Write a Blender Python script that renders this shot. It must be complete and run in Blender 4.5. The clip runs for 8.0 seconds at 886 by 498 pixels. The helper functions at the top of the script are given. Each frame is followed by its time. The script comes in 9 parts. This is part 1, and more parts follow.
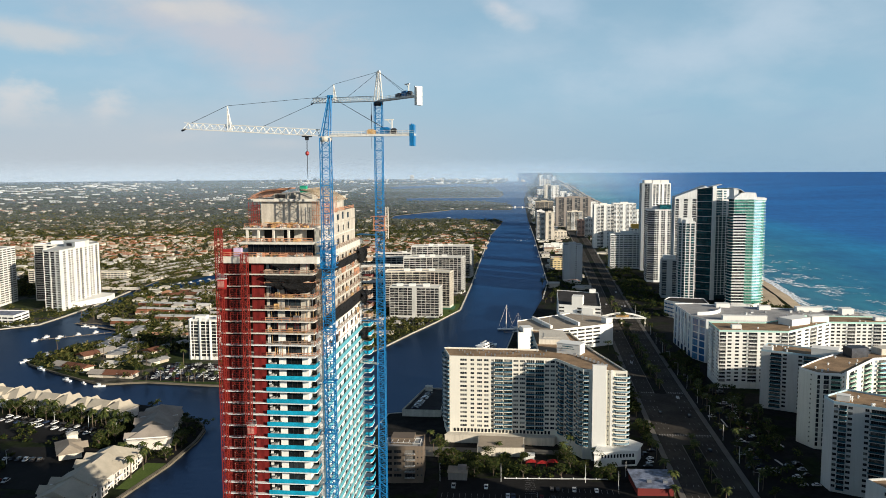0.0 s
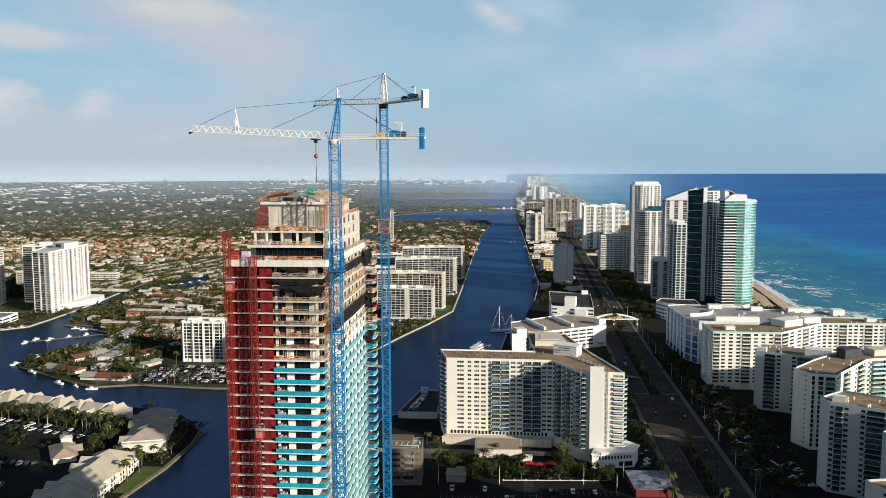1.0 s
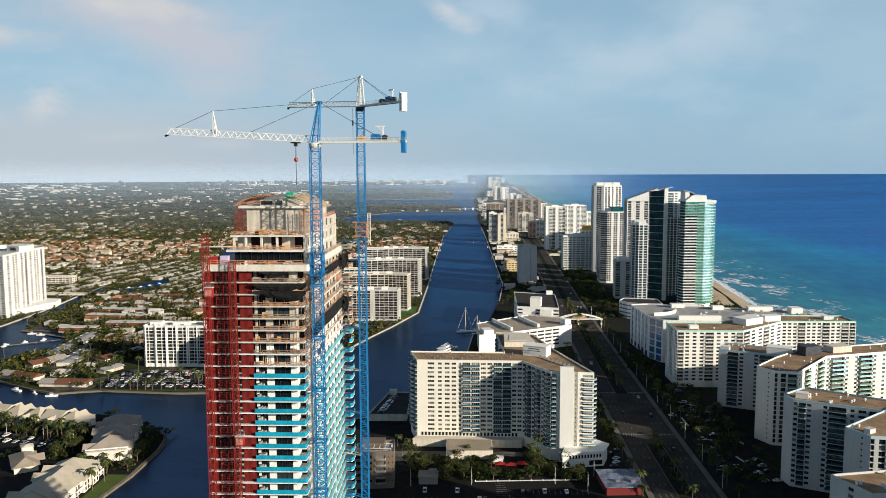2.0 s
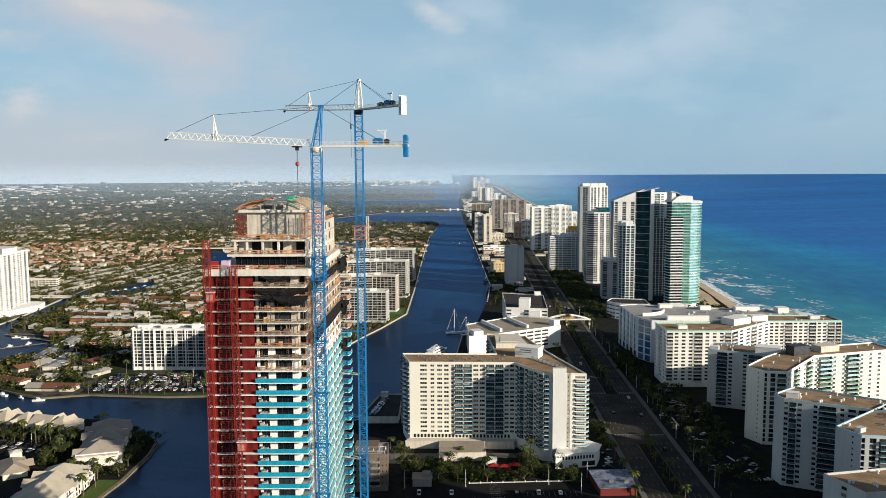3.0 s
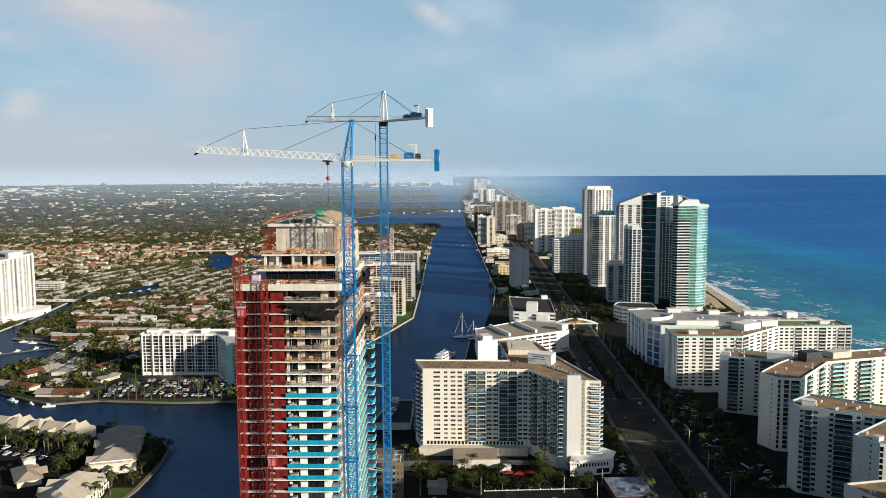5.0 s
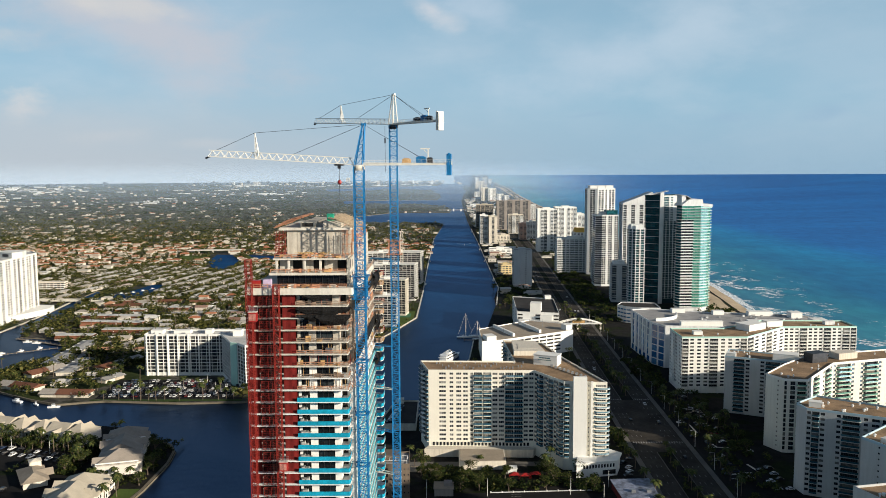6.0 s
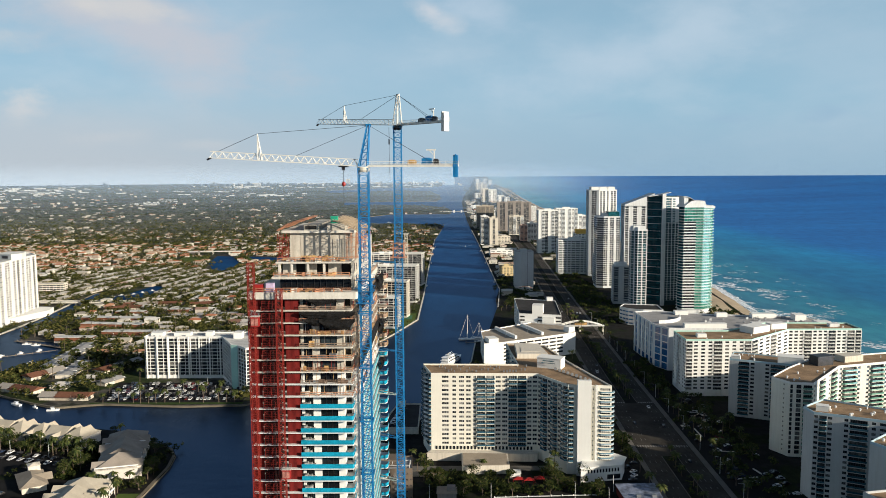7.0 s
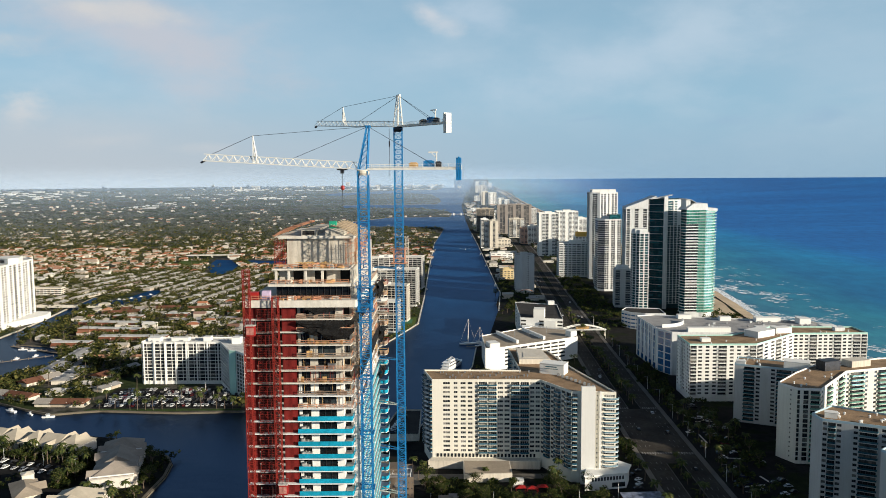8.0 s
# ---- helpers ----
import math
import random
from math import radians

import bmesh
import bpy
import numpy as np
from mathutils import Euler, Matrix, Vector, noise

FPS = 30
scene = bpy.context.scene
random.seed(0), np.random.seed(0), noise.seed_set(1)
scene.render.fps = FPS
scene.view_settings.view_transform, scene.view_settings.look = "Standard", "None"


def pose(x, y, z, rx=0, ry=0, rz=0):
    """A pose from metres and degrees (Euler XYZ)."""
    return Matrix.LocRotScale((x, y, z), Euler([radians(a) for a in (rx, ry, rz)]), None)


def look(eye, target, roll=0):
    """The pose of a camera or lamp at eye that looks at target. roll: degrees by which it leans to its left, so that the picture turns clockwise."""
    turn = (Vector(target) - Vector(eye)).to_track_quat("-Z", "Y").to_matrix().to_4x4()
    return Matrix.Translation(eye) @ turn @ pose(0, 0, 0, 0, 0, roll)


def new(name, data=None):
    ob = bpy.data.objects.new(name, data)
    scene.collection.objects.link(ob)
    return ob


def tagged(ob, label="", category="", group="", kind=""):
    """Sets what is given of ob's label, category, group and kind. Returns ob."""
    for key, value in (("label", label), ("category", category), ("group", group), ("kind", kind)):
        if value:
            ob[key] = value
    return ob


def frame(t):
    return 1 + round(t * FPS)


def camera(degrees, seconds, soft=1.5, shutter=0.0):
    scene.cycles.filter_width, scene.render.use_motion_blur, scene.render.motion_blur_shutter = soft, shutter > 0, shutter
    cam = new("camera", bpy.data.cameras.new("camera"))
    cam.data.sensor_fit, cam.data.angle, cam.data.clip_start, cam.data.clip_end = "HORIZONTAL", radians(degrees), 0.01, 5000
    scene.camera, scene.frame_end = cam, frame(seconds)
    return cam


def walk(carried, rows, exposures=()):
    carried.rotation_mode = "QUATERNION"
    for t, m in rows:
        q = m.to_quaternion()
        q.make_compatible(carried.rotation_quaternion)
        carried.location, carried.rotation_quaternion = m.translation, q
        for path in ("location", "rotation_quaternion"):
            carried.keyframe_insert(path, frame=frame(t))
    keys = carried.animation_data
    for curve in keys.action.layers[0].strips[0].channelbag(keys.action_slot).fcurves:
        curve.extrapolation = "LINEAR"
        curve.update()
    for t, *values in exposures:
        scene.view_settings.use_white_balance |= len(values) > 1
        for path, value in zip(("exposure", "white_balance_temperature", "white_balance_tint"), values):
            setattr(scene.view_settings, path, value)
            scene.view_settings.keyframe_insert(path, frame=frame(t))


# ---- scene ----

# ---- camera ----
PATH = [
    (0, (0.359, 0.562, 164.058), (0.168, 2.543, 163.858), -0.3),
    (0.5, (-2.574, 0.446, 164.385), (-2.759, 2.427, 164.186), -0.3),
    (1, (-5.465, 0.252, 164.711), (-5.624, 2.236, 164.513), -0.2),
    (1.5, (-8.399, 0.155, 165.147), (-8.508, 2.143, 164.949), -0.2),
    (2, (-11.105, -0.045, 165.535), (-11.163, 1.945, 165.338), -0.2),
    (3.5, (-18.25, -0.11, 167.22), (-18.265, 1.88, 167.024), -0.3),
    (4, (-20.516, 0.277, 168.138), (-20.531, 2.267, 167.942), -0.3),
    (4.5, (-22.453, 0.498, 169.114), (-22.468, 2.488, 168.92), -0.3),
    (6, (-27.148, 1.324, 171.543), (-27.166, 3.314, 171.345), -0.3),
    (6.5, (-28.179, 2.848, 171.61), (-28.197, 4.838, 171.41), -0.3),
    (7, (-28.802, 5.537, 171.665), (-28.82, 7.528, 171.47), -0.3),
    (7.5, (-29.243, 9.15, 171.738), (-29.261, 11.14, 171.545), -0.3),
    (8, (-29.656, 13.1, 171.761), (-29.673, 15.091, 171.573), -0.4),
]
cam = camera(59.08, 8.0, soft=0.7)
walk(cam, [(t, look(eye, target, roll)) for t, eye, target, roll in PATH], exposures=[(0.0, 0.45), (8.0, 0.45)])

# ---- light ----
SUN_EL, SUN_AZ = 15.9, 122.4  # degrees above the horizon; clockwise from north
sun = new("sun", bpy.data.lights.new("sun", "SUN"))
sun.data.energy, sun.data.angle, sun.data.color = 5.0, radians(0.6), (1.0, 0.90, 0.74)
sd = Vector((math.sin(radians(SUN_AZ)) * math.cos(radians(SUN_EL)), math.cos(radians(SUN_AZ)) * math.cos(radians(SUN_EL)), math.sin(radians(SUN_EL))))
sun.matrix_basis = look(sd * 300 + Vector((0, 300, 0)), (0, 300, 0))

world = bpy.data.worlds.new("sky")
scene.world = world
world.use_nodes = True
wn, wl = world.node_tree.nodes, world.node_tree.links
bg = wn["Background"]
sky = wn.new("ShaderNodeTexSky")
sky.sky_type, sky.sun_disc = "NISHITA", False
sky.sun_elevation, sky.sun_rotation = radians(SUN_EL), radians(SUN_AZ)
sky.altitude, sky.air_density, sky.dust_density, sky.ozone_density = 100, 1.0, 1.2, 1.5
tc = wn.new("ShaderNodeTexCoord")


def cloud_layer(scale, stretch, lo, hi, turn):
    """Drifting cloud cover over the whole sky, as a factor."""
    mp = wn.new("ShaderNodeMapping")
    mp.inputs["Scale"].default_value = stretch
    mp.inputs["Rotation"].default_value = turn
    wl.new(tc.outputs["Generated"], mp.inputs["Vector"])
    n = wn.new("ShaderNodeTexNoise")
    n.inputs["Scale"].default_value, n.inputs["Detail"].default_value, n.inputs["Roughness"].default_value = scale, 6.0, 0.55
    wl.new(mp.outputs["Vector"], n.inputs["Vector"])
    r = wn.new("ShaderNodeMapRange")
    r.interpolation_type = "SMOOTHSTEP"
    r.inputs["From Min"].default_value, r.inputs["From Max"].default_value = lo, hi
    wl.new(n.outputs["Fac"], r.inputs["Value"])
    return r.outputs[0]


def sky_mix(a, b, f):
    m = wn.new("ShaderNodeMix")
    m.data_type = "RGBA"
    wl.new(f, m.inputs[0])
    for v, sock in ((a, m.inputs[6]), (b, m.inputs[7])):
        if isinstance(v, tuple):
            sock.default_value = (*v, 1)
        else:
            wl.new(v, sock)
    return m.outputs[2]


def scaled(f, k):
    m = wn.new("ShaderNodeMath")
    m.operation = "MULTIPLY"
    m.inputs[1].default_value = k
    wl.new(f, m.inputs[0])
    return m.outputs[0]


# haze towards the horizon, a wide cloud bank over the land, thin streaks above
sep = wn.new("ShaderNodeSeparateXYZ")
wl.new(tc.outputs["Generated"], sep.inputs[0])


def span(sock, a, b, lo=0.0, hi=1.0):
    r = wn.new("ShaderNodeMapRange")
    r.interpolation_type = "SMOOTHSTEP"
    for k, v in zip(("From Min", "From Max", "To Min", "To Max"), (a, b, lo, hi)):
        r.inputs[k].default_value = v
    wl.new(sock, r.inputs["Value"])
    return r.outputs[0]


def times(a, b):
    m = wn.new("ShaderNodeMath")
    m.operation = "MULTIPLY"
    wl.new(a, m.inputs[0])
    wl.new(b, m.inputs[1])
    return m.outputs[0]


def calc(op, a, b):
    m = wn.new("ShaderNodeMath")
    m.operation = op
    for v, sock in ((a, m.inputs[0]), (b, m.inputs[1])):
        if isinstance(v, (int, float)):
            sock.default_value = v
        else:
            wl.new(v, sock)
    return m.outputs[0]


RAGGED = {}


def ragged(scale):
    """Uneven cloud edges, shared by the clouds of one size."""
    if scale not in RAGGED:
        mp = wn.new("ShaderNodeMapping")
        mp.inputs["Scale"].default_value = (1.0, 1.0, 1.9)
        wl.new(tc.outputs["Generated"], mp.inputs["Vector"])
        n = wn.new("ShaderNodeTexNoise")
        n.inputs["Scale"].default_value, n.inputs["Detail"].default_value, n.inputs["Roughness"].default_value = scale, 8.0, 0.6
        wl.new(mp.outputs["Vector"], n.inputs["Vector"])
        RAGGED[scale] = n.outputs["Fac"]
    return RAGGED[scale]


def cloud(x0, z0, wx, wz, slant=0.0, scale=9.0, tear=2.2, lo=0.0, hi=1.1):
    """One cloud of the northern sky round a direction, torn at its edges."""
    dx = calc("SUBTRACT", sep.outputs["X"], x0)
    dz = calc("SUBTRACT", calc("SUBTRACT", sep.outputs["Z"], z0), calc("MULTIPLY", dx, slant))
    rx, rz = calc("DIVIDE", dx, wx), calc("DIVIDE", dz, wz)
    r = calc("SQRT", calc("ADD", calc("MULTIPLY", rx, rx), calc("MULTIPLY", rz, rz)), 0.0)
    v = calc("ADD", calc("SUBTRACT", 1.0, r), calc("MULTIPLY", calc("SUBTRACT", ragged(scale), 0.5), tear))
    return times(span(v, lo, hi), span(sep.outputs["Y"], 0.1, 0.4))


low = span(sep.outputs["Z"], 0.46, 0.22, 0.0, 1.0)
west = span(sep.outputs["X"], 0.30, -0.45, 0.0, 1.0)
col = sky_mix(sky.outputs["Color"], (4.1, 6.9, 9.1), times(low, span(sep.outputs["Z"], 0.45, 0.0, 0.45, 0.85)))
col = sky_mix(col, (6.2, 7.5, 8.8), times(low, scaled(cloud_layer(2.2, (1.0, 1.0, 2.4), 0.40, 0.70, (0.2, 0.1, 0.9)), 0.40)))
col = sky_mix(col, (7.6, 8.6, 9.6), times(low, scaled(cloud_layer(5.0, (1.0, 1.2, 2.6), 0.48, 0.80, (0.1, 0.3, 1.3)), 0.30)))
# pale veil of cirrus over the sea, the lilac bank and cumulus over the land
col = sky_mix(col, (6.3, 7.8, 9.2), scaled(cloud(0.24, 0.150, 0.26, 0.055, 0.22, 5.0, 2.4, -0.1, 1.2), 0.75))
col = sky_mix(col, (6.6, 7.9, 9.4), scaled(cloud(0.06, 0.185, 0.10, 0.030, -0.25, 7.0, 2.6), 0.45))
col = sky_mix(col, (6.7, 7.0, 7.8), scaled(cloud(-0.35, 0.165, 0.20, 0.060, -0.20, 6.0, 2.2, -0.1, 1.0), 0.90))
col = sky_mix(col, (8.3, 8.1, 7.9), scaled(cloud(-0.40, 0.190, 0.10, 0.022, -0.05, 9.0, 2.4), 0.75))
col = sky_mix(col, (7.8, 7.9, 8.0), scaled(cloud(-0.52, 0.150, 0.08, 0.020, -0.10, 9.0, 2.4), 0.75))
col = sky_mix(col, (8.2, 8.4, 8.9), scaled(cloud(-0.02, 0.197, 0.05, 0.022, -0.45, 9.0, 2.4), 0.75))
col = sky_mix(col, (6.9, 7.6, 8.3), scaled(cloud(-0.47, 0.045, 0.22, 0.050, 0.0, 6.0, 2.0), 0.70))
for x0, z0, wx, wz in ((-0.475, 0.078, 0.030, 0.028), (-0.555, 0.075, 0.055, 0.036), (-0.40, 0.040, 0.06, 0.014), (-0.30, 0.034, 0.05, 0.010)):
    col = sky_mix(col, (8.6, 8.7, 8.8), scaled(cloud(x0, z0, wx, wz, 0.0, 16.0, 2.4), 0.90))
for x0, z0, wx, wz in ((0.33, 0.062, 0.045, 0.012), (0.43, 0.066, 0.03, 0.014), (0.17, 0.068, 0.04, 0.006)):
    col = sky_mix(col, (3.9, 5.9, 7.9), scaled(cloud(x0, z0, wx, wz, 0.1, 12.0, 2.6), 0.55))
# haze towards the horizon, whiter over the land
col = sky_mix(col, (4.0, 5.9, 7.5), span(sep.outputs["Z"], 0.10, 0.0, 0.0, 0.75))
col = sky_mix(col, (6.5, 7.1, 7.7), times(west, span(sep.outputs["Z"], 0.13, 0.0, 0.0, 0.85)))
wl.new(col, bg.inputs["Color"])
bg.inputs["Strength"].default_value = 0.06

# ---- materials ----
MATS = {}


def nodes_of(name):
    m = bpy.data.materials.new(name)
    m.use_nodes = True
    nt = m.node_tree
    return m, nt.nodes, nt.links, nt.nodes["Principled BSDF"]


def noise_node(nodes, links, scale, detail=4.0, rough=0.6, stretch=None):
    geo = nodes.new("ShaderNodeNewGeometry")
    n = nodes.new("ShaderNodeTexNoise")
    n.inputs["Scale"].default_value = scale
    n.inputs["Detail"].default_value = detail
    n.inputs["Roughness"].default_value = rough
    if stretch:
        mp = nodes.new("ShaderNodeMapping")
        mp.inputs["Scale"].default_value = stretch
        links.new(geo.outputs["Position"], mp.inputs["Vector"])
        links.new(mp.outputs["Vector"], n.inputs["Vector"])
    else:
        links.new(geo.outputs["Position"], n.inputs["Vector"])
    return n


def ramp_node(nodes, links, src, stops):
    r = nodes.new("ShaderNodeValToRGB")
    e = r.color_ramp.elements
    while len(e) < len(stops):
        e.new(0.5)
    for el, (p, c) in zip(e, stops):
        el.position = p
        el.color = (*c, 1)
    links.new(src, r.inputs["Fac"])
    return r


def mixrgb(nodes, links, a, b, fac, mode="MIX"):
    m = nodes.new("ShaderNodeMix")
    m.data_type = "RGBA"
    m.blend_type = mode
    for sock, v in ((m.inputs[6], a), (m.inputs[7], b), (m.inputs[0], fac)):
        if hasattr(v, "is_linked"):
            links.new(v, sock)
        elif isinstance(v, tuple):
            sock.default_value = (*v, 1)
        else:
            sock.default_value = v
    return m.outputs[2]


def surf(name, col, rough=0.8, metal=0.0, vary=0.18, big=0.05, fine=1.5, bump=0.15, streak=0.0, rnd=0.0, spec=0.3):
    """A weathered surface: base colour, two scales of variation, optional rain streaks, change from piece to piece."""
    m, nd, lk, p = nodes_of(name)
    n1 = noise_node(nd, lk, big, 5)
    n2 = noise_node(nd, lk, fine, 3)
    dark = tuple(c * (1 - vary) for c in col)
    lite = tuple(min(0.92, c * (1 + vary * 0.6)) for c in col)
    r1 = ramp_node(nd, lk, n1.outputs["Fac"], [(0.3, dark), (0.7, lite)])
    r2 = ramp_node(nd, lk, n2.outputs["Fac"], [(0.3, (1 - vary * 0.7,) * 3), (0.65, (1, 1, 1))])
    c = mixrgb(nd, lk, r1.outputs["Color"], r2.outputs["Color"], 1.0, "MULTIPLY")
    if streak:
        n3 = noise_node(nd, lk, 1.0, 3, 0.6, (0.9, 0.9, 0.07))
        r3 = ramp_node(nd, lk, n3.outputs["Fac"], [(0.35, (1 - streak, 1 - streak * 1.05, 1 - streak * 1.15)), (0.6, (1, 1, 1))])
        c = mixrgb(nd, lk, c, r3.outputs["Color"], 1.0, "MULTIPLY")
    if rnd:
        oi = nd.new("ShaderNodeObjectInfo")
        r4 = ramp_node(nd, lk, oi.outputs["Random"], [(0.0, (1 - rnd,) * 3), (1.0, (1, 1, 1))])
        c = mixrgb(nd, lk, c, r4.outputs["Color"], 1.0, "MULTIPLY")
    lk.new(c, p.inputs["Base Color"])
    p.inputs["Roughness"].default_value = rough
    p.inputs["Metallic"].default_value = metal
    p.inputs["Specular IOR Level"].default_value = spec
    if bump:
        b = nd.new("ShaderNodeBump")
        b.inputs["Strength"].default_value = bump
        b.inputs["Distance"].default_value = 0.05
        lk.new(n2.outputs["Fac"], b.inputs["Height"])
        lk.new(b.outputs["Normal"], p.inputs["Normal"])
    MATS[name] = m
    return m


def island_surf(name, stops, rough=0.85, obj=False, fine=1.2, vary=0.25, spec=0.12):
    """Colours that change from piece to piece of a joined mesh (or from object to object)."""
    m, nd, lk, p = nodes_of(name)
    if obj:
        src = nd.new("ShaderNodeObjectInfo").outputs["Random"]
    else:
        src = nd.new("ShaderNodeNewGeometry").outputs["Random Per Island"]
    r = ramp_node(nd, lk, src, stops)
    n = noise_node(nd, lk, fine, 3)
    r2 = ramp_node(nd, lk, n.outputs["Fac"], [(0.3, (1 - vary,) * 3), (0.65, (1, 1, 1))])
    lk.new(mixrgb(nd, lk, r.outputs["Color"], r2.outputs["Color"], 1.0, "MULTIPLY"), p.inputs["Base Color"])
    p.inputs["Roughness"].default_value = rough
    p.inputs["Specular IOR Level"].default_value = spec
    MATS[name] = m
    return m


ISLES = {}


def isle(m):
    """The same glass for a joined rest, where it changes from pane to pane."""
    return ISLES.get(m.name, m)


def glass_mat(name, dark, lite, tint=0.5, rough=0.06, joined=False):
    """Opaque tinted panes: dark colour in place of a dim room, some with drawn blinds."""
    if not joined:
        ISLES[name] = glass_mat(name + " joined", dark, lite, tint, rough, True)
    m, nd, lk, p = nodes_of(name)
    oi = nd.new("ShaderNodeNewGeometry" if joined else "ShaderNodeObjectInfo")
    n = noise_node(nd, lk, 0.35, 2)
    add = nd.new("ShaderNodeMath")
    add.operation = "ADD"
    lk.new(oi.outputs["Random Per Island" if joined else "Random"], add.inputs[0])
    lk.new(n.outputs["Fac"], add.inputs[1])
    r = ramp_node(nd, lk, add.outputs[0], [(0.75, dark), (0.98, tuple((a + b) / 2 for a, b in zip(dark, lite))), (1.0, lite)])
    sc = nd.new("ShaderNodeMath")
    sc.operation = "MULTIPLY"
    sc.inputs[1].default_value = 0.72
    lk.new(add.outputs[0], sc.inputs[0])
    lk.new(sc.outputs[0], r.inputs["Fac"])
    lk.new(r.outputs["Color"], p.inputs["Base Color"])
    p.inputs["Roughness"].default_value = rough
    p.inputs["Specular IOR Level"].default_value = tint
    MATS[name] = m
    return m


WHITE = surf("white stucco", (0.80, 0.79, 0.75), 0.85, vary=0.05, big=0.08, streak=0.03)
HOTELW = surf("warm white stucco", (0.80, 0.76, 0.66), 0.86, vary=0.05, big=0.08, streak=0.03)
SLATE = surf("dark spandrel panels", (0.016, 0.050, 0.058), 0.5, vary=0.15)
WHITE2 = surf("cool white paint", (0.76, 0.77, 0.76), 0.8, vary=0.08, big=0.08, streak=0.12)
COURTCREAM = surf("pale cream stucco", (0.76, 0.74, 0.66), 0.88, vary=0.07, streak=0.08)
CREAM = surf("cream stucco", (0.70, 0.64, 0.54), 0.88, vary=0.10, streak=0.16)
BEIGE = surf("beige stucco", (0.50, 0.43, 0.34), 0.88, vary=0.12, streak=0.15)
# this grey also stands in for shade on the court towers' walls
GREYWALL = surf("pale grey stucco", (0.54, 0.55, 0.545), 0.85, vary=0.08, streak=0.08)
TOWNWALL = surf("pinkish white stucco", (0.74, 0.68, 0.61), 0.88, vary=0.08, streak=0.1)
UMBER = surf("umber stucco", (0.17, 0.132, 0.10), 0.88, vary=0.12, streak=0.1)
TAUPE = surf("taupe stucco", (0.30, 0.265, 0.24), 0.88, vary=0.12, streak=0.12)
PINK = surf("salmon stucco", (0.62, 0.40, 0.31), 0.88, vary=0.1, streak=0.1)
YELLOW = surf("ochre paint", (0.70, 0.42, 0.09), 0.8, vary=0.12)
MINT = surf("mint fascia paint", (0.42, 0.66, 0.58), 0.7, vary=0.08)
PALEBLUE = surf("pale blue fascia", (0.40, 0.55, 0.62), 0.7, vary=0.08)
CONC = surf("bare concrete", (0.58, 0.53, 0.45), 0.92, vary=0.22, big=0.3, fine=3.0, bump=0.3, streak=0.22)
CONC2 = surf("pale slab concrete", (0.70, 0.66, 0.58), 0.9, vary=0.16, big=0.4, fine=2.5, streak=0.15)
SEAWALL = surf("seawall concrete", (0.20, 0.17, 0.125), 0.92, vary=0.25, big=0.2, fine=1.5, bump=0.3, rnd=0.2)
ROOFBROWN = surf("brown gravel roof", (0.34, 0.225, 0.130), 0.95, vary=0.38, big=0.12, fine=1.2, bump=0.4)
ROOFGREY = surf("grey membrane roof", (0.36, 0.35, 0.34), 0.9, vary=0.25, big=0.08, fine=0.8)
ROOFDARK = surf("dark deck asphalt", (0.055, 0.052, 0.05), 0.92, vary=0.3, big=0.1, fine=0.9, spec=0.1)
ROOFTAN = surf("tan deck roof", (0.36, 0.30, 0.23), 0.92, vary=0.2, big=0.1, fine=0.9)
TILE = surf("cream tile roof", (0.50, 0.44, 0.345), 0.85, vary=0.14, big=0.15, fine=2.5, bump=0.5)
TILEG = surf("grey shingle roof", (0.35, 0.30, 0.25), 0.9, vary=0.18, big=0.15, fine=2.0, bump=0.4)
METALROOF = surf("weathered metal roof", (0.23, 0.26, 0.35), 0.5, vary=0.75, big=0.22, fine=0.7)
# set below real asphalt, deepening the dark of the shaded lots
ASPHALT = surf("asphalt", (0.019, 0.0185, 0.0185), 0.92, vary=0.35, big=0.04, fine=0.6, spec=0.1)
ROADWORN = surf("worn road asphalt", (0.062, 0.055, 0.047), 0.92, vary=0.45, big=0.05, fine=0.5, spec=0.1)
WALK = surf("concrete paving", (0.16, 0.15, 0.135), 0.9, vary=0.2, big=0.1, fine=1.5, spec=0.1)
TANPAVE = surf("tan paving", (0.40, 0.33, 0.24), 0.92, vary=0.25, big=0.15, fine=1.2, spec=0.1)
LINE = surf("road paint", (0.42, 0.41, 0.39), 0.8, vary=0.6, big=0.3)
SAND = surf("beach sand", (0.50, 0.39, 0.27), 0.95, vary=0.18, big=0.03, fine=0.4)
# two tones of one grass: LAWN has shade put into its colour
LAWN2 = surf("lighter lawn", (0.085, 0.125, 0.03), 0.95, vary=0.25, big=0.08, fine=1.0, bump=0.4, spec=0.1)
LAWN = surf("lawn", (0.045, 0.075, 0.02), 0.95, vary=0.3, big=0.08, fine=1.0, bump=0.4, spec=0.1)
DOCK = surf("grey dock timber", (0.25, 0.21, 0.17), 0.9, vary=0.25, big=0.3, fine=2.0)
BARK = surf("bark", (0.15, 0.115, 0.085), 0.95, vary=0.3, fine=4.0)
# near-black red: the dark of the recess put into the net's colour
DARKNET = surf("netting darkened for shaded bay", (0.022, 0.005, 0.005), 0.9, vary=0.5, big=0.5, fine=2.0, bump=0.5)
REDNET = surf("red debris netting", (0.160, 0.010, 0.008), 0.85, vary=0.35, big=0.35, fine=2.0, bump=0.5)
REDSTEEL = surf("red hoist steel", (0.24, 0.022, 0.015), 0.55, vary=0.2, big=0.5)
REDBOX = surf("red cage panel", (0.34, 0.022, 0.02), 0.45, vary=0.2, big=0.6)
PINKPANEL = surf("faded pink panel", (0.52, 0.22, 0.18), 0.6, vary=0.5, big=0.9)
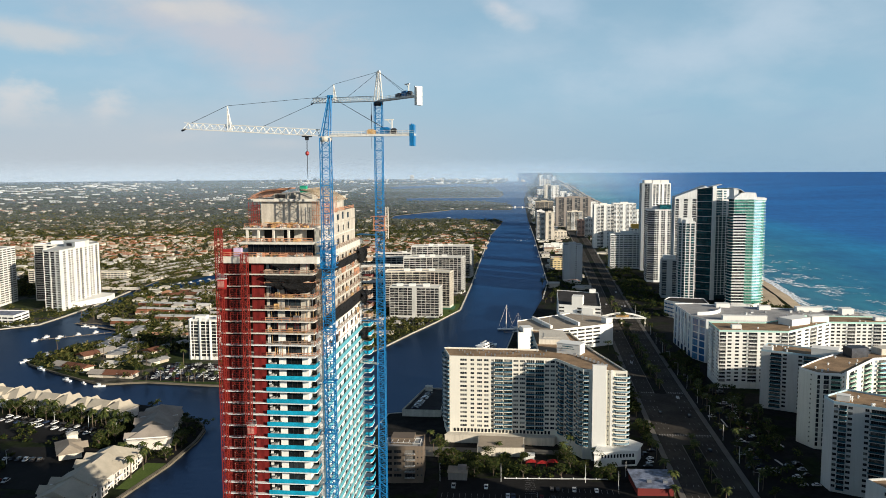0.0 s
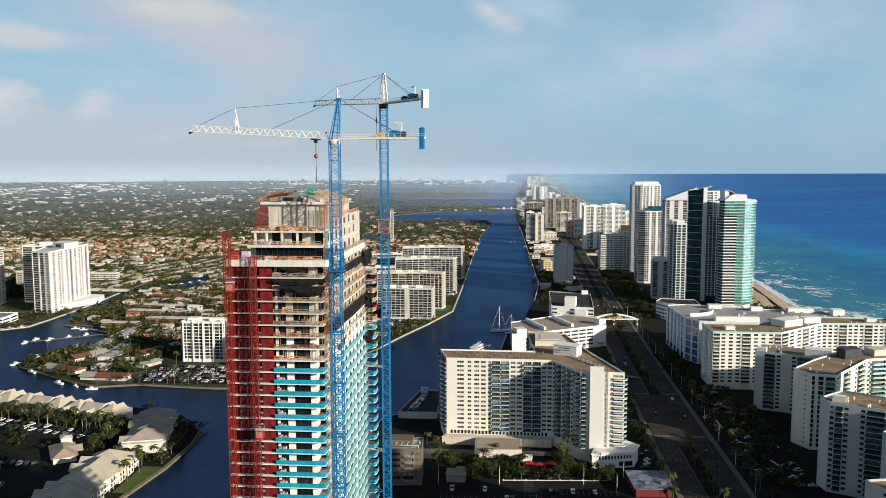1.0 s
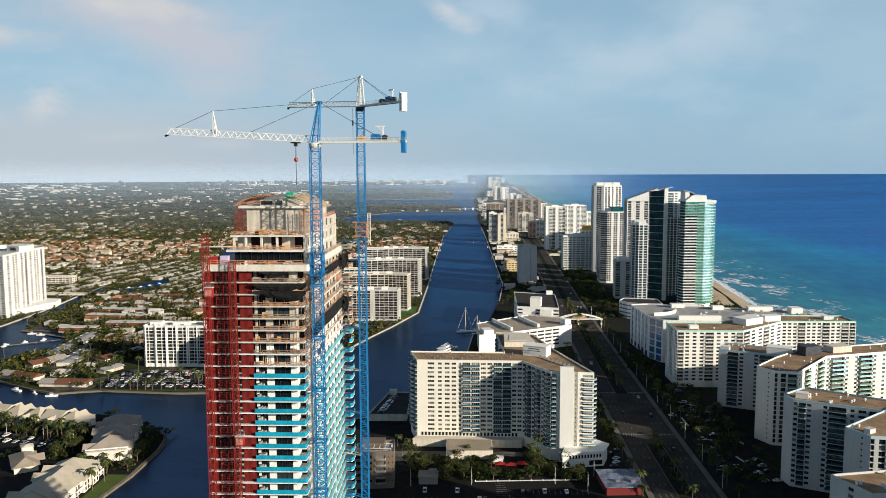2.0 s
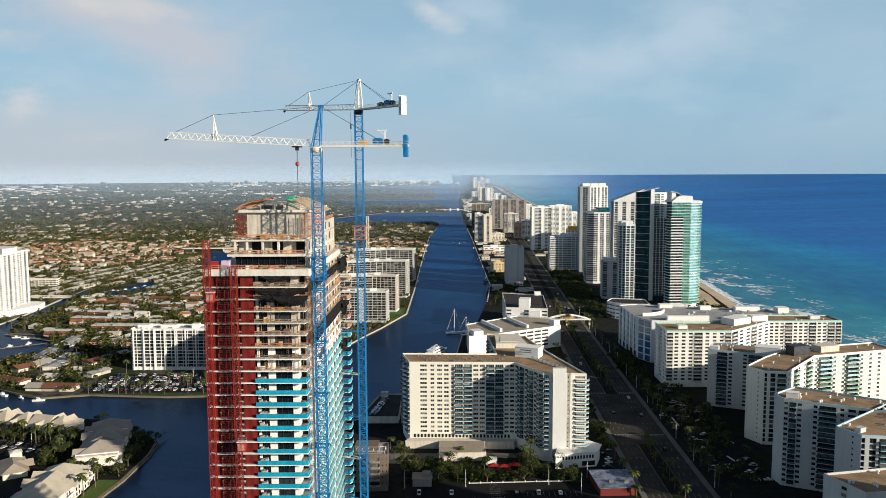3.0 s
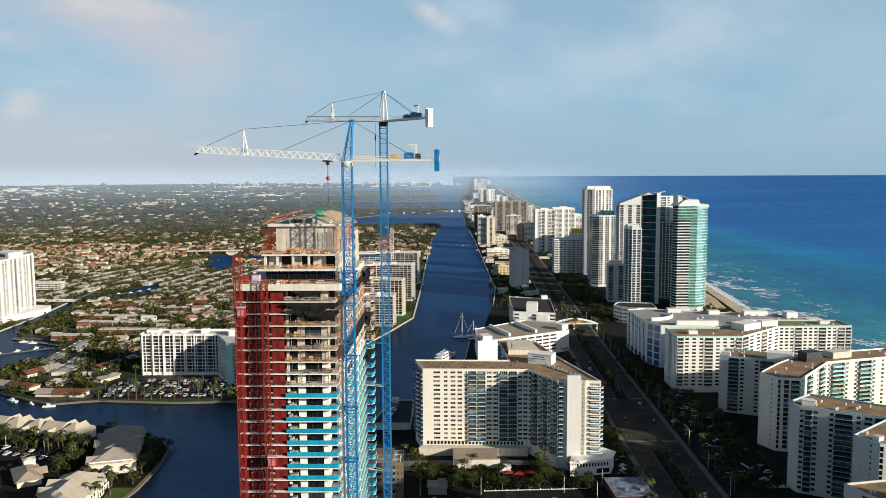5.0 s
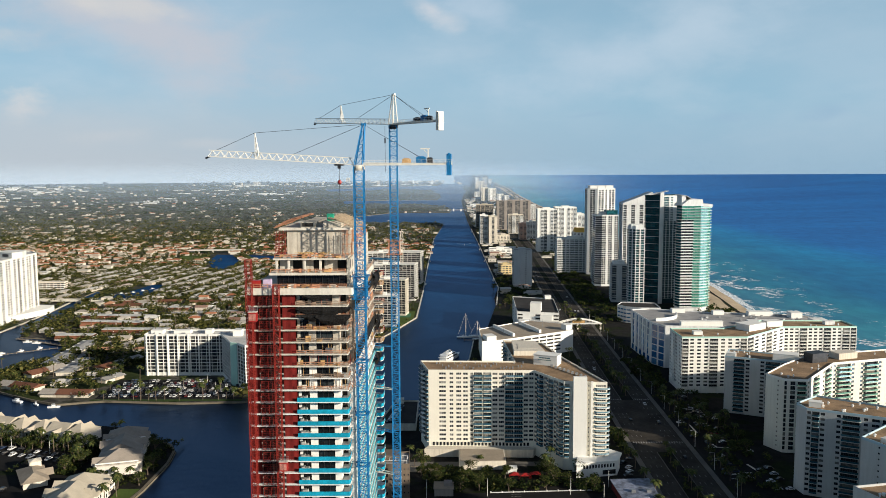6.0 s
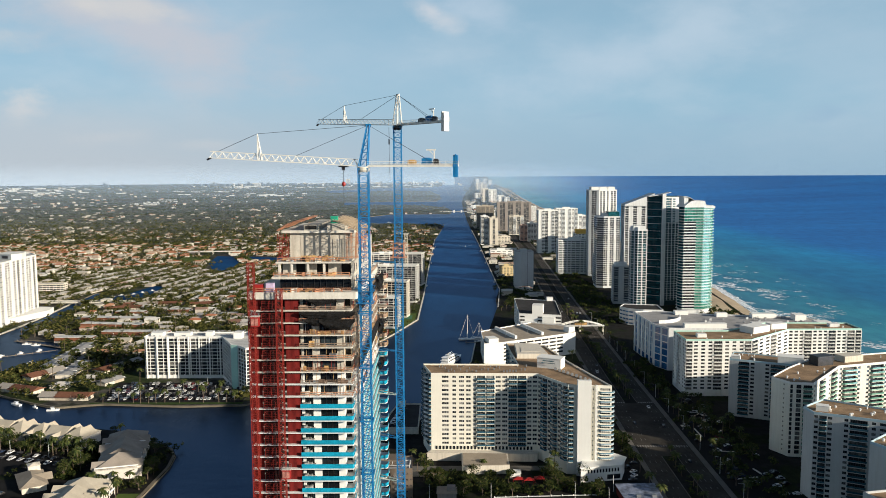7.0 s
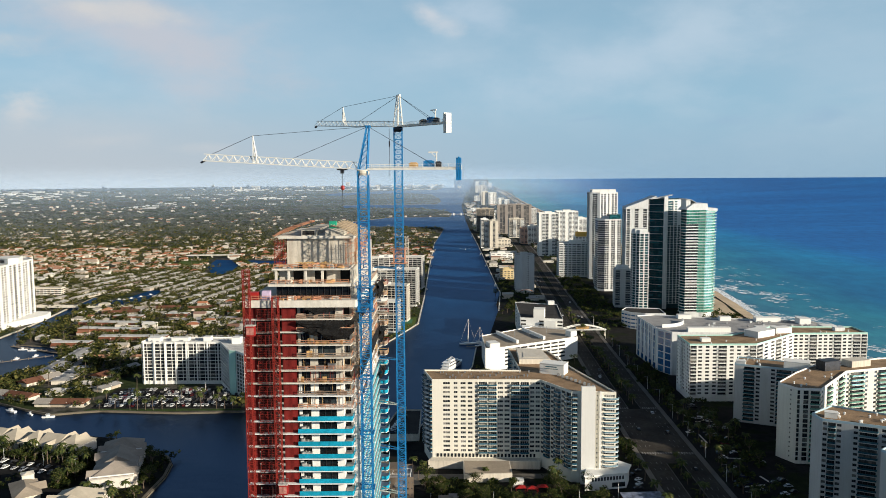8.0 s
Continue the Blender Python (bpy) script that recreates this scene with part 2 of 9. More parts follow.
ORANGE = surf("orange guard rails", (0.60, 0.285, 0.165), 0.75, vary=0.3, big=0.8, rnd=0.2)
TIMBER = surf("form timber", (0.58, 0.36, 0.15), 0.85, vary=0.3, big=0.6, fine=3.0)
BLACKNET = surf("black debris netting", (0.013, 0.012, 0.012), 0.9, vary=0.85, big=0.7, fine=5.0, bump=0.8)
NETNODES, NETLINKS = BLACKNET.node_tree.nodes, BLACKNET.node_tree.links
NETHOLES = ramp_node(NETNODES, NETLINKS, noise_node(NETNODES, NETLINKS, 2.2, 5, 0.7).outputs["Fac"], [(0.40, (1, 1, 1)), (0.62, (0.86, 0.86, 0.86))])
NETLINKS.new(NETHOLES.outputs["Color"], NETNODES["Principled BSDF"].inputs["Alpha"])
TEAL = surf("teal film on glass rail", (0.014, 0.36, 0.54), 0.25, vary=0.3, big=0.5, fine=2.0, rnd=0.12)
CRANEBLUE = surf("blue crane steel", (0.012, 0.18, 0.43), 0.42, vary=0.22, big=0.4, fine=2.0)
CRANEWHITE = surf("white crane steel", (0.74, 0.72, 0.66), 0.5, vary=0.12, big=0.5)
DARKSTEEL = surf("dark steel", (0.06, 0.06, 0.065), 0.5, metal=0.6, vary=0.3, big=0.6)
GALV = surf("galvanised steel", (0.42, 0.43, 0.44), 0.45, metal=0.8, vary=0.15, big=0.6)
GREENBOX = surf("green site cabin", (0.02, 0.36, 0.22), 0.6, vary=0.2, big=0.5)
LAVENDER = surf("pale tarpaulin", (0.55, 0.45, 0.62), 0.7, vary=0.2, big=0.6)
RUBBER = surf("rubber", (0.02, 0.02, 0.02), 0.8, vary=0.2)
BOATWHITE = surf("white gelcoat", (0.80, 0.80, 0.79), 0.25, vary=0.06, big=0.5, bump=0)
RAILW = surf("white rail", (0.70, 0.70, 0.68), 0.6, vary=0.08)
RAILDARK = surf("bronze rail", (0.10, 0.10, 0.105), 0.5, vary=0.15)
# near-black colour stands in for the shade of unlit rooms and recesses
DARKIN = surf("near-black for shaded interior", (0.035, 0.033, 0.032), 0.9, vary=0.4, big=0.3)
GLASS = glass_mat("window glass", (0.014, 0.017, 0.021), (0.17, 0.16, 0.145))
GLASSBLUE = glass_mat("blue balcony glass", (0.03, 0.09, 0.12), (0.10, 0.20, 0.24), 0.6)
GLASSGREEN = glass_mat("green tower glass", (0.022, 0.17, 0.125), (0.09, 0.33, 0.26), 0.8, 0.08)
GLASSDARK = glass_mat("dark blue tower glass", (0.006, 0.045, 0.055), (0.02, 0.11, 0.13), 0.25, 0.12)
GLASSHOTEL = glass_mat("curtained hotel glass", (0.022, 0.025, 0.027), (0.30, 0.285, 0.255), 0.4)
PALEROOF = surf("white gravel roof", (0.62, 0.61, 0.58), 0.92, vary=0.3, big=0.15, fine=0.9)
# lighter base colour stands in for sky mirrored in the panes
GLASSSEA = glass_mat("tower glass lightened for mirrored sky", (0.055, 0.064, 0.075), (0.26, 0.255, 0.24), 0.6)
GLASSSITE = glass_mat("black site glazing", (0.008, 0.010, 0.012), (0.03, 0.04, 0.045), 0.5, 0.08)
GLASSRAIL = glass_mat("pale blue rail glass", (0.17, 0.28, 0.34), (0.38, 0.48, 0.54), 0.6)
GLASSHRAIL = glass_mat("blue hotel rail glass", (0.045, 0.12, 0.17), (0.15, 0.25, 0.32), 0.5)
GLASSPALE = glass_mat("pale green rail glass", (0.13, 0.30, 0.24), (0.32, 0.50, 0.42), 0.6)
GLASSAZURE = glass_mat("azure hall glass", (0.02, 0.10, 0.26), (0.10, 0.25, 0.45), 0.6)
POOL = surf("pool water", (0.05, 0.36, 0.50), 0.08, vary=0.1)
TENNIS = surf("tennis court", (0.05, 0.17, 0.09), 0.9, vary=0.15)
FOAM, nd, lk, p = nodes_of("sea foam")
p.inputs["Base Color"].default_value = (0.84, 0.89, 0.93, 1)
p.inputs["Roughness"].default_value = 0.9
thin_ = noise_node(nd, lk, 0.28, 5, 0.7)
lace = ramp_node(nd, lk, thin_.outputs["Fac"], [(0.30, (0.06, 0.06, 0.06)), (0.55, (0.95, 0.95, 0.95))])
lk.new(lace.outputs["Color"], p.inputs["Alpha"])

LEAF = island_surf("leaves", [(0.0, (0.012, 0.024, 0.007)), (0.4, (0.028, 0.046, 0.012)), (0.75, (0.062, 0.074, 0.017)), (1.0, (0.120, 0.115, 0.030))], 0.75)
FROND = island_surf("palm fronds", [(0.0, (0.020, 0.034, 0.010)), (0.6, (0.060, 0.080, 0.022)), (1.0, (0.150, 0.135, 0.040))], 0.6)
# haze over the far woods is put into this paler, greyer leaf colour
FARCANOPY = island_surf("far canopy paled for haze", [(0.0, (0.080, 0.094, 0.082)), (0.5, (0.118, 0.132, 0.112)), (1.0, (0.175, 0.185, 0.150))], 0.95)
CANOPY = island_surf("far tree canopy", [(0.0, (0.016, 0.024, 0.008)), (0.4, (0.052, 0.066, 0.018)), (0.7, (0.125, 0.128, 0.034)), (1.0, (0.225, 0.190, 0.062))], 0.9)
ROOFS = island_surf("mixed house roofs", [(0.0, (0.60, 0.57, 0.52)), (0.28, (0.50, 0.45, 0.38)), (0.45, (0.30, 0.27, 0.24)), (0.62, (0.34, 0.15, 0.09)), (0.8, (0.42, 0.20, 0.11)), (1.0, (0.70, 0.68, 0.64))], 0.9)
ROOFSRED = island_surf("clay tile roofs", [(0.0, (0.36, 0.13, 0.07)), (0.4, (0.46, 0.20, 0.11)), (0.7, (0.50, 0.30, 0.19)), (0.85, (0.52, 0.44, 0.35)), (1.0, (0.60, 0.56, 0.50))], 0.9)
ROOFSPALE = island_surf("pale house roofs", [(0.0, (0.44, 0.40, 0.34)), (0.5, (0.60, 0.56, 0.50)), (0.8, (0.72, 0.70, 0.66)), (1.0, (0.32, 0.29, 0.26))], 0.9)
SHEDS = island_surf("white shed cladding", [(0.0, (0.62, 0.62, 0.60)), (0.5, (0.80, 0.80, 0.78)), (1.0, (0.50, 0.49, 0.47))], 0.8)
SHINGLE = surf("rust brown shingles", (0.22, 0.085, 0.045), 0.9, vary=0.3, big=0.1, fine=1.2, rnd=0.25)
ROOFONE = island_surf("clay and shingle roofs", [(0.0, (0.15, 0.065, 0.04)), (0.5, (0.21, 0.095, 0.06)), (0.7, (0.34, 0.30, 0.26)), (1.0, (0.60, 0.57, 0.52))], 0.9, obj=True)
WALLS = island_surf("far house walls", [(0.0, (0.62, 0.56, 0.46)), (0.5, (0.70, 0.66, 0.58)), (1.0, (0.52, 0.44, 0.36))], 0.9)
CARPAINT = island_surf("car paint", [(0.0, (0.010, 0.010, 0.012)), (0.30, (0.03, 0.03, 0.034)), (0.42, (0.05, 0.05, 0.055)), (0.44, (0.30, 0.30, 0.31)), (0.58, (0.52, 0.52, 0.52)), (0.60, (0.76, 0.76, 0.75)), (0.86, (0.80, 0.80, 0.79)), (0.88, (0.02, 0.035, 0.08)), (0.95, (0.03, 0.05, 0.10)), (0.96, (0.20, 0.02, 0.02)), (1.0, (0.16, 0.02, 0.02))], 0.25, obj=True, vary=0.05, spec=0.5)


def ground_mat(name, greens, greys, scale=0.012, split=0.5):
    """Earth sheet: lawns, bare soil and paved yards in patches."""
    m, nd, lk, p = nodes_of(name)
    a = noise_node(nd, lk, scale, 6, 0.65)
    b = noise_node(nd, lk, scale * 9, 4, 0.6)
    c = noise_node(nd, lk, 0.5, 3)
    g1 = ramp_node(nd, lk, b.outputs["Fac"], [(0.35, greens[0]), (0.65, greens[1])])
    g2 = ramp_node(nd, lk, b.outputs["Fac"], [(0.35, greys[0]), (0.65, greys[1])])
    f = ramp_node(nd, lk, a.outputs["Fac"], [(split - 0.03, (0, 0, 0)), (split + 0.03, (1, 1, 1))])
    col = mixrgb(nd, lk, g1.outputs["Color"], g2.outputs["Color"], f.outputs["Color"])
    r = ramp_node(nd, lk, c.outputs["Fac"], [(0.3, (0.7, 0.7, 0.7)), (0.6, (1, 1, 1))])
    lk.new(mixrgb(nd, lk, col, r.outputs["Color"], 1.0, "MULTIPLY"), p.inputs["Base Color"])
    p.inputs["Roughness"].default_value = 0.95
    p.inputs["Specular IOR Level"].default_value = 0.08
    return m


EARTH = ground_mat("mainland ground", ((0.022, 0.034, 0.012), (0.048, 0.062, 0.020)), ((0.035, 0.034, 0.032), (0.13, 0.12, 0.10)))
# darker than the mainland earth, with the lots' deep shade put into it
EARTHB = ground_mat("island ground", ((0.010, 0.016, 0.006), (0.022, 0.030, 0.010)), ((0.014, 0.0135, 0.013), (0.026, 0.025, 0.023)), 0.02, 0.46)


def water_mat():
    """Canal water is dark near by and bluer farther off; the sea is turquoise over the shallows and deep blue outside,
    both with small waves.
    """
    m, nd, lk, p = nodes_of("water")
    geo = nd.new("ShaderNodeNewGeometry")
    sep = nd.new("ShaderNodeSeparateXYZ")
    lk.new(geo.outputs["Position"], sep.inputs[0])
    n = noise_node(nd, lk, 0.004, 4, 0.6, (1.0, 0.35, 1.0))
    mul = nd.new("ShaderNodeMath")
    mul.operation = "MULTIPLY_ADD"
    mul.inputs[1].default_value = 260.0
    lk.new(n.outputs["Fac"], mul.inputs[0])
    far = nd.new("ShaderNodeMapRange")
    for k, v in zip(("From Min", "From Max", "To Min", "To Max"), (2600.0, 4600.0, 0.0, 150.0)):
        far.inputs[k].default_value = v
    lk.new(sep.outputs["Y"], far.inputs["Value"])
    shore = nd.new("ShaderNodeMath")
    lk.new(sep.outputs["X"], shore.inputs[0])
    lk.new(far.outputs[0], shore.inputs[1])
    lk.new(shore.outputs[0], mul.inputs[2])
    mr = nd.new("ShaderNodeMapRange")
    mr.inputs["From Min"].default_value = 330.0
    mr.inputs["From Max"].default_value = 1900.0
    lk.new(mul.outputs[0], mr.inputs["Value"])
    r = ramp_node(nd, lk, mr.outputs[0], [(0.0, (0.002, 0.004, 0.012)), (0.03, (0.002, 0.005, 0.014)), (0.075, (0.075, 0.285, 0.345)), (0.17, (0.034, 0.340, 0.430)), (0.25, (0.010, 0.240, 0.460)), (0.32, (0.006, 0.300, 0.600)), (0.42, (0.004, 0.195, 0.600)), (1.0, (0.004, 0.190, 0.610))])
    # bluer canal colour with distance, in place of the sky it would mirror
    far_blue = nd.new("ShaderNodeMapRange")
    for k, v in zip(("From Min", "From Max"), (650.0, 1300.0)):
        far_blue.inputs[k].default_value = v
    lk.new(sep.outputs["Y"], far_blue.inputs["Value"])
    chan = ramp_node(nd, lk, mr.outputs[0], [(0.02, (0.003, 0.054, 0.162)), (0.06, (0.0, 0.0, 0.0))])
    canal_blue = mixrgb(nd, lk, (0.0, 0.0, 0.0), chan.outputs["Color"], far_blue.outputs[0])
    deep = mixrgb(nd, lk, r.outputs["Color"], canal_blue, 1.0, "ADD")
    bands = noise_node(nd, lk, 0.0035, 4, 0.6, (0.22, 1.0, 1.0))
    shade = ramp_node(nd, lk, bands.outputs["Fac"], [(0.36, (0.62, 0.68, 0.74)), (0.62, (1.12, 1.08, 1.0))])
    tint = mixrgb(nd, lk, deep, shade.outputs["Color"], 1.0, "MULTIPLY")
    # light and dark sides of the swell put into the colour as streaks
    swell = noise_node(nd, lk, 0.05, 4, 0.65, (0.9, 0.35, 1.0))
    swell_tone = ramp_node(nd, lk, swell.outputs["Fac"], [(0.38, (0.74, 0.78, 0.82)), (0.62, (1.08, 1.05, 1.03))])
    lk.new(mixrgb(nd, lk, tint, swell_tone.outputs["Color"], 1.0, "MULTIPLY"), p.inputs["Base Color"])
    rr = ramp_node(nd, lk, mr.outputs[0], [(0.03, (0.28, 0.28, 0.28)), (0.08, (0.4, 0.4, 0.4))])
    lk.new(rr.outputs["Color"], p.inputs["Roughness"])
    p.inputs["Specular IOR Level"].default_value = 0.0
    g = ramp_node(nd, lk, mr.outputs[0], [(0.0, (0.23, 0.23, 0.23)), (0.04, (0.23, 0.23, 0.23)), (0.08, (0.36, 0.36, 0.36))])
    w1 = noise_node(nd, lk, 0.30, 4, 0.6, (1.0, 0.6, 1.0))
    w2 = noise_node(nd, lk, 0.035, 3, 0.6, (0.7, 1.0, 1.0))
    ad = nd.new("ShaderNodeMath")
    ad.operation = "MULTIPLY_ADD"
    ad.inputs[1].default_value = 3.0
    lk.new(w2.outputs["Fac"], ad.inputs[0])
    lk.new(w1.outputs["Fac"], ad.inputs[2])
    gust = noise_node(nd, lk, 0.012, 4, 0.6, (1.0, 0.5, 1.0))
    ruffle = ramp_node(nd, lk, gust.outputs["Fac"], [(0.38, (0.35, 0.35, 0.35)), (0.62, (1.0, 1.0, 1.0))])
    b = nd.new("ShaderNodeBump")
    lk.new(ruffle.outputs["Color"], b.inputs["Strength"])
    b.inputs["Distance"].default_value = 0.3
    lk.new(ad.outputs[0], b.inputs["Height"])
    lk.new(b.outputs["Normal"], p.inputs["Normal"])
    # mirrored sky, tinted blue and weakened so the canal reads blue and dim
    gl = nd.new("ShaderNodeBsdfGlossy")
    gl.inputs["Color"].default_value = (0.30, 0.44, 0.68, 1)
    lk.new(rr.outputs["Color"], gl.inputs["Roughness"])
    lk.new(b.outputs["Normal"], gl.inputs["Normal"])
    fr = nd.new("ShaderNodeFresnel")
    fr.inputs["IOR"].default_value = 1.14
    lk.new(b.outputs["Normal"], fr.inputs["Normal"])
    amount = nd.new("ShaderNodeMath")
    amount.operation = "MULTIPLY"
    lk.new(fr.outputs[0], amount.inputs[0])
    lk.new(g.outputs["Color"], amount.inputs[1])
    mx = nd.new("ShaderNodeMixShader")
    lk.new(amount.outputs[0], mx.inputs[0])
    lk.new(p.outputs[0], mx.inputs[1])
    lk.new(gl.outputs[0], mx.inputs[2])
    lk.new(mx.outputs[0], nd["Material Output"].inputs["Surface"])
    return m


WATER = water_mat()

# ---- building blocks ----


def up(x, y):
    """The height of the earth sheet: flat near by, then rising gently so that it meets the horizon."""
    r = math.hypot(x, y)
    return 165.0 * (r / 2500.0 - 1.0) ** 2 if r > 2500.0 else 0.0


class Shape:
    """Collects faces of one mesh."""

    def __init__(self):
        self.v, self.f, self.m = [], [], []

    def face(self, pts, m=0):
        i = len(self.v)
        self.v.extend(tuple(p) for p in pts)
        self.f.append(tuple(range(i, i + len(pts))))
        self.m.append(m)

    def solid(self, lo, hi, m=0, mtop=None):
        """A prism between two rings of equal length (lo counter-clockwise from above)."""
        i, n = len(self.v), len(lo)
        self.v.extend(tuple(p) for p in lo)
        self.v.extend(tuple(p) for p in hi)
        for k in range(n):
            j = (k + 1) % n
            self.f.append((i + k, i + j, i + n + j, i + n + k))
            self.m.append(m)
        self.f.append(tuple(i + n + k for k in range(n)))
        self.m.append(m if mtop is None else mtop)
        self.f.append(tuple(i + n - 1 - k for k in range(n)))
        self.m.append(m)

    def box(self, x0, x1, y0, y1, z0, z1, m=0, mtop=None):
        self.solid([(x0, y0, z0), (x1, y0, z0), (x1, y1, z0), (x0, y1, z0)], [(x0, y0, z1), (x1, y0, z1), (x1, y1, z1), (x0, y1, z1)], m, mtop)

    def prism(self, poly, z0, z1, m=0, mtop=None):
        self.solid([(x, y, z0) for x, y in poly], [(x, y, z1) for x, y in poly], m, mtop)

    def beam(self, p, q, w, h=None, m=0):
        p, q = Vector(p), Vector(q)
        h = w if h is None else h
        d = (q - p).normalized()
        s = d.cross(Vector((0, 0, 1)))
        s = Vector((1, 0, 0)) if s.length < 1e-3 else s.normalized()
        t = s.cross(d)
        a, b = s * w / 2, t * h / 2
        i = len(self.v)
        for c in (p, q):
            for e in (-a - b, a - b, a + b, -a + b):
                self.v.append(tuple(c + e))
        for k in range(4):
            j = (k + 1) % 4
            self.f.append((i + k, i + j, i + 4 + j, i + 4 + k))
            self.m.append(m)
        self.f.extend([(i + 3, i + 2, i + 1, i), (i + 4, i + 5, i + 6, i + 7)])
        self.m.extend([m, m])

    def tube(self, rings, n=8, m=0):
        """Rings of (x, y, z, radius), closed at both ends."""
        i = len(self.v)
        for x, y, z, r in rings:
            for k in range(n):
                a = 2 * math.pi * k / n
                self.v.append((x + r * math.cos(a), y + r * math.sin(a), z))
        for k in range(len(rings) - 1):
            for j in range(n):
                a, b = i + k * n + j, i + k * n + (j + 1) % n
                self.f.append((a, b, b + n, a + n))
                self.m.append(m)
        self.f.append(tuple(i + n - 1 - j for j in range(n)))
        self.f.append(tuple(i + (len(rings) - 1) * n + j for j in range(n)))
        self.m.extend([m, m])

    def take(self, other, m):
        """Adds another shape, placed by m."""
        i = len(self.v)
        self.v.extend(tuple(m @ Vector(p)) for p in other.v)
        self.f.extend(tuple(i + k for k in f) for f in other.f)
        self.m.extend(other.m)

    def mesh(self, name, mats):
        me = bpy.data.meshes.new(name)
        me.from_pydata(self.v, [], self.f)
        for mt in mats:
            me.materials.append(mt)
        if len(mats) > 1:
            me.polygons.foreach_set("material_index", self.m)
        me.update()
        return me


def world_of(ob):
    m = ob.matrix_basis.copy()
    if ob.parent:
        m = world_of(ob.parent) @ ob.matrix_parent_inverse @ m
    return m


def thing(name, at, label, category, group="", kind=""):
    """A top-level thing: an empty at its base."""
    ob = new(name)
    ob.matrix_basis = Matrix.Translation(at)
    ob.empty_display_size = 1.0
    return tagged(ob, label, category, group, kind)


def part(name, shape, mats, parent, label="", m=None):
    """One mesh object under a thing or a part; the shape is in world coordinates unless m places it."""
    me = shape.mesh(name, mats if isinstance(mats, (list, tuple)) else [mats]) if isinstance(shape, Shape) else shape
    ob = new(name, me)
    ob.parent = parent
    ob.matrix_parent_inverse = world_of(parent).inverted()
    if m is not None:
        ob.matrix_basis = m
    if label:
        ob["label"] = label
    return ob


def lone(name, shape, mats, label, category, group="", kind="", m=None):
    me = shape.mesh(name, mats if isinstance(mats, (list, tuple)) else [mats]) if isinstance(shape, Shape) else shape
    ob = new(name, me)
    if m is not None:
        ob.matrix_basis = m
    return tagged(ob, label, category, group, kind)


PANES = {}


def pane_mesh(w, h, frame_mat, glass, kind):
    """A window: glass with frame and mullions, origin at lower left, x along the wall, -y outwards."""
    key = (round(w, 1), round(h, 1), frame_mat.name, glass.name, kind)
    if key not in PANES:
        s = Shape()
        s.face([(0, 0, 0), (w, 0, 0), (w, 0, h), (0, 0, h)], 0)
        t = 0.09
        bars = [(0, w, 0, t), (0, w, h - t, h), (0, t, t, h - t), (w - t, w, t, h - t)]
        n = max(1, round(w / 1.2))
        bars += [(w * k / n - t / 2, w * k / n + t / 2, t, h - t) for k in range(1, n)]
        for a, b, c, d in bars:
            s.face([(a, -0.06, c), (b, -0.06, c), (b, -0.06, d), (a, -0.06, d)], 1)
        PANES[key] = s.mesh("window", [glass, frame_mat])
    return PANES[key]


def balcony_mesh(w, proj, rail, slab_mat, rail_mat):
    key = ("balcony", round(w, 1), proj, rail, slab_mat.name, rail_mat.name)
    if key not in PANES:
        s = Shape()
        c = min(0.5, proj * 0.4)
        ring = [(0, 0), (0, -proj + c), (c, -proj), (w - c, -proj), (w, -proj + c), (w, 0)]
        lo = [(x, y) for x, y in ring]
        s.prism(lo, -0.27, 0.0, 0)
        for (ax, ay), (bx, by) in zip(ring[:-1], ring[1:]):
            if rail == "solid":
                s.beam((ax, ay, 0.5), (bx, by, 0.5), 0.1, 1.0, 1)
            elif rail == "glass":
                s.beam((ax, ay, 0.55), (bx, by, 0.55), 0.04, 0.9, 1)
                s.beam((ax, ay, 1.03), (bx, by, 1.03), 0.07, 0.06, 1)
            else:
                for z in (0.12, 0.35, 0.58, 0.81, 1.05):
                    s.beam((ax, ay, z), (bx, by, z), 0.05, 0.06, 1)
        PANES[key] = s.mesh("balcony", [slab_mat, rail_mat])
    return PANES[key]


BAY = {"h": (0.78, 0.85, 2.25, 0.22), "w": (0.64, 0.88, 2.3, 0.28), "W": (0.86, 0.75, 2.35, 0.28), "p": (0.34, 1.1, 2.0, 0.25), "b": (0.88, 0.06, 2.35, 0.7), "g": (0.97, 0.12, 2.6, 0.12), "G": (0.93, 0.14, 2.62, 0.7), "v": (0.80, 0.82, 2.3, 0.2), "L": (0.92, 0.22, 2.72, 0.9), "T": (0.9, 0.4, 5.5, 0.08), "B": (0.94, 0.06, 2.45, 1.2)}


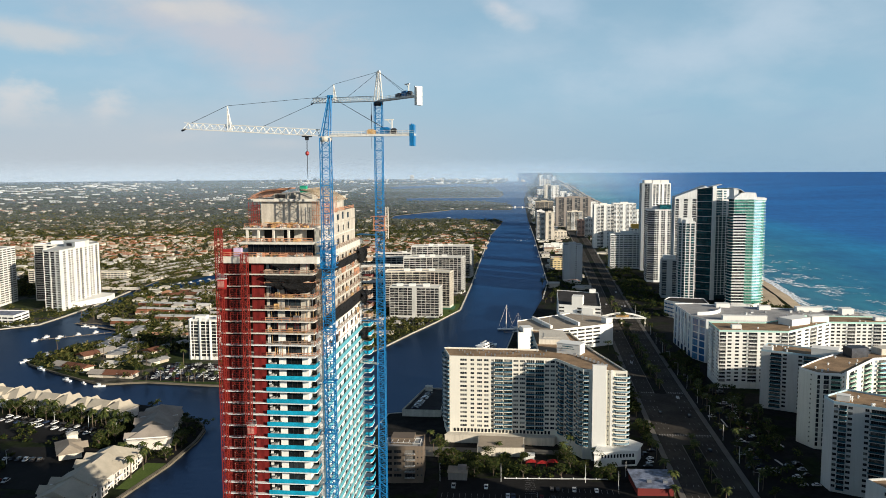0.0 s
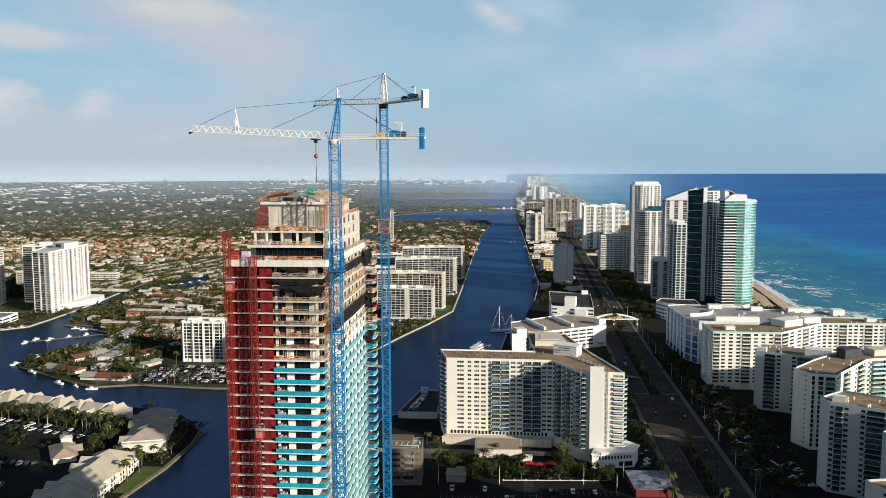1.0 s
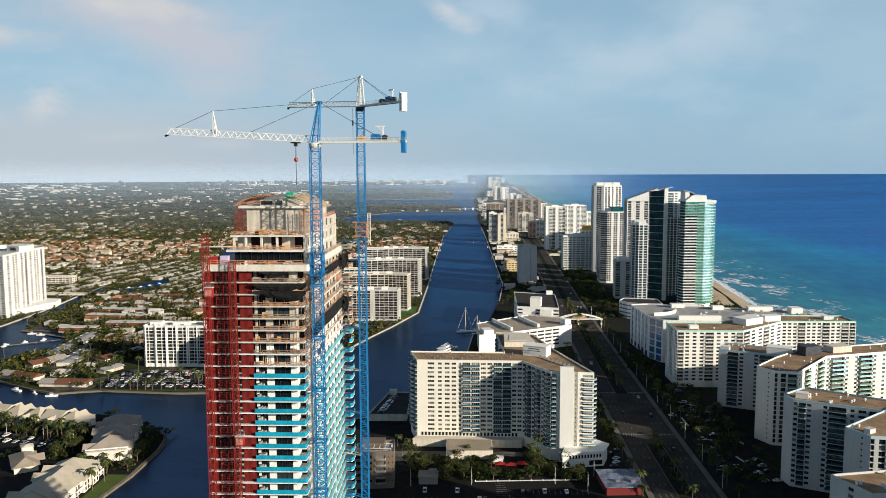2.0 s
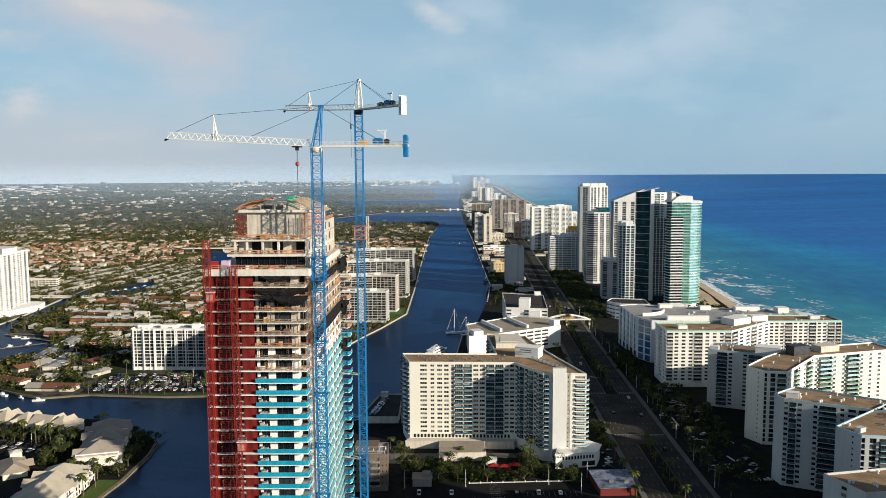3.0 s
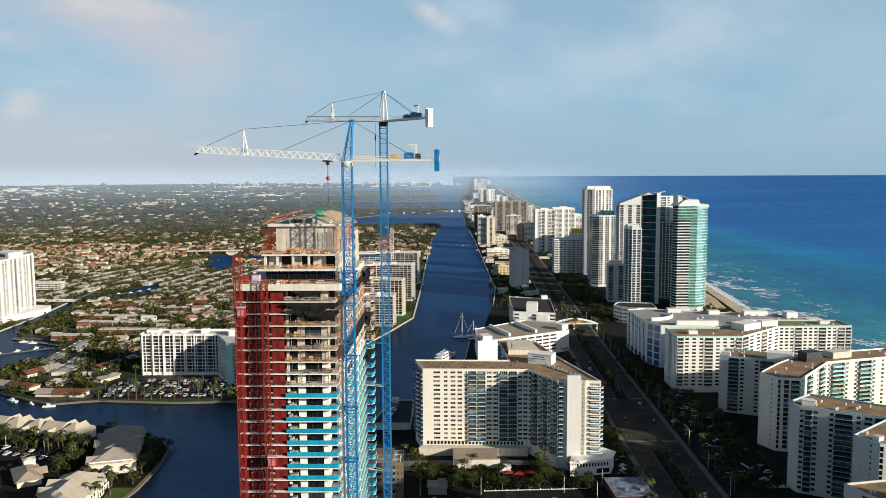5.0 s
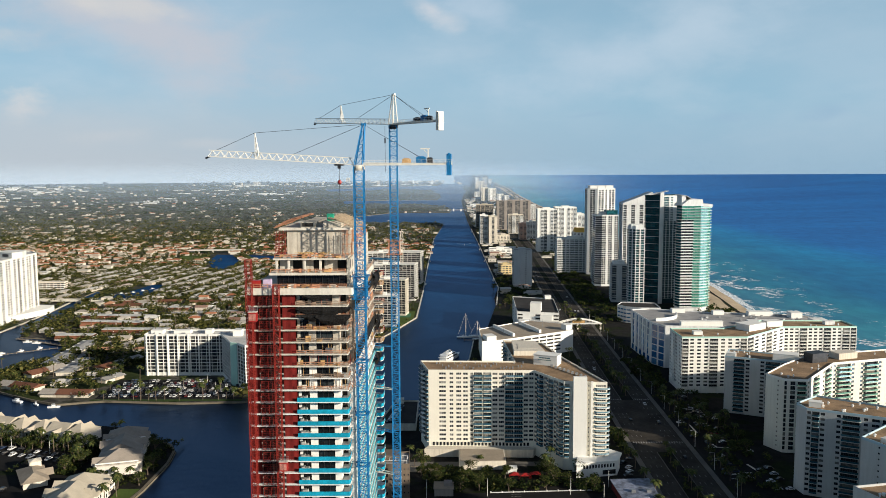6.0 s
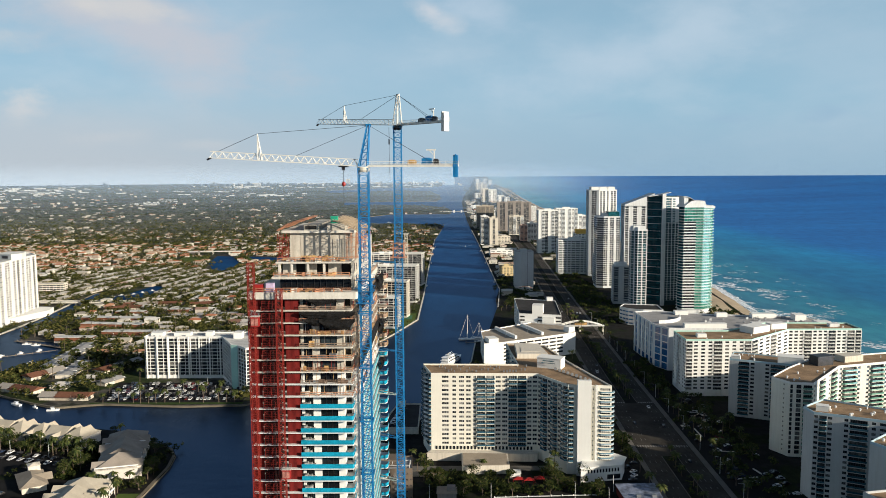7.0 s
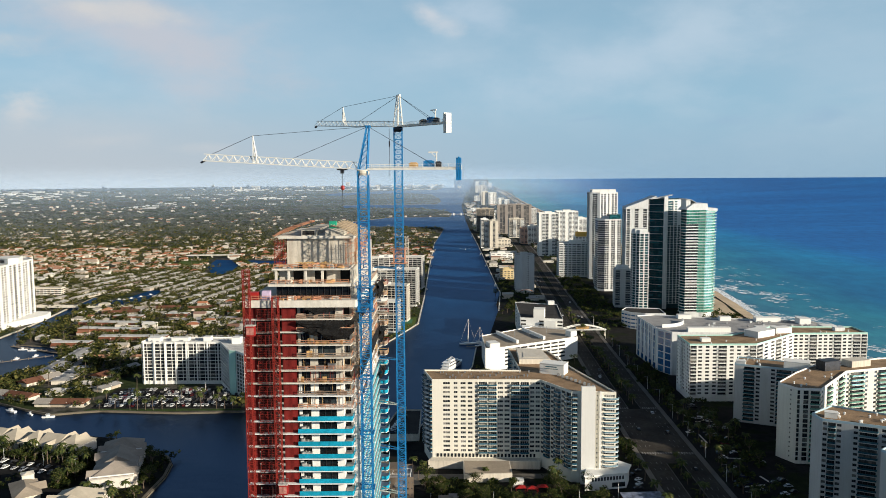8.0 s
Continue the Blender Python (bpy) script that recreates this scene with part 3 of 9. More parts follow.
def facade(root, p, q, z0, floors, fh, spec, wall, glass=None, rail="bars", railmat=None, framemat=None, proj=1.4, single=True, slabmat=None, acc=None):
    """One face of a building from p to q (outside to the right of the way p->q): wall with real openings, windows, balconies.
    spec: letters, each with an optional width in brackets."""
    glass, railmat, framemat, slabmat = glass or GLASS, railmat or RAILW, framemat or RAILDARK, slabmat or wall
    bays = []
    i = 0
    while i < len(spec):
        w = 1.0
        c = spec[i]
        i += 1
        if i < len(spec) and spec[i] == "(":
            j = spec.index(")", i)
            w = float(spec[i + 1:j])
            i = j + 1
        bays.append((c, w))
    px, py = p
    L = math.hypot(q[0] - px, q[1] - py)
    ux, uy = (q[0] - px) / L, (q[1] - py) / L
    nx, ny = uy, -ux
    M = Matrix(((ux, -nx, 0, px), (uy, -ny, 0, py), (0, 0, 1, z0), (0, 0, 0, 1)))
    tot = sum(w for _, w in bays)
    s = Shape()
    rows_win, rows_bal = [], []
    u = 0.0
    H = floors * fh
    for c, w in bays:
        a, b = u, u + L * w / tot
        u = b
        if c == "s":
            s.face([(a, 0, 0), (b, 0, 0), (b, 0, H), (a, 0, H)])
            continue
        fr, sill, head, dep = BAY[c]
        head = min(head, fh - 0.3)
        oa, ob = (a + b) / 2 - fr * (b - a) / 2, (a + b) / 2 + fr * (b - a) / 2
        s.face([(a, 0, 0), (oa, 0, 0), (oa, 0, H), (a, 0, H)])
        s.face([(ob, 0, 0), (b, 0, 0), (b, 0, H), (ob, 0, H)])
        zlast = 0.0
        for k in range(floors):
            za, zb = k * fh + sill, k * fh + head
            s.face([(oa, 0, zlast), (ob, 0, zlast), (ob, 0, za), (oa, 0, za)])
            s.face([(oa, 0, za), (ob, 0, za), (ob, dep, za), (oa, dep, za)])
            s.face([(oa, dep, zb), (ob, dep, zb), (ob, 0, zb), (oa, 0, zb)])
            s.face([(oa, 0, za), (oa, dep, za), (oa, dep, zb), (oa, 0, zb)])
            s.face([(ob, dep, za), (ob, 0, za), (ob, 0, zb), (ob, dep, zb)])
            zlast = zb
        s.face([(oa, 0, zlast), (ob, 0, zlast), (ob, 0, H), (oa, 0, H)])
        rows_win.append((oa, sill, dep, ob - oa, head - sill, c))
        if c in "bB":
            rows_bal.append((a + 0.15, b - a - 0.3))
    if acc is None:
        part("wall", s, wall, root, m=M)
    else:
        acc["wall"].take(s, M)
    if single:
        for oa, sill, dep, w, h, c in rows_win:
            me = pane_mesh(w, h, framemat, glass, c)
            for k in range(floors):
                part("window", me, None, root, m=M @ Matrix.Translation((oa, dep - 0.02, k * fh + sill)))
        for a, w in rows_bal:
            me = balcony_mesh(w, proj, rail, slabmat, railmat)
            for k in range(floors):
                part("balcony", me, None, root, m=M @ Matrix.Translation((a, 0, k * fh + 0.04)))
        return
    if rows_win:
        sw = Shape()
        for oa, sill, dep, w, h, c in rows_win:
            n = max(1, round(w / 1.6))
            for f in range(floors):
                z = f * fh + sill
                sw.face([(oa, dep - 0.02, z), (oa + w, dep - 0.02, z), (oa + w, dep - 0.02, z + h), (oa, dep - 0.02, z + h)], 0)
                for k in range(1, n):
                    x = oa + w * k / n
                    sw.face([(x - 0.07, dep - 0.08, z), (x + 0.07, dep - 0.08, z), (x + 0.07, dep - 0.08, z + h), (x - 0.07, dep - 0.08, z + h)], 1)
        acc["glazing"].take(sw, M)
    if rows_bal:
        sb = Shape()
        for a, w in rows_bal:
            for f in range(floors):
                z = f * fh + 0.04
                sb.box(a, a + w, -proj, 0, z - 0.2, z, 0)
                sb.box(a, a + w, -proj, -proj + 0.08, z, z + 1.02, 1)
                sb.box(a, a + 0.08, -proj + 0.08, 0, z, z + 1.02, 1)
                sb.box(a + w - 0.08, a + w, -proj + 0.08, 0, z, z + 1.02, 1)
        acc["balconies"].take(sb, M)


def inset(poly, d):
    """The ring moved inwards by d (counter-clockwise ring)."""
    out = []
    n = len(poly)
    for i in range(n):
        a, b, c = Vector(poly[i - 1]), Vector(poly[i]), Vector(poly[(i + 1) % n])
        e, f = (b - a).normalized(), (c - b).normalized()
        n1, n2 = Vector((-e.y, e.x)), Vector((-f.y, f.x))
        k = n1 + n2
        k = k * (d / max(0.3, k.dot(n1)))
        out.append(tuple(b + k))
    return out


def roof_deck(root, poly, z, wall, deck, par=0.9, fascia=None):
    s = Shape()
    i1 = inset(poly, 0.35)
    n = len(poly)
    for k in range(n):
        j = (k + 1) % n
        a, b, c, d = poly[k], poly[j], i1[j], i1[k]
        s.solid([(*a, z - 0.3), (*b, z - 0.3), (*c, z - 0.3), (*d, z - 0.3)], [(*a, z + par), (*b, z + par), (*c, z + par), (*d, z + par)])
    part("parapet", s, fascia or wall, root)
    s = Shape()
    s.prism(i1, z - 0.3, z, 0)
    part("roof", s, deck, root)


# solid near-black block in place of the shaded rooms inside
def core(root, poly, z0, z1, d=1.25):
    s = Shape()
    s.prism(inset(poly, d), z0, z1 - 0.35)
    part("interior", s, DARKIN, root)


def rooftop_unit(root, x, y, z, w, d, h, mat, turn=0.0):
    """Plant room or air handler: housing with a capping and louvred face."""
    c, s_ = math.cos(turn), math.sin(turn)
    ring = [(x + a * c - b * s_, y + a * s_ + b * c) for a, b in ((-w / 2, -d / 2), (w / 2, -d / 2), (w / 2, d / 2), (-w / 2, d / 2))]
    s = Shape()
    s.prism(ring, z, z + h)
    cap = inset(ring, -0.12)
    s.prism(cap, z + h, z + h + 0.15)
    part("plant_room", s, mat, root)


def condo(name, label, poly, z0, floors, fh, specs, wall, deck, base=0.0, single=True, glass=None, rail="bars", railmat=None, proj=1.4, par=0.9, fascia=None, category="apartment building", group="", framemat=None, slabmat=None, back=()):
    cx = sum(p[0] for p in poly) / len(poly)
    cy = sum(p[1] for p in poly) / len(poly)
    g = z0
    root = thing(name, (cx, cy, g), label, category, group)
    zb = g + base
    z1 = zb + floors * fh
    n = len(poly)
    acc = {"wall": Shape(), "glazing": Shape(), "balconies": Shape()}
    for k in range(n):
        alone = single and k not in back
        facade(root, poly[k], poly[(k + 1) % n], zb, floors, fh, specs[k % len(specs)] if specs[k % len(specs)] else "s", wall, glass, rail, railmat, framemat, proj, alone, slabmat, None if alone else acc)
    for nm, mt in (("wall", [wall]), ("glazing", [isle(glass or GLASS), framemat or RAILDARK]), ("balconies", [slabmat or wall, railmat or RAILW])):
        if acc[nm].f:
            ob = part("balcony_tier" if nm == "balconies" else nm, acc[nm], mt, root)
            if nm != "wall":
                ob["kind"] = "stuff"
    core(root, poly, zb, z1)
    if base:
        s = Shape()
        s.prism(poly, g - 0.3, zb)
        part("base_storey", s, wall, root)
    roof_deck(root, poly, z1 + 0.3, wall, deck, par, fascia)
    return root, z1 + 0.3


def rect(cx, cy, w, d, turn=0.0):
    c, s = math.cos(radians(turn)), math.sin(radians(turn))
    return [(cx + a * c - b * s, cy + a * s + b * c) for a, b in ((-w / 2, -d / 2), (w / 2, -d / 2), (w / 2, d / 2), (-w / 2, d / 2))]

# ---- the large structure: water, land, roads ----
from mathutils import geometry


def inside(p, poly):
    x, y = p
    c = False
    for (ax, ay), (bx, by) in zip(poly, poly[1:] + poly[:1]):
        if (ay > y) != (by > y) and x < (bx - ax) * (y - ay) / (by - ay) + ax:
            c = not c
    return c


def dense(poly, step):
    out = []
    for a, b in zip(poly, poly[1:] + poly[:1]):
        n = max(1, int(math.hypot(b[0] - a[0], b[1] - a[1]) / step))
        out += [(a[0] + (b[0] - a[0]) * k / n, a[1] + (b[1] - a[1]) * k / n) for k in range(n)]
    return out


def sheet(name, poly, top, mats, label, category, skirt=2.2, grid=170.0):
    """A land body: flat top that follows the earth sheet, with upright edges down into the water."""
    ring = dense(poly, grid)
    n = len(ring)
    pts = [Vector(p) for p in ring]
    xs, ys = [p[0] for p in ring], [p[1] for p in ring]
    y = math.floor(min(ys) / grid) * grid
    while y < max(ys):
        x = math.floor(min(xs) / grid) * grid
        while x < max(xs):
            if math.hypot(x, y) > 2300 and inside((x, y), ring):
                pts.append(Vector((x + 3.1, y + 1.7)))
            x += grid
        y += grid
    vs, _, fs, _, _, _ = geometry.delaunay_2d_cdt(pts, [(i, (i + 1) % n) for i in range(n)], [], 0, 1e-4)
    s = Shape()
    s.v = [(v.x, v.y, top + up(v.x, v.y)) for v in vs]
    for f in fs:
        c = sum((vs[i] for i in f), Vector((0, 0))) / len(f)
        if inside((c.x, c.y), ring):
            s.f.append(tuple(f))
            s.m.append(0)
    for a, b in zip(ring, ring[1:] + ring[:1]):
        za, zb = top + up(*a), top + up(*b)
        s.face([(*a, za - skirt), (*b, zb - skirt), (*b, zb), (*a, za)], 1)
    return lone(name, s, mats, label, category, kind="structure")


def arc(a0, a1, n, r=4840.0):
    return [(r * math.sin(radians(a0 + (a1 - a0) * k / n)), r * math.cos(radians(a0 + (a1 - a0) * k / n))) for k in range(n + 1)]


LAND_END = 4570.0  # the land is cut here so haze-coloured sky shows below the horizon

# water: one round sheet to the horizon
s = Shape()
radii = [0, 300, 700, 1200, 1800, 2500] + [2500 + 130 * k for k in range(1, 19)]
for r in radii:
    for k in range(96):
        a = 2 * math.pi * k / 96
        x, y = r * math.sin(a), r * math.cos(a)
        s.v.append((x, y, up(x, y)))
for i in range(len(radii) - 1):
    for k in range(96):
        a, b = i * 96 + k, i * 96 + (k + 1) % 96
        # no water behind the cut land, so the sky shows there too
        if radii[i] > 4400 and 76 <= k:
            continue
        s.f.append((a, a + 96, b + 96, b))
        s.m.append(0)
water = lone("water", s, WATER, "dark blue canal water opening into a turquoise sea", "water", kind="structure")
for p_ in water.data.polygons:
    p_.use_smooth = True

COAST = [(325, -1500), (332, 300), (326, 500), (322, 650), (318, 800), (322, 938), (333, 1030), (345, 1141), (362, 1500), (378, 2000), (388, 2600), (372, 3100), (330, 3600), (276, 4200), (212, 4530)]
WESTBANK = [(-78, -1500), (-92, -100), (-100, 100), (-104, 200), (-100, 260), (-95, 330), (-88, 400), (-82, 446), (-90, 470), (-86, 508), (-54, 520), (-32, 600), (-10, 700), (-4, 777), (8, 800), (31, 987), (32, 1040), (43, 1140), (42, 1200), (41, 1477), (39, 1917), (35, 2310), (30, 3066), (26, 3614), (48, 4000), (98, 4500)]
island_poly = COAST + arc(2.4, 1.4, 1) + WESTBANK[::-1]
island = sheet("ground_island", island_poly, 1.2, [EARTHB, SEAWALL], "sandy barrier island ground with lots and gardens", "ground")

MAIN = [(-48, 2505), (-190, 2550), (-430, 2560), (-440, 2780), (-258, 3062), (-59, 3066), (-28, 3075), (-20, 3230), (-60, 3400), (-150, 3480), (-500, 3500), (-520, 3620), (-300, 3660), (-90, 3670), (-70, 3800), (-80, 3950), (-130, 4150), (-300, 4200), (-640, 4050), (-700, 4150), (-400, 4300), (-100, 4350), (-58, 4480)]
SOUTHSHORE = [(-2500, 900), (-1200, 790), (-700, 740), (-540, 758), (-512, 784), (-512, 826), (-514, 888), (-522, 964), (-533, 1047), (-540, 1120), (-525, 1122), (-511, 1012), (-493, 890), (-495, 845), (-477, 802), (-430, 790), (-413, 761), (-391, 714), (-407, 690), (-417, 649), (-430, 637), (-415, 618), (-375, 593), (-344, 575), (-319, 563), (-300, 569), (-287, 572), (-249, 568), (-226, 566), (-181, 569), (-172, 580), (-150, 640), (-121, 712), (-105, 769), (-88, 823), (-66, 905), (-65, 1104), (-67, 1471), (-67, 2000)]
main_poly = SOUTHSHORE + MAIN + arc(-0.7, -72, 40, LAND_END) + [(-4500, 1100)]
mainland = sheet("ground_mainland", main_poly, 1.2, [EARTH, SEAWALL], "flat green mainland with yards and lots", "ground")

# see-through sheets added to imitate haze over the far land, a few hundred metres apart
m, nd, lk, p = nodes_of("haze imitation sheet")
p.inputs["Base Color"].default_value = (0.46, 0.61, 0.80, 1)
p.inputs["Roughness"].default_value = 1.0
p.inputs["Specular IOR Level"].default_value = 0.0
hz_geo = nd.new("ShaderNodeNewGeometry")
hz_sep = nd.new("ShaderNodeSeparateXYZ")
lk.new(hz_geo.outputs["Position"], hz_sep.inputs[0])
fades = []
# opacity by height, side and distance, set to suit the camera's view
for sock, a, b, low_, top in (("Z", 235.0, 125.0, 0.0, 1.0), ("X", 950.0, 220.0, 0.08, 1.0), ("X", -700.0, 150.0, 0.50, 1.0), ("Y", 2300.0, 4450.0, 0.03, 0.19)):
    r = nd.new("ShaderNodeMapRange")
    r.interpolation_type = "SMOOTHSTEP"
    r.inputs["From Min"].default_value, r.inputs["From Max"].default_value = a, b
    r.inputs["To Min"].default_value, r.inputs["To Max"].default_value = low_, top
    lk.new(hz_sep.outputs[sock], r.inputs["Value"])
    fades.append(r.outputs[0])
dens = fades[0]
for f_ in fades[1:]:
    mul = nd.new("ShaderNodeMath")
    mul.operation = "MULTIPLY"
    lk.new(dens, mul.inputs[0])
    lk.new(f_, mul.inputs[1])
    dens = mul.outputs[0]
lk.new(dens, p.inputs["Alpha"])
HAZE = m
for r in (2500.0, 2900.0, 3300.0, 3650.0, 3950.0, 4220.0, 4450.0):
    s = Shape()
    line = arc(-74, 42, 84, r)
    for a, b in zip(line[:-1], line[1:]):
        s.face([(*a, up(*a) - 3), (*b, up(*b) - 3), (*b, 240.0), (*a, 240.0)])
    lone("backdrop_haze", s, HAZE, "see-through pale sheets imitating haze over the far land and coast", "haze", kind="structure")

PEN = [(-1500, -400), (-215, -400), (-215, 200), (-205, 300), (-198, 361), (-193, 407), (-193, 446), (-196, 465), (-202, 477), (-212, 486), (-226, 493), (-250, 511), (-330, 530), (-420, 562), (-520, 600), (-700, 650), (-1500, 700)]
pen = sheet("ground_peninsula", PEN, 1.2, [EARTHB, SEAWALL], "townhouse peninsula ground beside the canal", "ground")


def ribbon(name, line, w, z, mat, label, category, h=0.12, shift=0.0):
    """A strip of even width along a line, as a low slab."""
    s = Shape()
    n = len(line)
    L, R = [], []
    for i in range(n):
        a, b = Vector(line[max(0, i - 1)]), Vector(line[min(n - 1, i + 1)])
        d = (b - a).normalized()
        p = Vector(line[i]) + Vector((d.y, -d.x)) * shift
        L.append(p + Vector((-d.y, d.x)) * w / 2)
        R.append(p - Vector((-d.y, d.x)) * w / 2)
    for i in range(n - 1):
        q = [R[i], R[i + 1], L[i + 1], L[i]]
        s.solid([(p.x, p.y, z - h + up(p.x, p.y)) for p in q], [(p.x, p.y, z + up(p.x, p.y)) for p in q])
    return lone(name, s, mat, label, category, kind="structure")


# seawall caps along the near shores
ribbon("trim_seawall", [(-181, 569.6), (-226, 566.6), (-249, 568.6), (-287, 572.6), (-300, 569.6), (-319, 563.6), (-344, 575.6), (-375, 593.6), (-415, 618.6), (-430, 637)], 1.3, 1.42, SEAWALL, "brown-grey concrete seawall cap above the water", "seawall", 0.5)
ribbon("trim_seawall", [(-121.5, 711), (-105.5, 769), (-88.5, 823), (-66.8, 904.5), (-65.8, 1104), (-67.8, 1471), (-68, 2000)], 1.6, 1.45, CONC2, "brown-grey concrete seawall cap along the canal", "seawall", 0.5)
ribbon("trim_seawall", [(-205, 300), (-199.2, 361), (-194.2, 407), (-194.2, 446), (-197.2, 464.7), (-203.0, 476.4), (-212.8, 484.8), (-226.8, 491.8), (-250, 509.8)], 1.6, 1.45, SEAWALL, "curved concrete seawall walk round the point", "seawall", 0.5)
ribbon("trim_seawall", [(-540, 757), (-512.8, 784), (-512.8, 826), (-514.8, 888), (-522.8, 964), (-533, 1040)], 3.0, 1.45, CONC2, "pale concrete seawall along the inlet", "seawall", 0.5)
ribbon("trim_seawall", [(-90, 470), (-86, 507.4), (-54, 519.4), (-32, 600), (-10, 700), (-4, 776)], 1.2, 1.45, CONC2, "concrete seawall behind the hotels", "seawall", 0.5)
ribbon("trim_seawall", [(31.8, 987), (43.6, 1140), (42.6, 1200), (41.6, 1477), (39.6, 1917), (35.6, 2310)], 1.5, 1.45, CONC2, "concrete seawall along the island shore", "seawall", 0.5)

# beach: sand sloping into the sea
s = Shape()
bl = dense(COAST, 60)[:-1]
bl = [p for p in bl if p[1] > -400][:120]
ring0 = [p for p in COAST if p[1] > -500]
pts = []
for a, b in zip(ring0[:-1], ring0[1:]):
    n = max(1, int((b[1] - a[1]) / 40))
    pts += [(a[0] + (b[0] - a[0]) * k / n, a[1] + (b[1] - a[1]) * k / n) for k in range(n)]
random.seed(5)
rows = []
for x, y in pts:
    j = noise.noise(Vector((y * 0.012, 3.0, 0))) * 5
    g = up(x, y)
    rows.append([(x - 34, y, 1.34 + g), (x - 14 + j, y, 1.5 + g), (x + 2 + j, y, 1.0 + g), (x + 14 + j, y, 0.12 + g), (x + 24 + j, y, -0.5 + g)])
for a, b in zip(rows[:-1], rows[1:]):
    for k in range(4):
        s.face([a[k], a[k + 1], b[k + 1], b[k]])
lone("beach", s, SAND, "pale sand beach sloping into the surf", "beach", kind="structure")

# surf: broken foam lines lying on the water, crests slanting to the shore
s = Shape()
for k in range(4600):
    y = 430 + 1650 * random.random() ** 1.7
    xc = next((a[0] + (b[0] - a[0]) * (y - a[1]) / (b[1] - a[1]) for a, b in zip(COAST[:-1], COAST[1:]) if a[1] <= y <= b[1]), 340)
    edge = k % 4 == 0
    off = random.uniform(15, 23) if edge else 24 + abs(random.gauss(0, 1)) * (75 if y < 800 else 52)
    if not edge and noise.noise(Vector((y * 0.02, off * 0.03, 4.0))) < 0.06:
        continue
    ln = random.uniform(25, 70) if edge else random.uniform(4, 15)
    w = random.uniform(0.5, 2.2) if edge else random.uniform(0.4, 2.6) * (2.3 if off < 90 else 1.1)
    slope = random.gauss(0, 0.05) if edge else random.gauss(-0.75, 0.25)
    m = max(5, int(ln / 2.0))
    one, two = [], []
    for i in range(m + 1):
        t = i / m
        yy = y + (t - 0.5) * ln
        xx = xc + off + slope * (t - 0.5) * ln + (3.0 if edge else 1.2) * noise.noise(Vector((yy * (0.06 if edge else 0.2), k * 7.7, 0)))
        ww = w * math.sin(math.pi * t) ** 0.6 * (0.35 + 1.6 * abs(noise.noise(Vector((yy * 0.35, k * 3.1, 1)))))
        one.append((xx + ww / 2 + 0.02, yy))
        two.append((xx - ww / 2 - 0.02, yy - (0.0 if edge else ww * 0.5)))
    for i in range(m):
        s.face([(*two[i], 0.10), (*one[i], 0.10), (*one[i + 1], 0.16), (*two[i + 1], 0.16)])
lone("surf", s, FOAM, "broken white surf lines near the beach", "surf", kind="stuff")

# the coast road: two carriageways, planted median, kerbs and pavements
ROAD = [(98, -300), (99, 200), (101, 385), (103, 500), (106, 640), (111, 820), (120, 1080), (129, 1350), (143, 1750), (152, 2200), (150, 2700), (135, 3200), (110, 3800), (95, 4300)]
ROADF = []
for a, b in zip(ROAD[:-1], ROAD[1:]):
    n = max(1, int((b[1] - a[1]) / 30))
    ROADF += [(a[0] + (b[0] - a[0]) * k / n, a[1] + (b[1] - a[1]) * k / n) for k in range(n)]
ribbon("road_northbound", ROADF, 11.5, 1.30, ROADWORN, "dark asphalt carriageway of a coast road", "road", 0.3, 10.5)
ribbon("road_southbound", ROADF, 11.5, 1.30, ROADWORN, "dark asphalt carriageway of a coast road", "road", 0.3, -10.5)
for part_ in ([q for q in ROADF if q[1] < 473], [q for q in ROADF if q[1] > 566]):
    ribbon("pavement_median", part_, 8.6, 1.42, EARTHB, "planted median strip with kerbs", "median", 0.4)
for sh in (-4.5, 4.5):
    for part_ in ([q for q in ROADF if q[1] < 473], [q for q in ROADF[:110] if q[1] > 566]):
        ribbon("trim_kerb", part_, 0.35, 1.46, WALK, "concrete kerb beside the carriageway", "kerb", 0.4, sh)
for sh in (-18.2, 18.2):
    ribbon("pavement", ROADF, 3.2, 1.44, WALK, "pale concrete pavement beside the road", "pavement", 0.4, sh)
ribbon("road_junction", [q for q in ROADF if 440 < q[1] < 600], 9.8, 1.296, ROADWORN, "worn asphalt of the street crossing", "road", 0.3)
s = Shape()
for k in range(20):
    x = 89.5 + k * 1.6
    s.box(x, x + 0.6, 571, 573.6, 1.30, 1.31)
    s.box(x - 2.0, x - 1.4, 478, 480.6, 1.30, 1.31)
lone("crosswalk", s, LINE, "worn white crosswalk bars at the crossing", "road marking", kind="stuff")
s = Shape()
for sh in (-13.5, -10.2, -7.5, 7.5, 10.2, 13.5):
    for (ax, ay), (bx, by) in zip(ROADF[4:120], ROADF[5:121]):
        L = math.hypot(bx - ax, by - ay)
        dx, dy = (bx - ax) / L, (by - ay) / L
        k = 0.0
        while k < L:
            x, y = ax + dx * k + dy * sh, ay + dy * k - dx * sh
            if abs(abs(sh) - 10.2) < 3.4 and abs(sh) in (10.2, 13.5, 7.5):
                s.face([(x - 0.09, y, 1.305), (x + 0.09, y, 1.305), (x + 0.09 + dx * 3, y + dy * 3, 1.305), (x - 0.09 + dx * 3, y + dy * 3, 1.305)])
            k += 14.0
lone("lane_markings", s, LINE, "worn white dashed lane lines on asphalt", "road marking", kind="stuff")
# cross street with stop lines
s = Shape()
s.box(-40, 82, 508, 517, 1.0, 1.32)
s.box(121, 160, 508, 517, 1.0, 1.32)
lone("road_side_street", s, ASPHALT, "short asphalt side street off the coast road", "road", kind="structure")


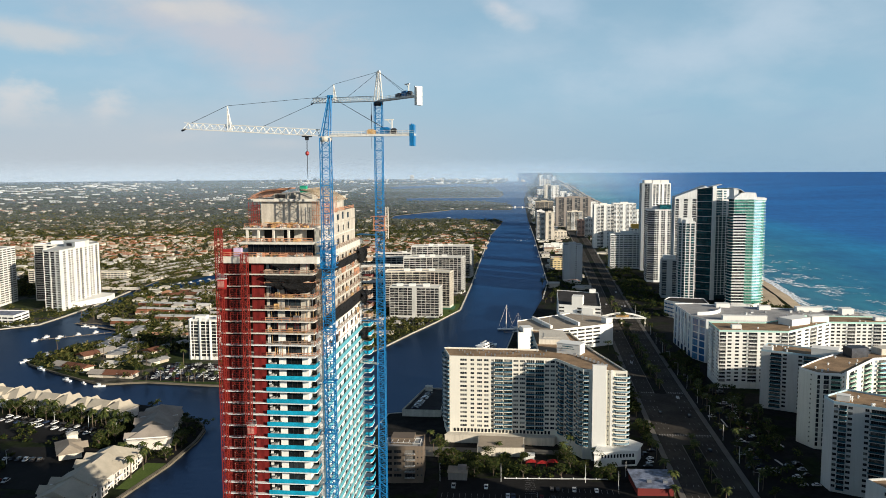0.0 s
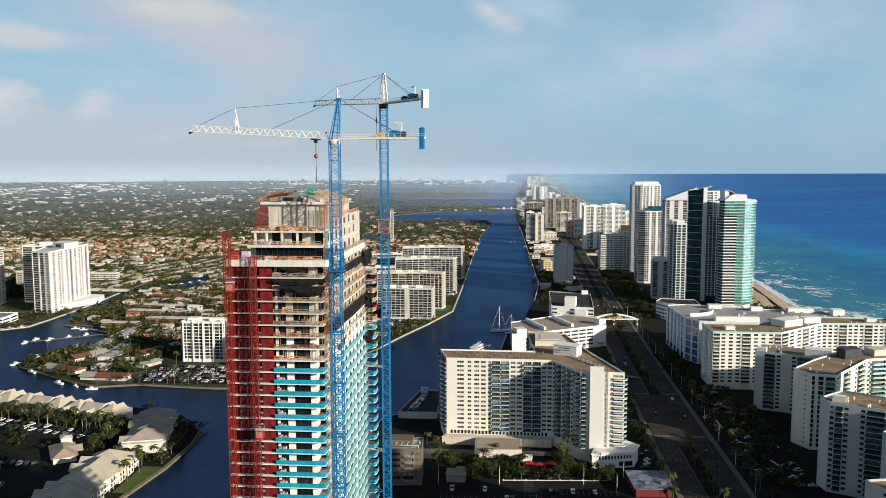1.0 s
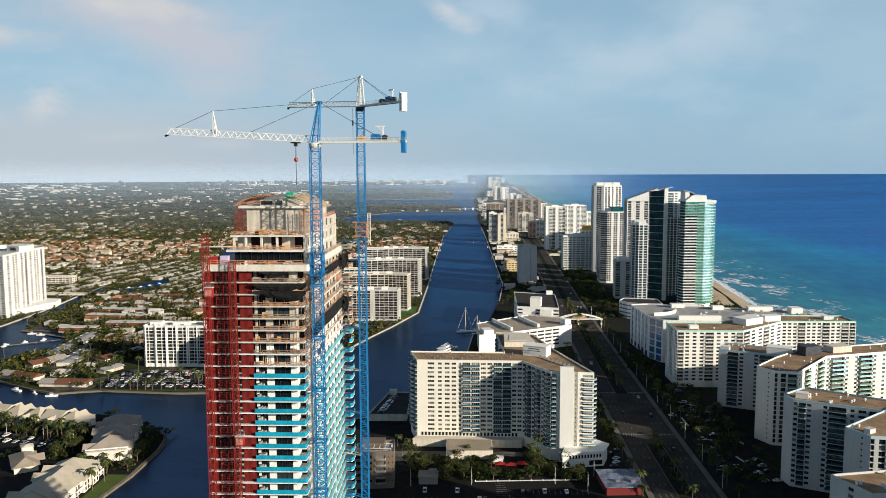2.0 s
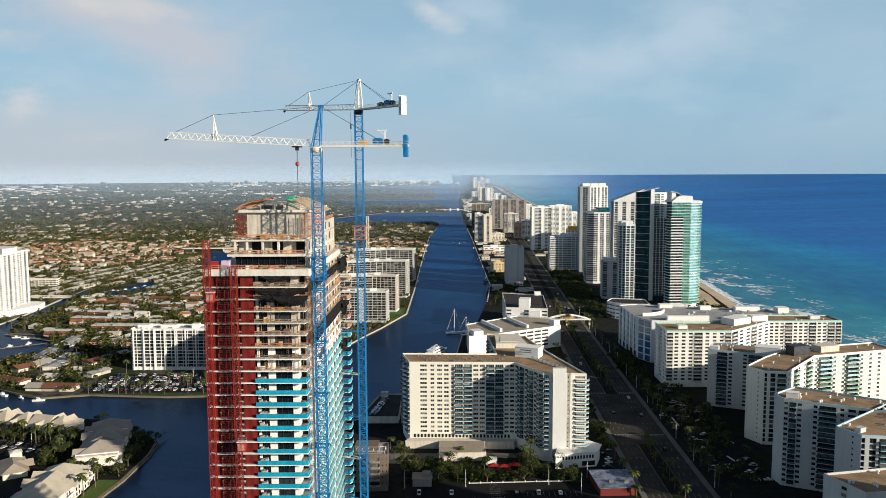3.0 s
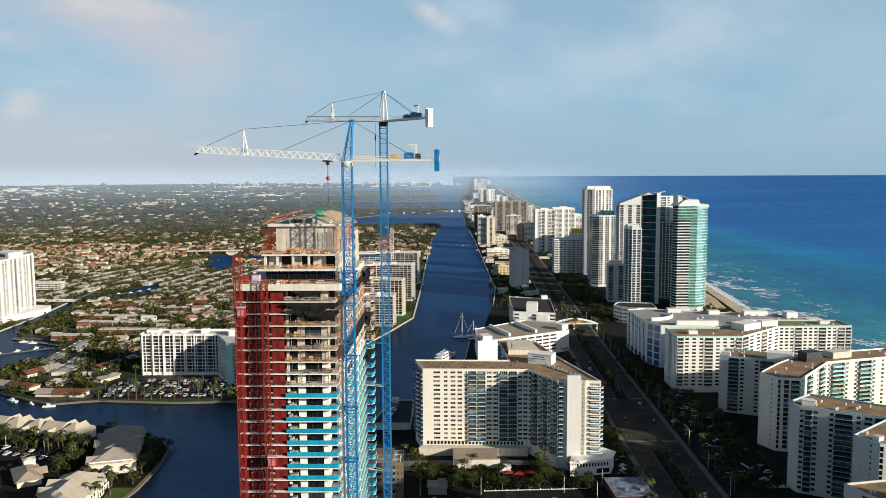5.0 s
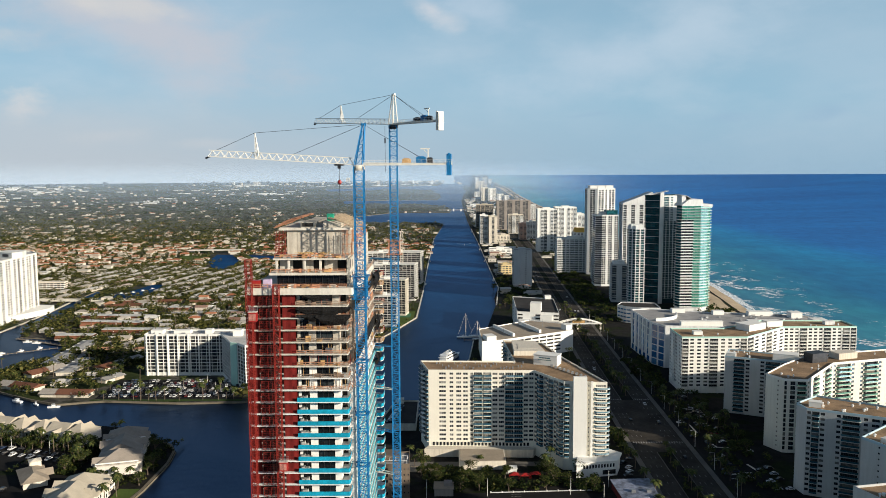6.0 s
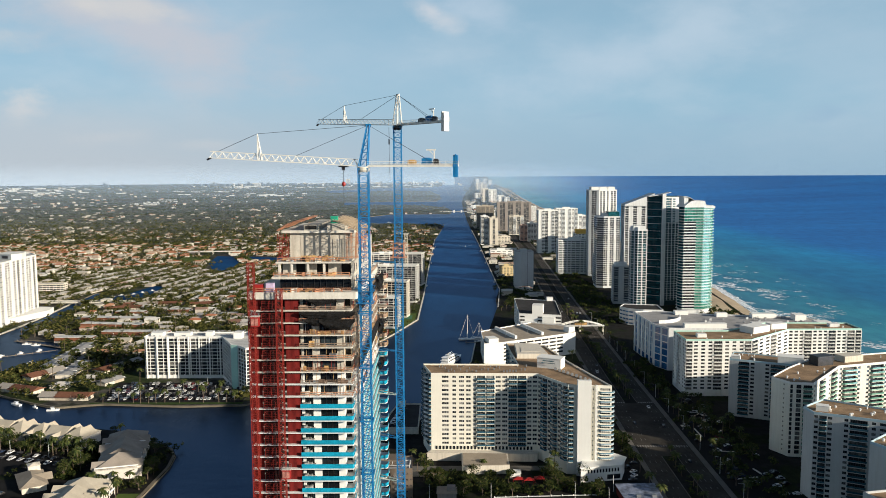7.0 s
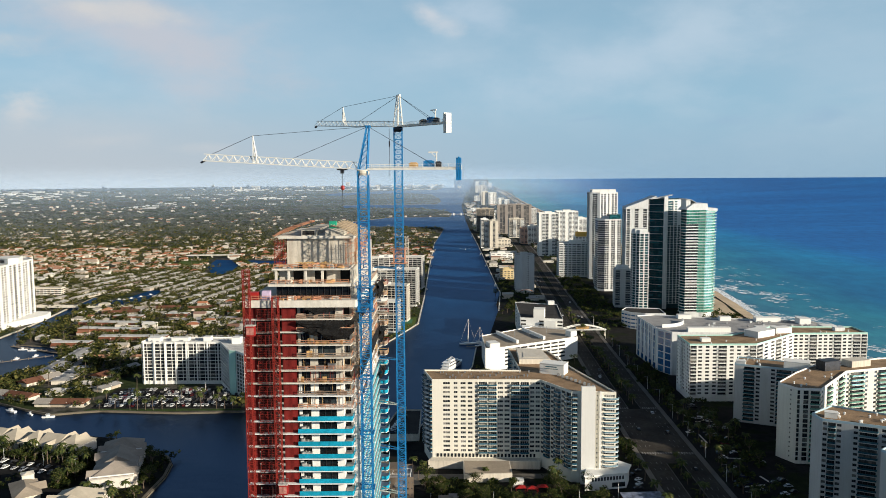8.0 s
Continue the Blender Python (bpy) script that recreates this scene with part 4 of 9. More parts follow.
def lot(name, poly, mat, label, cat, z=1.26):
    s = Shape()
    s.prism(poly, z - 0.2, z)
    return lone(name, s, mat, label, cat, kind="structure")


lot("pavement_marina_lot", [(-297, 577), (-185, 577), (-190, 628), (-300, 632)], ASPHALT, "asphalt car park beside the seawall", "car park")
lot("ground_verge", [(-299, 571.5), (-184, 571), (-184, 575.5), (-298, 575.5)], LAWN, "narrow grass verge along the seawall", "lawn", 1.30)
lot("pavement_hotel_yard", [(-56, 432), (-46, 431), (-31, 428.5), (-31, 432), (-43, 439), (-43, 440), (-56, 440)], TANPAVE, "sunlit tan paved yard beside the hotel", "pavement", 1.30)
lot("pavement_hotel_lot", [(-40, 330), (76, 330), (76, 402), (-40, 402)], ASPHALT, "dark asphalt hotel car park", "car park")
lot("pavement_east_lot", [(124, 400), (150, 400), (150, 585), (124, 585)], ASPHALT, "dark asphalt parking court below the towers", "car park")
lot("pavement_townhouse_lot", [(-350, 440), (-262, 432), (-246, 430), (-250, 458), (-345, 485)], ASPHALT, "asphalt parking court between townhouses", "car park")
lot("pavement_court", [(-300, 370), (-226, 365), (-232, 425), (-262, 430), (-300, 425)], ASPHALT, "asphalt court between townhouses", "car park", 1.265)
lot("pavement_canal_lot", [(-142, 812), (-98, 810), (-93, 842), (-140, 848)], ASPHALT, "asphalt car park below the canal apartments", "car park")
lot("ground_canal_lawn", [(-92, 843), (-86, 838), (-70, 900), (-70, 945), (-92, 945)], LAWN2, "bright green lawn inside the seawall corner", "lawn", 1.30)
lot("ground_tennis", [(-91, 905), (-74, 905), (-74, 930), (-91, 930)], TENNIS, "green tennis court", "court", 1.34)
lot("ground_shore_lawn", [(-206, 372), (-199.2, 372), (-195.6, 408), (-207, 408)], LAWN2, "strip of lawn between townhouses and seawall", "lawn", 1.30)
lot("pavement_hotel_walk", [(-60, 440), (40, 440), (40, 447), (-60, 447)], WALK, "pale paved walk in front of the hotel", "pavement", 1.30)

# ---- hotel with three wings beside the road ----
HP = [(-40.5, 461), (22.8, 459), (37.0, 434.6), (61, 432), (45, 490), (36, 535), (10, 543), (13, 482), (-46, 484)]
hotel, hz = condo("hotel_tower", "cream white three-winged beach hotel with blue balconies and brown gravel roof", HP, 1.2, 16, 2.69,
                  ["s(9)h(8)s(2)h(4.5)s(1.5)h(6)s(0.5)h(5.5)s(1.3)h(3.2)b(8.5)b(8.5)h(6)h(6)b(8.5)b(8.5)h(5)h(5)", "W(3)b(4)W(3)b(4)W(3)b(4)", "b(4.5)s(12.5)p(2.5)s(2.5)h(9.5)", "wbwwbwwbwwbw", "wbwwbw", "wwww", "wbwwbw", "wbwwbwwbwwbw", "b(6)w(3)b(6)"],
                  HOTELW, ROOFBROWN, base=7.6, glass=GLASSHOTEL, framemat=RAILW, rail="glass", railmat=GLASSHRAIL, proj=1.5, category="hotel", back=(3, 4, 5, 6, 7))
# stair tower standing proud of the wing's end, lift house, plant
s = Shape()
s.prism([(42.0, 434.0), (42.0, 431.6), (49.5, 430.8), (49.5, 433.2)], 1.2, hz + 4.0)
part("stair_tower", s, WHITE, hotel)
s = Shape()
s.prism([(52.0, 432.9), (52.0, 431.9), (53.2, 431.8), (53.2, 432.8)], 1.2, hz + 1.2)
part("downpipe_fin", s, WHITE, hotel)
s = Shape()
s.prism(rect(33, 478, 15, 9, -25), hz, hz + 6.2)
s.prism(rect(33, 478, 15.5, 9.5, -25), hz + 6.2, hz + 6.5)
part("lift_house", s, WHITE, hotel)
s = Shape()
for k, (w, zz) in enumerate(((7.0, 4.6), (8.5, 3.4))):
    s.prism(rect(30.6, 473.2, w, 0.2, -25), hz + zz, hz + zz + (0.55 if k == 0 else 0.35))
part("sign_panel", s, GLASSBLUE, hotel, "blue sign bars on the lift house")
s = Shape()
s.prism([(14, 500), (34, 500), (31, 530), (15, 532)], hz, hz + 3.2, 0)
s.prism([(17, 505), (30, 505), (28, 520), (18, 521)], hz + 3.2, hz + 3.4, 0)
part("plant_screen", s, CREAM, hotel)
rnd = random.Random(11)
for k in range(30):
    x = -36 + k * 1.85
    s = Shape()
    a = rnd.uniform(0.5, 1.0)
    yy = rnd.choice([466, 470, 474, 478]) + rnd.uniform(-1, 1)
    s.box(x, x + a, yy, yy + a, hz, hz + rnd.uniform(0.5, 1.1))
    s.box(x - 0.06, x + a + 0.06, yy - 0.06, yy + a + 0.06, hz + 1.1, hz + 1.2)
    part("roof_vent", s, GALV, hotel)
for k in range(9):
    t = k / 8
    s = Shape()
    x, y = 34 + 16 * t, 470 - 26 * t
    s.box(x, x + 1.6, y, y + 1.2, hz, hz + 1.3)
    s.tube([(x + 0.8, y + 0.6, hz + 1.3, 0.45), (x + 0.8, y + 0.6, hz + 1.5, 0.45)], 8)
    part("air_conditioner", s, GALV, hotel)
# rounded balconies stacked on the west end
bm2 = Shape()
ring = [(0.3, 2.0), (-1.0, 1.6), (-2.2, 0.4), (-2.8, -1.4), (-2.8, -3.6), (-2.2, -5.4), (-1.0, -6.6), (0.3, -7.0)]
bm2.prism(ring[::-1], -0.22, 0.0)
for a, b in zip(ring[:-1], ring[1:]):
    bm2.beam((*a, 0.5), (*b, 0.5), 0.1, 1.0)
bm2 = bm2.mesh("rounded_balcony", [WHITE])
for k in range(15):
    part("rounded_balcony", bm2, None, hotel, m=Matrix.Translation((-42.2, 470, 8.8 + 2.69 * (k + 1))))
# podium and porch
s = Shape()
s.prism([(-43, 455.6), (22, 453.6), (24, 459), (-41, 461)], 1.0, 5.6)
s.prism([(-43.2, 455.4), (22.2, 453.4), (24, 459), (-41, 461)], 5.6, 6.0)
part("podium", s, CREAM, hotel)
s = Shape()
s.prism([(-22.5, 434), (4.5, 435.2), (4.5, 454), (-22.5, 455)], 1.0, 6.2)
part("porch", s, CREAM, hotel)
s = Shape()
s.prism([(-21.9, 434.6), (3.9, 435.8), (3.9, 453.4), (-21.9, 454.4)], 6.2, 6.35)
part("porch_roof", s, ROOFTAN, hotel)
s = Shape()
wedge = [(42.5, 421.5), (66.0, 426.4), (70.0, 437.5), (60, 449), (48, 441)]
s.prism(wedge, 1.0, 9.5)
s.prism([(41.9, 420.9), (66.5, 425.9), (71.2, 437.6), (60.2, 449.8), (47.6, 441.6)], 9.5, 10.0)
s.prism([(43.2, 422.4), (65.4, 427.0), (69.0, 437.2), (59.6, 448.0), (48.4, 440.6)], 10.0, 10.06)
part("side_pavilion", s, WHITE, hotel)
s = Shape()
wx, wy = (66.0 - 42.5) / 24.0, (426.4 - 421.5) / 24.0
for k in range(11):
    a = 4.0 + k * 1.75
    s.prism([(42.5 + wx * d_ + wy * e_, 421.5 + wy * d_ - wx * e_) for d_, e_ in ((a, -0.2), (a, 0.04), (a + 0.95, 0.04), (a + 0.95, -0.2))], 6.3, 8.3)
s.prism([(42.5 + wx * d_ + wy * e_, 421.5 + wy * d_ - wx * e_) for d_, e_ in ((15.5, -0.2), (15.5, 0.05), (23.2, 0.05), (23.2, -0.2))], 2.2, 4.8)
part("window_row", s, GLASS, hotel)
# curved balconies stacked on the wing's seaward corner
cb = Shape()
ring = [(53.6, 432.2), (53.9, 431.3), (55.0, 430.6), (57.5, 430.3), (60.5, 430.4), (62.0, 431.0), (62.6, 432.2), (62.4, 434.0)]
cb.prism(ring, -0.28, 0.0, 0)
for (ax, ay), (bx, by) in zip(ring[:-1], ring[1:]):
    cb.beam((ax, ay, 0.42), (bx, by, 0.42), 0.08, 0.84, 1)
cb = cb.mesh("curved_balcony", [WHITE, GLASSRAIL])
for k in range(16):
    part("curved_balcony", cb, None, hotel, m=Matrix.Translation((0, 0, 8.8 + 2.69 * k)))
s = Shape()
for k in range(28):
    x = -38 + k * 2.1
    s.box(x, x + 1.2, 460.75 - (x + 40.5) * 0.0316, 461.3 - (x + 40.5) * 0.0316, 6.5, 8.5)
part("arcade_glass", s, GLASS, hotel)

# parking deck on the water behind the hotel
deck = thing("parking_deck", (-62, 528, 1.2), "low concrete parking deck at the canal edge", "parking deck")
s = Shape()
s.prism([(-76, 503), (-50, 503), (-50.5, 556), (-67, 556)], -0.5, 5.0)
part("deck", s, CONC2, deck)
s = Shape()
s.prism([(-75.3, 503.6), (-50.6, 503.6), (-51.1, 555.4), (-66.6, 555.4)], 5.0, 5.06)
part("surface", s, ROOFDARK, deck)
s = Shape()
rg = [(-76, 503), (-50, 503), (-50.5, 556), (-67, 556)]
for a, b in zip(rg, rg[1:] + rg[:1]):
    s.beam((*a, 5.5), (*b, 5.5), 0.25, 1.0)
part("parapet", s, CONC2, deck)
s = Shape()
s.box(-66, -61, 550, 554, 5.0, 8.2)
s.box(-66.2, -60.8, 549.8, 554.2, 8.2, 8.5)
part("stair_house", s, CONC2, deck)

# small beige apartment block
small, z = condo("apartment_block", "small beige apartment block with stacked white balconies", [(-69, 391), (-48.5, 393), (-49.5, 411), (-70, 409)], 1.2, 5, 3.2, ["W(4)s(0.3)W(4)s(1)b(5)p(2)p(1.5)", "wpwp", "wwbw", "wwww"], UMBER, ROOFGREY, base=2.6, rail="bars", railmat=GREYWALL, proj=1.2)
rooftop_unit(small, -60, 402, z, 12, 9, 3.4, UMBER)
rooftop_unit(small, -53, 398, z, 3, 2, 1.4, GALV)
s = Shape()
for k in range(7):
    s.beam((-68 + k * 3, 393, z + 2.6), (-68 + k * 3, 400, z + 2.6), 0.2)
for x in (-68, -50):
    s.beam((x, 393, z), (x, 393, z + 2.6), 0.25)
    s.beam((x, 400, z), (x, 400, z + 2.6), 0.25)
s.beam((-68, 393, z + 2.45), (-50, 393, z + 2.45), 0.2)
s.beam((-68, 400, z + 2.45), (-50, 400, z + 2.45), 0.2)
part("pergola", s, WHITE, small)

# parking garage with stepped roof decks and the white annexe behind it
GP = [(1, 683), (18, 689), (89, 731), (86, 765), (52, 782), (0, 738)]
garage, gz = condo("parking_garage", "white parking garage with brown roof decks", GP, 1.2, 5, 3.3, ["s", "W(3)W(3)W(3)W(3)W(3)W(3)W(3)W(3)s(5)", "WWWW", "WWWW", "WWWWWW", "s(2)WWWWs(2)"], WHITE, ROOFTAN, base=2.5, glass=DARKIN, category="parking garage")
for x, y in ((30, 706), (56, 722)):
    s = Shape()
    s.prism([(x, y), (x + 2.0, y + 1.2), (x - 14, y + 44), (x - 16, y + 43)], gz, gz + 3.0)
    part("ramp_wall", s, WHITE, garage)
rooftop_unit(garage, 8, 694, gz, 9, 12, 4.0, WHITE, 0.3)
rooftop_unit(garage, 84, 738, gz, 7, 8, 5.0, WHITE, 0.5)
for x, y in ((22, 715), (44, 735), (62, 748), (30, 728)):
    s = Shape()
    s.tube([(x, y, gz, 0.16), (x, y, gz + 7.5, 0.10)], 6)
    s.beam((x - 0.8, y, gz + 7.5), (x + 0.8, y, gz + 7.5), 0.3, 0.15)
    part("deck_lamp", s, GALV, garage)
annex, az = condo("garage_annexe", "white stepped annexe with dark flat roof", [(42, 800), (84, 790), (90, 880), (45, 898)], 1.2, 6, 3.6, ["Ws(2)Ws(2)W", "WWsWWsWW", "WWW", "WWsWWs"], WHITE, ROOFDARK, base=3.0, glass=DARKIN, category="parking garage")
rooftop_unit(annex, 62, 806, az, 11, 12, 9.0, WHITE, -0.2)
rooftop_unit(annex, 72, 797, az - 8, 12, 14, 6.0, WHITE, -0.2)
rooftop_unit(annex, 52, 798, az - 12, 16, 12, 5.0, WHITE2, -0.2)
rooftop_unit(annex, 84, 884, az, 7, 6, 4.0, WHITE)

# footbridge over the road with a shallow arch
fb = thing("footbridge", (108, 833, 1.2), "white arched footbridge across the road", "footbridge")
s = Shape()
s.box(86, 136, 830, 835.5, 7.2, 8.0)
part("deck", s, WHITE, fb)
for y in (830.2, 835.3):
    s = Shape()
    n = 16
    for k in range(n):
        a, b = k / n, (k + 1) / n
        za, zb = 8.0 + 4.6 * math.sin(math.pi * a), 8.0 + 4.6 * math.sin(math.pi * b)
        s.beam((88 + 46 * a, y, za), (88 + 46 * b, y, zb), 0.5, 0.9)
    part("arch", s, WHITE, fb)
    for k in range(1, 12):
        s = Shape()
        a = k / 12
        s.beam((88 + 46 * a, y, 8.0), (88 + 46 * a, y, 8.0 + 4.6 * math.sin(math.pi * a)), 0.18)
        part("hanger", s, WHITE, fb)
for x in (87.5, 110, 134.5):
    s = Shape()
    s.box(x - 0.8, x + 0.8, 831.2, 834.3, 1.0, 7.2)
    part("pier", s, CONC2, fb)
s = Shape()
s.box(104, 117, 829.7, 829.95, 8.6, 11.4)
part("painted_panel", s, TIMBER, fb, "ochre painted oval panel")

# long white apartment range with mint roof band, facing the car courts
DP = [(149.5, 589), (199, 588.5), (243, 627), (302, 627.5), (302, 652), (236, 655), (192, 622), (149.5, 622)]
dw, dz = condo("apartment_range", "long white angled apartment building with mint roof band", DP, 1.2, 14, 2.72, ["b(3)w(2.5)s(0.5)w(2.5)s(0.5)w(2.5)b(4)s(0.5)w(2.5)s(0.5)w(2.5)s(0.5)w(2.5)b(3)", "b(3)w(2.5)s(0.5)w(2.5)b(3)w(2.5)s(0.5)w(2.5)", "w(2.5)w(2.5)w(2.5)b(4)w(2.5)w(2.5)w(2.5)b(4)w(2.5)w(2.5)b(4)b(3)", "wwbww", "wwbwwbwwbww", "wwbwwbw", "wwbwwbwwbww", "wpwbwpww"], WHITE, ROOFBROWN, base=4.6, rail="bars", railmat=RAILW, fascia=MINT, par=1.0, proj=1.3, back=(3, 4, 5, 6))
rooftop_unit(dw, 165, 602, dz, 7, 5, 2.6, WHITE)
rooftop_unit(dw, 214, 622, dz, 20, 13, 5.0, WHITE, 0.55)
rooftop_unit(dw, 236, 634, dz, 14, 8, 4.5, WHITE, 0.2)
rooftop_unit(dw, 285, 640, dz, 8, 5, 2.8, WHITE2)
for k in range(12):
    s = Shape()
    x = 152 + k * 4.1
    s.box(x, x + 0.8, 588.2, 589.0, 1.0, 5.8)
    part("pillar", s, WHITE, dw)

# convention hall roof and curved white flank behind it
CP = [(150, 683), (158, 666), (236, 660), (303, 662), (308, 690), (294, 716), (214, 731), (165, 750), (147, 745)]
hall, cz = condo("convention_hall", "white convention hall with wide grey flat roof", CP, 1.2, 6, 6.0, ["s(0.15)T(1)s(0.2)T(1)s(0.15)", "s", "s", "WW", "W", "s(3)W(1)s(3)W(1)s(3)", "s(3)W(1)s(3)", "s", "s(0.4)T(1)s(0.6)T(1)s(0.6)T(1)s(0.6)T(1)s(0.6)T(1)s(0.4)"], WHITE2, ROOFGREY, glass=GLASSAZURE, category="convention hall", proj=2)
rnd = random.Random(3)
for k in range(34):
    x, y = rnd.uniform(170, 290), rnd.uniform(676, 712)
    s = Shape()
    w = rnd.uniform(0.8, 2.2)
    s.box(x, x + w, y, y + w, cz, cz + rnd.uniform(0.6, 1.6))
    s.box(x - 0.1, x + w + 0.1, y - 0.1, y + w + 0.1, cz + 1.6, cz + 1.75)
    part("roof_unit", s, GALV if k % 3 else WHITE2, hall)
for i, (x, y, w, d, h) in enumerate(((258, 716, 22, 7, 4), (222, 723, 10, 6, 3.5), (188, 734, 12, 7, 3.5), (286, 706, 10, 10, 5), (294, 678, 12, 10, 4), (190, 670, 36, 5, 4), (240, 672, 18, 8, 4))):
    rooftop_unit(hall, x, y, cz, w, d, h, WHITE)
s = Shape()
for k in range(8):
    a = k / 8 * 1.5
    b = (k + 1) / 8 * 1.5
    s.beam((156 + 26 * math.sin(a), 690 + 30 * (1 - math.cos(a)), cz + 1.5), (156 + 26 * math.sin(b), 690 + 30 * (1 - math.cos(b)), cz + 1.5), 1.0, 3.0)
part("curved_screen", s, WHITE2, hall)
for k in range(5):
    s = Shape()
    y = 686 + 13.2 * k
    x = 149.6 - 0.045 * (y - 683)
    s.solid([(x - 0.6, y, 8), (x + 0.5, y, 8), (x + 0.5, y + 1.2, 8), (x - 0.6, y + 1.2, 8)], [(x - 0.3, y, cz + 0.4), (x + 0.5, y, cz + 0.4), (x + 0.5, y + 1.2, cz + 0.4), (x - 0.3, y + 1.2, cz + 0.4)])
    part("flank_fin", s, WHITE2, hall)
lowpav, lz = condo("low_pavilion", "low white pavilion with blue glass strip", [(163, 882), (170, 868), (184, 860), (206, 858), (208, 892), (172, 900)], 1.2, 4, 4.2, ["WWW", "WWW", "s(2)W(1)", "WWW", "WWWW", "WWW"], WHITE2, ROOFDARK, glass=GLASSAZURE, base=0.6, category="pavilion")

# twin X-plan residential towers in the car court, brown roofs; shaded wings grey instead of cream
EP = [(165.5, 541.5), (201, 524), (213, 543), (176, 562.5)]
te, ez = condo("court_tower", "apartment tower wing with recessed balconies, shade put into grey walls", EP, 1.2, 14, 2.7, ["s(3)b(4)w(2)s(3)w(2)B(5)w(2)", "ww", "wbwwbw", "s(2)w(1)s(2)"], GREYWALL, ROOFBROWN, base=1.6, rail="glass", railmat=GLASSBLUE, fascia=PALEBLUE, group="court towers", proj=0.9, back=(1, 2))
rooftop_unit(te, 170.5, 543, ez, 6, 5, 2.6, WHITE, -0.45)
rooftop_unit(te, 203, 530, ez, 16, 10, 5.2, WHITE, -0.45)
FP = [(167, 474.5), (173, 461.5), (186, 459.5), (221, 500.5), (284, 519), (280, 540), (214, 522), (188, 498)]
tf, fz = condo("court_tower", "cream apartment tower wing with bowed green glass balconies", FP, 1.2, 15, 2.85, ["s(4)p(1.4)s(1.6)", "G(1.2)s(1.2)G(2.2)s(0.5)b(4)s(0.3)", "w(2)s(3)b(4)w(2)s(3)w(2)b(5)w(2)s(1)", "w(1.6)B(6)w(1.8)s(2)w(1.8)B(6)w(1.8)s(2)w(1.8)s(2)w(1.8)s(2.5)w(1.8)s(2)", "ww", "wbwwbwwbw", "wbww", "p(1)s(1)p(1)s(1)"], COURTCREAM, ROOFBROWN, base=1.6, rail="glass", railmat=GLASSPALE, fascia=WHITE, group="court towers", proj=1.6, back=(4, 5, 6))
rooftop_unit(tf, 236, 518, fz, 15, 9, 4.0, CREAM, 0.3)
rooftop_unit(tf, 213, 508, fz, 12, 8, 6.0, DARKSTEEL, 0.3)
GPP = [(157.3, 409.5), (158.3, 399.8), (184, 386.5), (205, 375), (213, 394), (174, 423)]
tg, tz = condo("court_tower", "apartment tower with bowed glass balconies, shade put into grey walls", GPP, 1.2, 16, 2.75, ["s", "h(9)b(15)h(10)s(19)h(9)b(34)s(4)h(9)s(2)", "w(2)B(5)w(2)", "ww", "wbwwbw", "s(2)w(1)s(2)w(1)"], GREYWALL, ROOFBROWN, base=1.6, rail="glass", railmat=GLASSBLUE, fascia=PALEBLUE, group="court towers", proj=1.3, back=(2, 3, 4))
rooftop_unit(tg, 165, 405, tz, 6, 4.5, 2.8, WHITE, -0.45)
HPP = [(163.5, 355.5), (169, 343), (182, 341), (216, 378), (208, 392)]
th, hz2 = condo("court_tower", "apartment tower wing with blue fascia, shade put into grey walls", HPP, 1.2, 16, 2.75, ["s(4)p(1.4)s(1.6)", "G(1.2)s(1.2)G(2.2)s(0.5)b(4)s(0.3)", "bwwbww", "ww", "p(1)s(1)p(1)s(1)p(1)"], GREYWALL, ROOFBROWN, base=1.6, rail="glass", railmat=GLASSBLUE, fascia=PALEBLUE, group="court towers", proj=1.3, back=(2, 3))
rooftop_unit(th, 172, 350, hz2, 4, 3, 2.0, GREYWALL, 0.5)
IPP = [(141, 286), (176, 290), (172, 313), (134, 305)]
ti, iz = condo("court_tower", "pale apartment tower wing with brown gravel roof", IPP, 1.2, 15, 2.75, ["s(3)w(2)s(3)w(2)", "ww", "ww", "s(2)w(1)s(2)"], GREYWALL, ROOFBROWN, base=1.6, rail="glass", railmat=GLASSBLUE, group="court towers")
for root, ring, z, n in ((te, EP, ez, 10), (tf, FP, fz, 16), (tg, GPP, tz, 14), (th, HPP, hz2, 8), (ti, IPP, iz, 8), (dw, DP, dz, 16)):
    xs, ys = [p[0] for p in ring], [p[1] for p in ring]
    ins = inset(ring, 2.5)
    made = 0
    while made < n:
        x, y = rnd.uniform(min(xs), max(xs)), rnd.uniform(min(ys), max(ys))
        if not inside((x, y), ins):
            continue
        s = Shape()
        r = rnd.uniform(0.35, 0.6)
        s.tube([(x, y, z, r), (x, y, z + 0.8, r), (x, y, z + 0.9, r * 1.5), (x, y, z + 1.2, r * 1.4), (x, y, z + 1.5, r * 0.3)], 8)
        part("roof_vent", s, WHITE2, root)
        made += 1

# unseen tall towers added out of view to shade the car parks and the point
for x, y, w, d, fl in ((222, 188, 48, 40, 51), (212, 120, 44, 34, 24), (262, 205, 40, 30, 34)):
    condo("court_tower", "tall unseen pale tower added to cast shade", rect(x, y, w, d, -32), 1.2, fl, 3.1, ["wwbww", "wbw", "wwbww", "wbw"], GREYWALL, ROOFBROWN, base=1.6, single=False, group="court towers")

# two more unseen towers, added to shade the parking court
for x, y, w, d, fl in ((258, 378, 36, 20, 16), (266, 405, 18, 24, 26)):
    condo("court_tower", "unseen pale tower added to cast shade", rect(x, y, w, d, 58), 1.2, fl, 2.9, ["wwbww", "wbw", "wwbww", "wbw"], GREYWALL, ROOFBROWN, base=1.6, single=False, group="court towers")

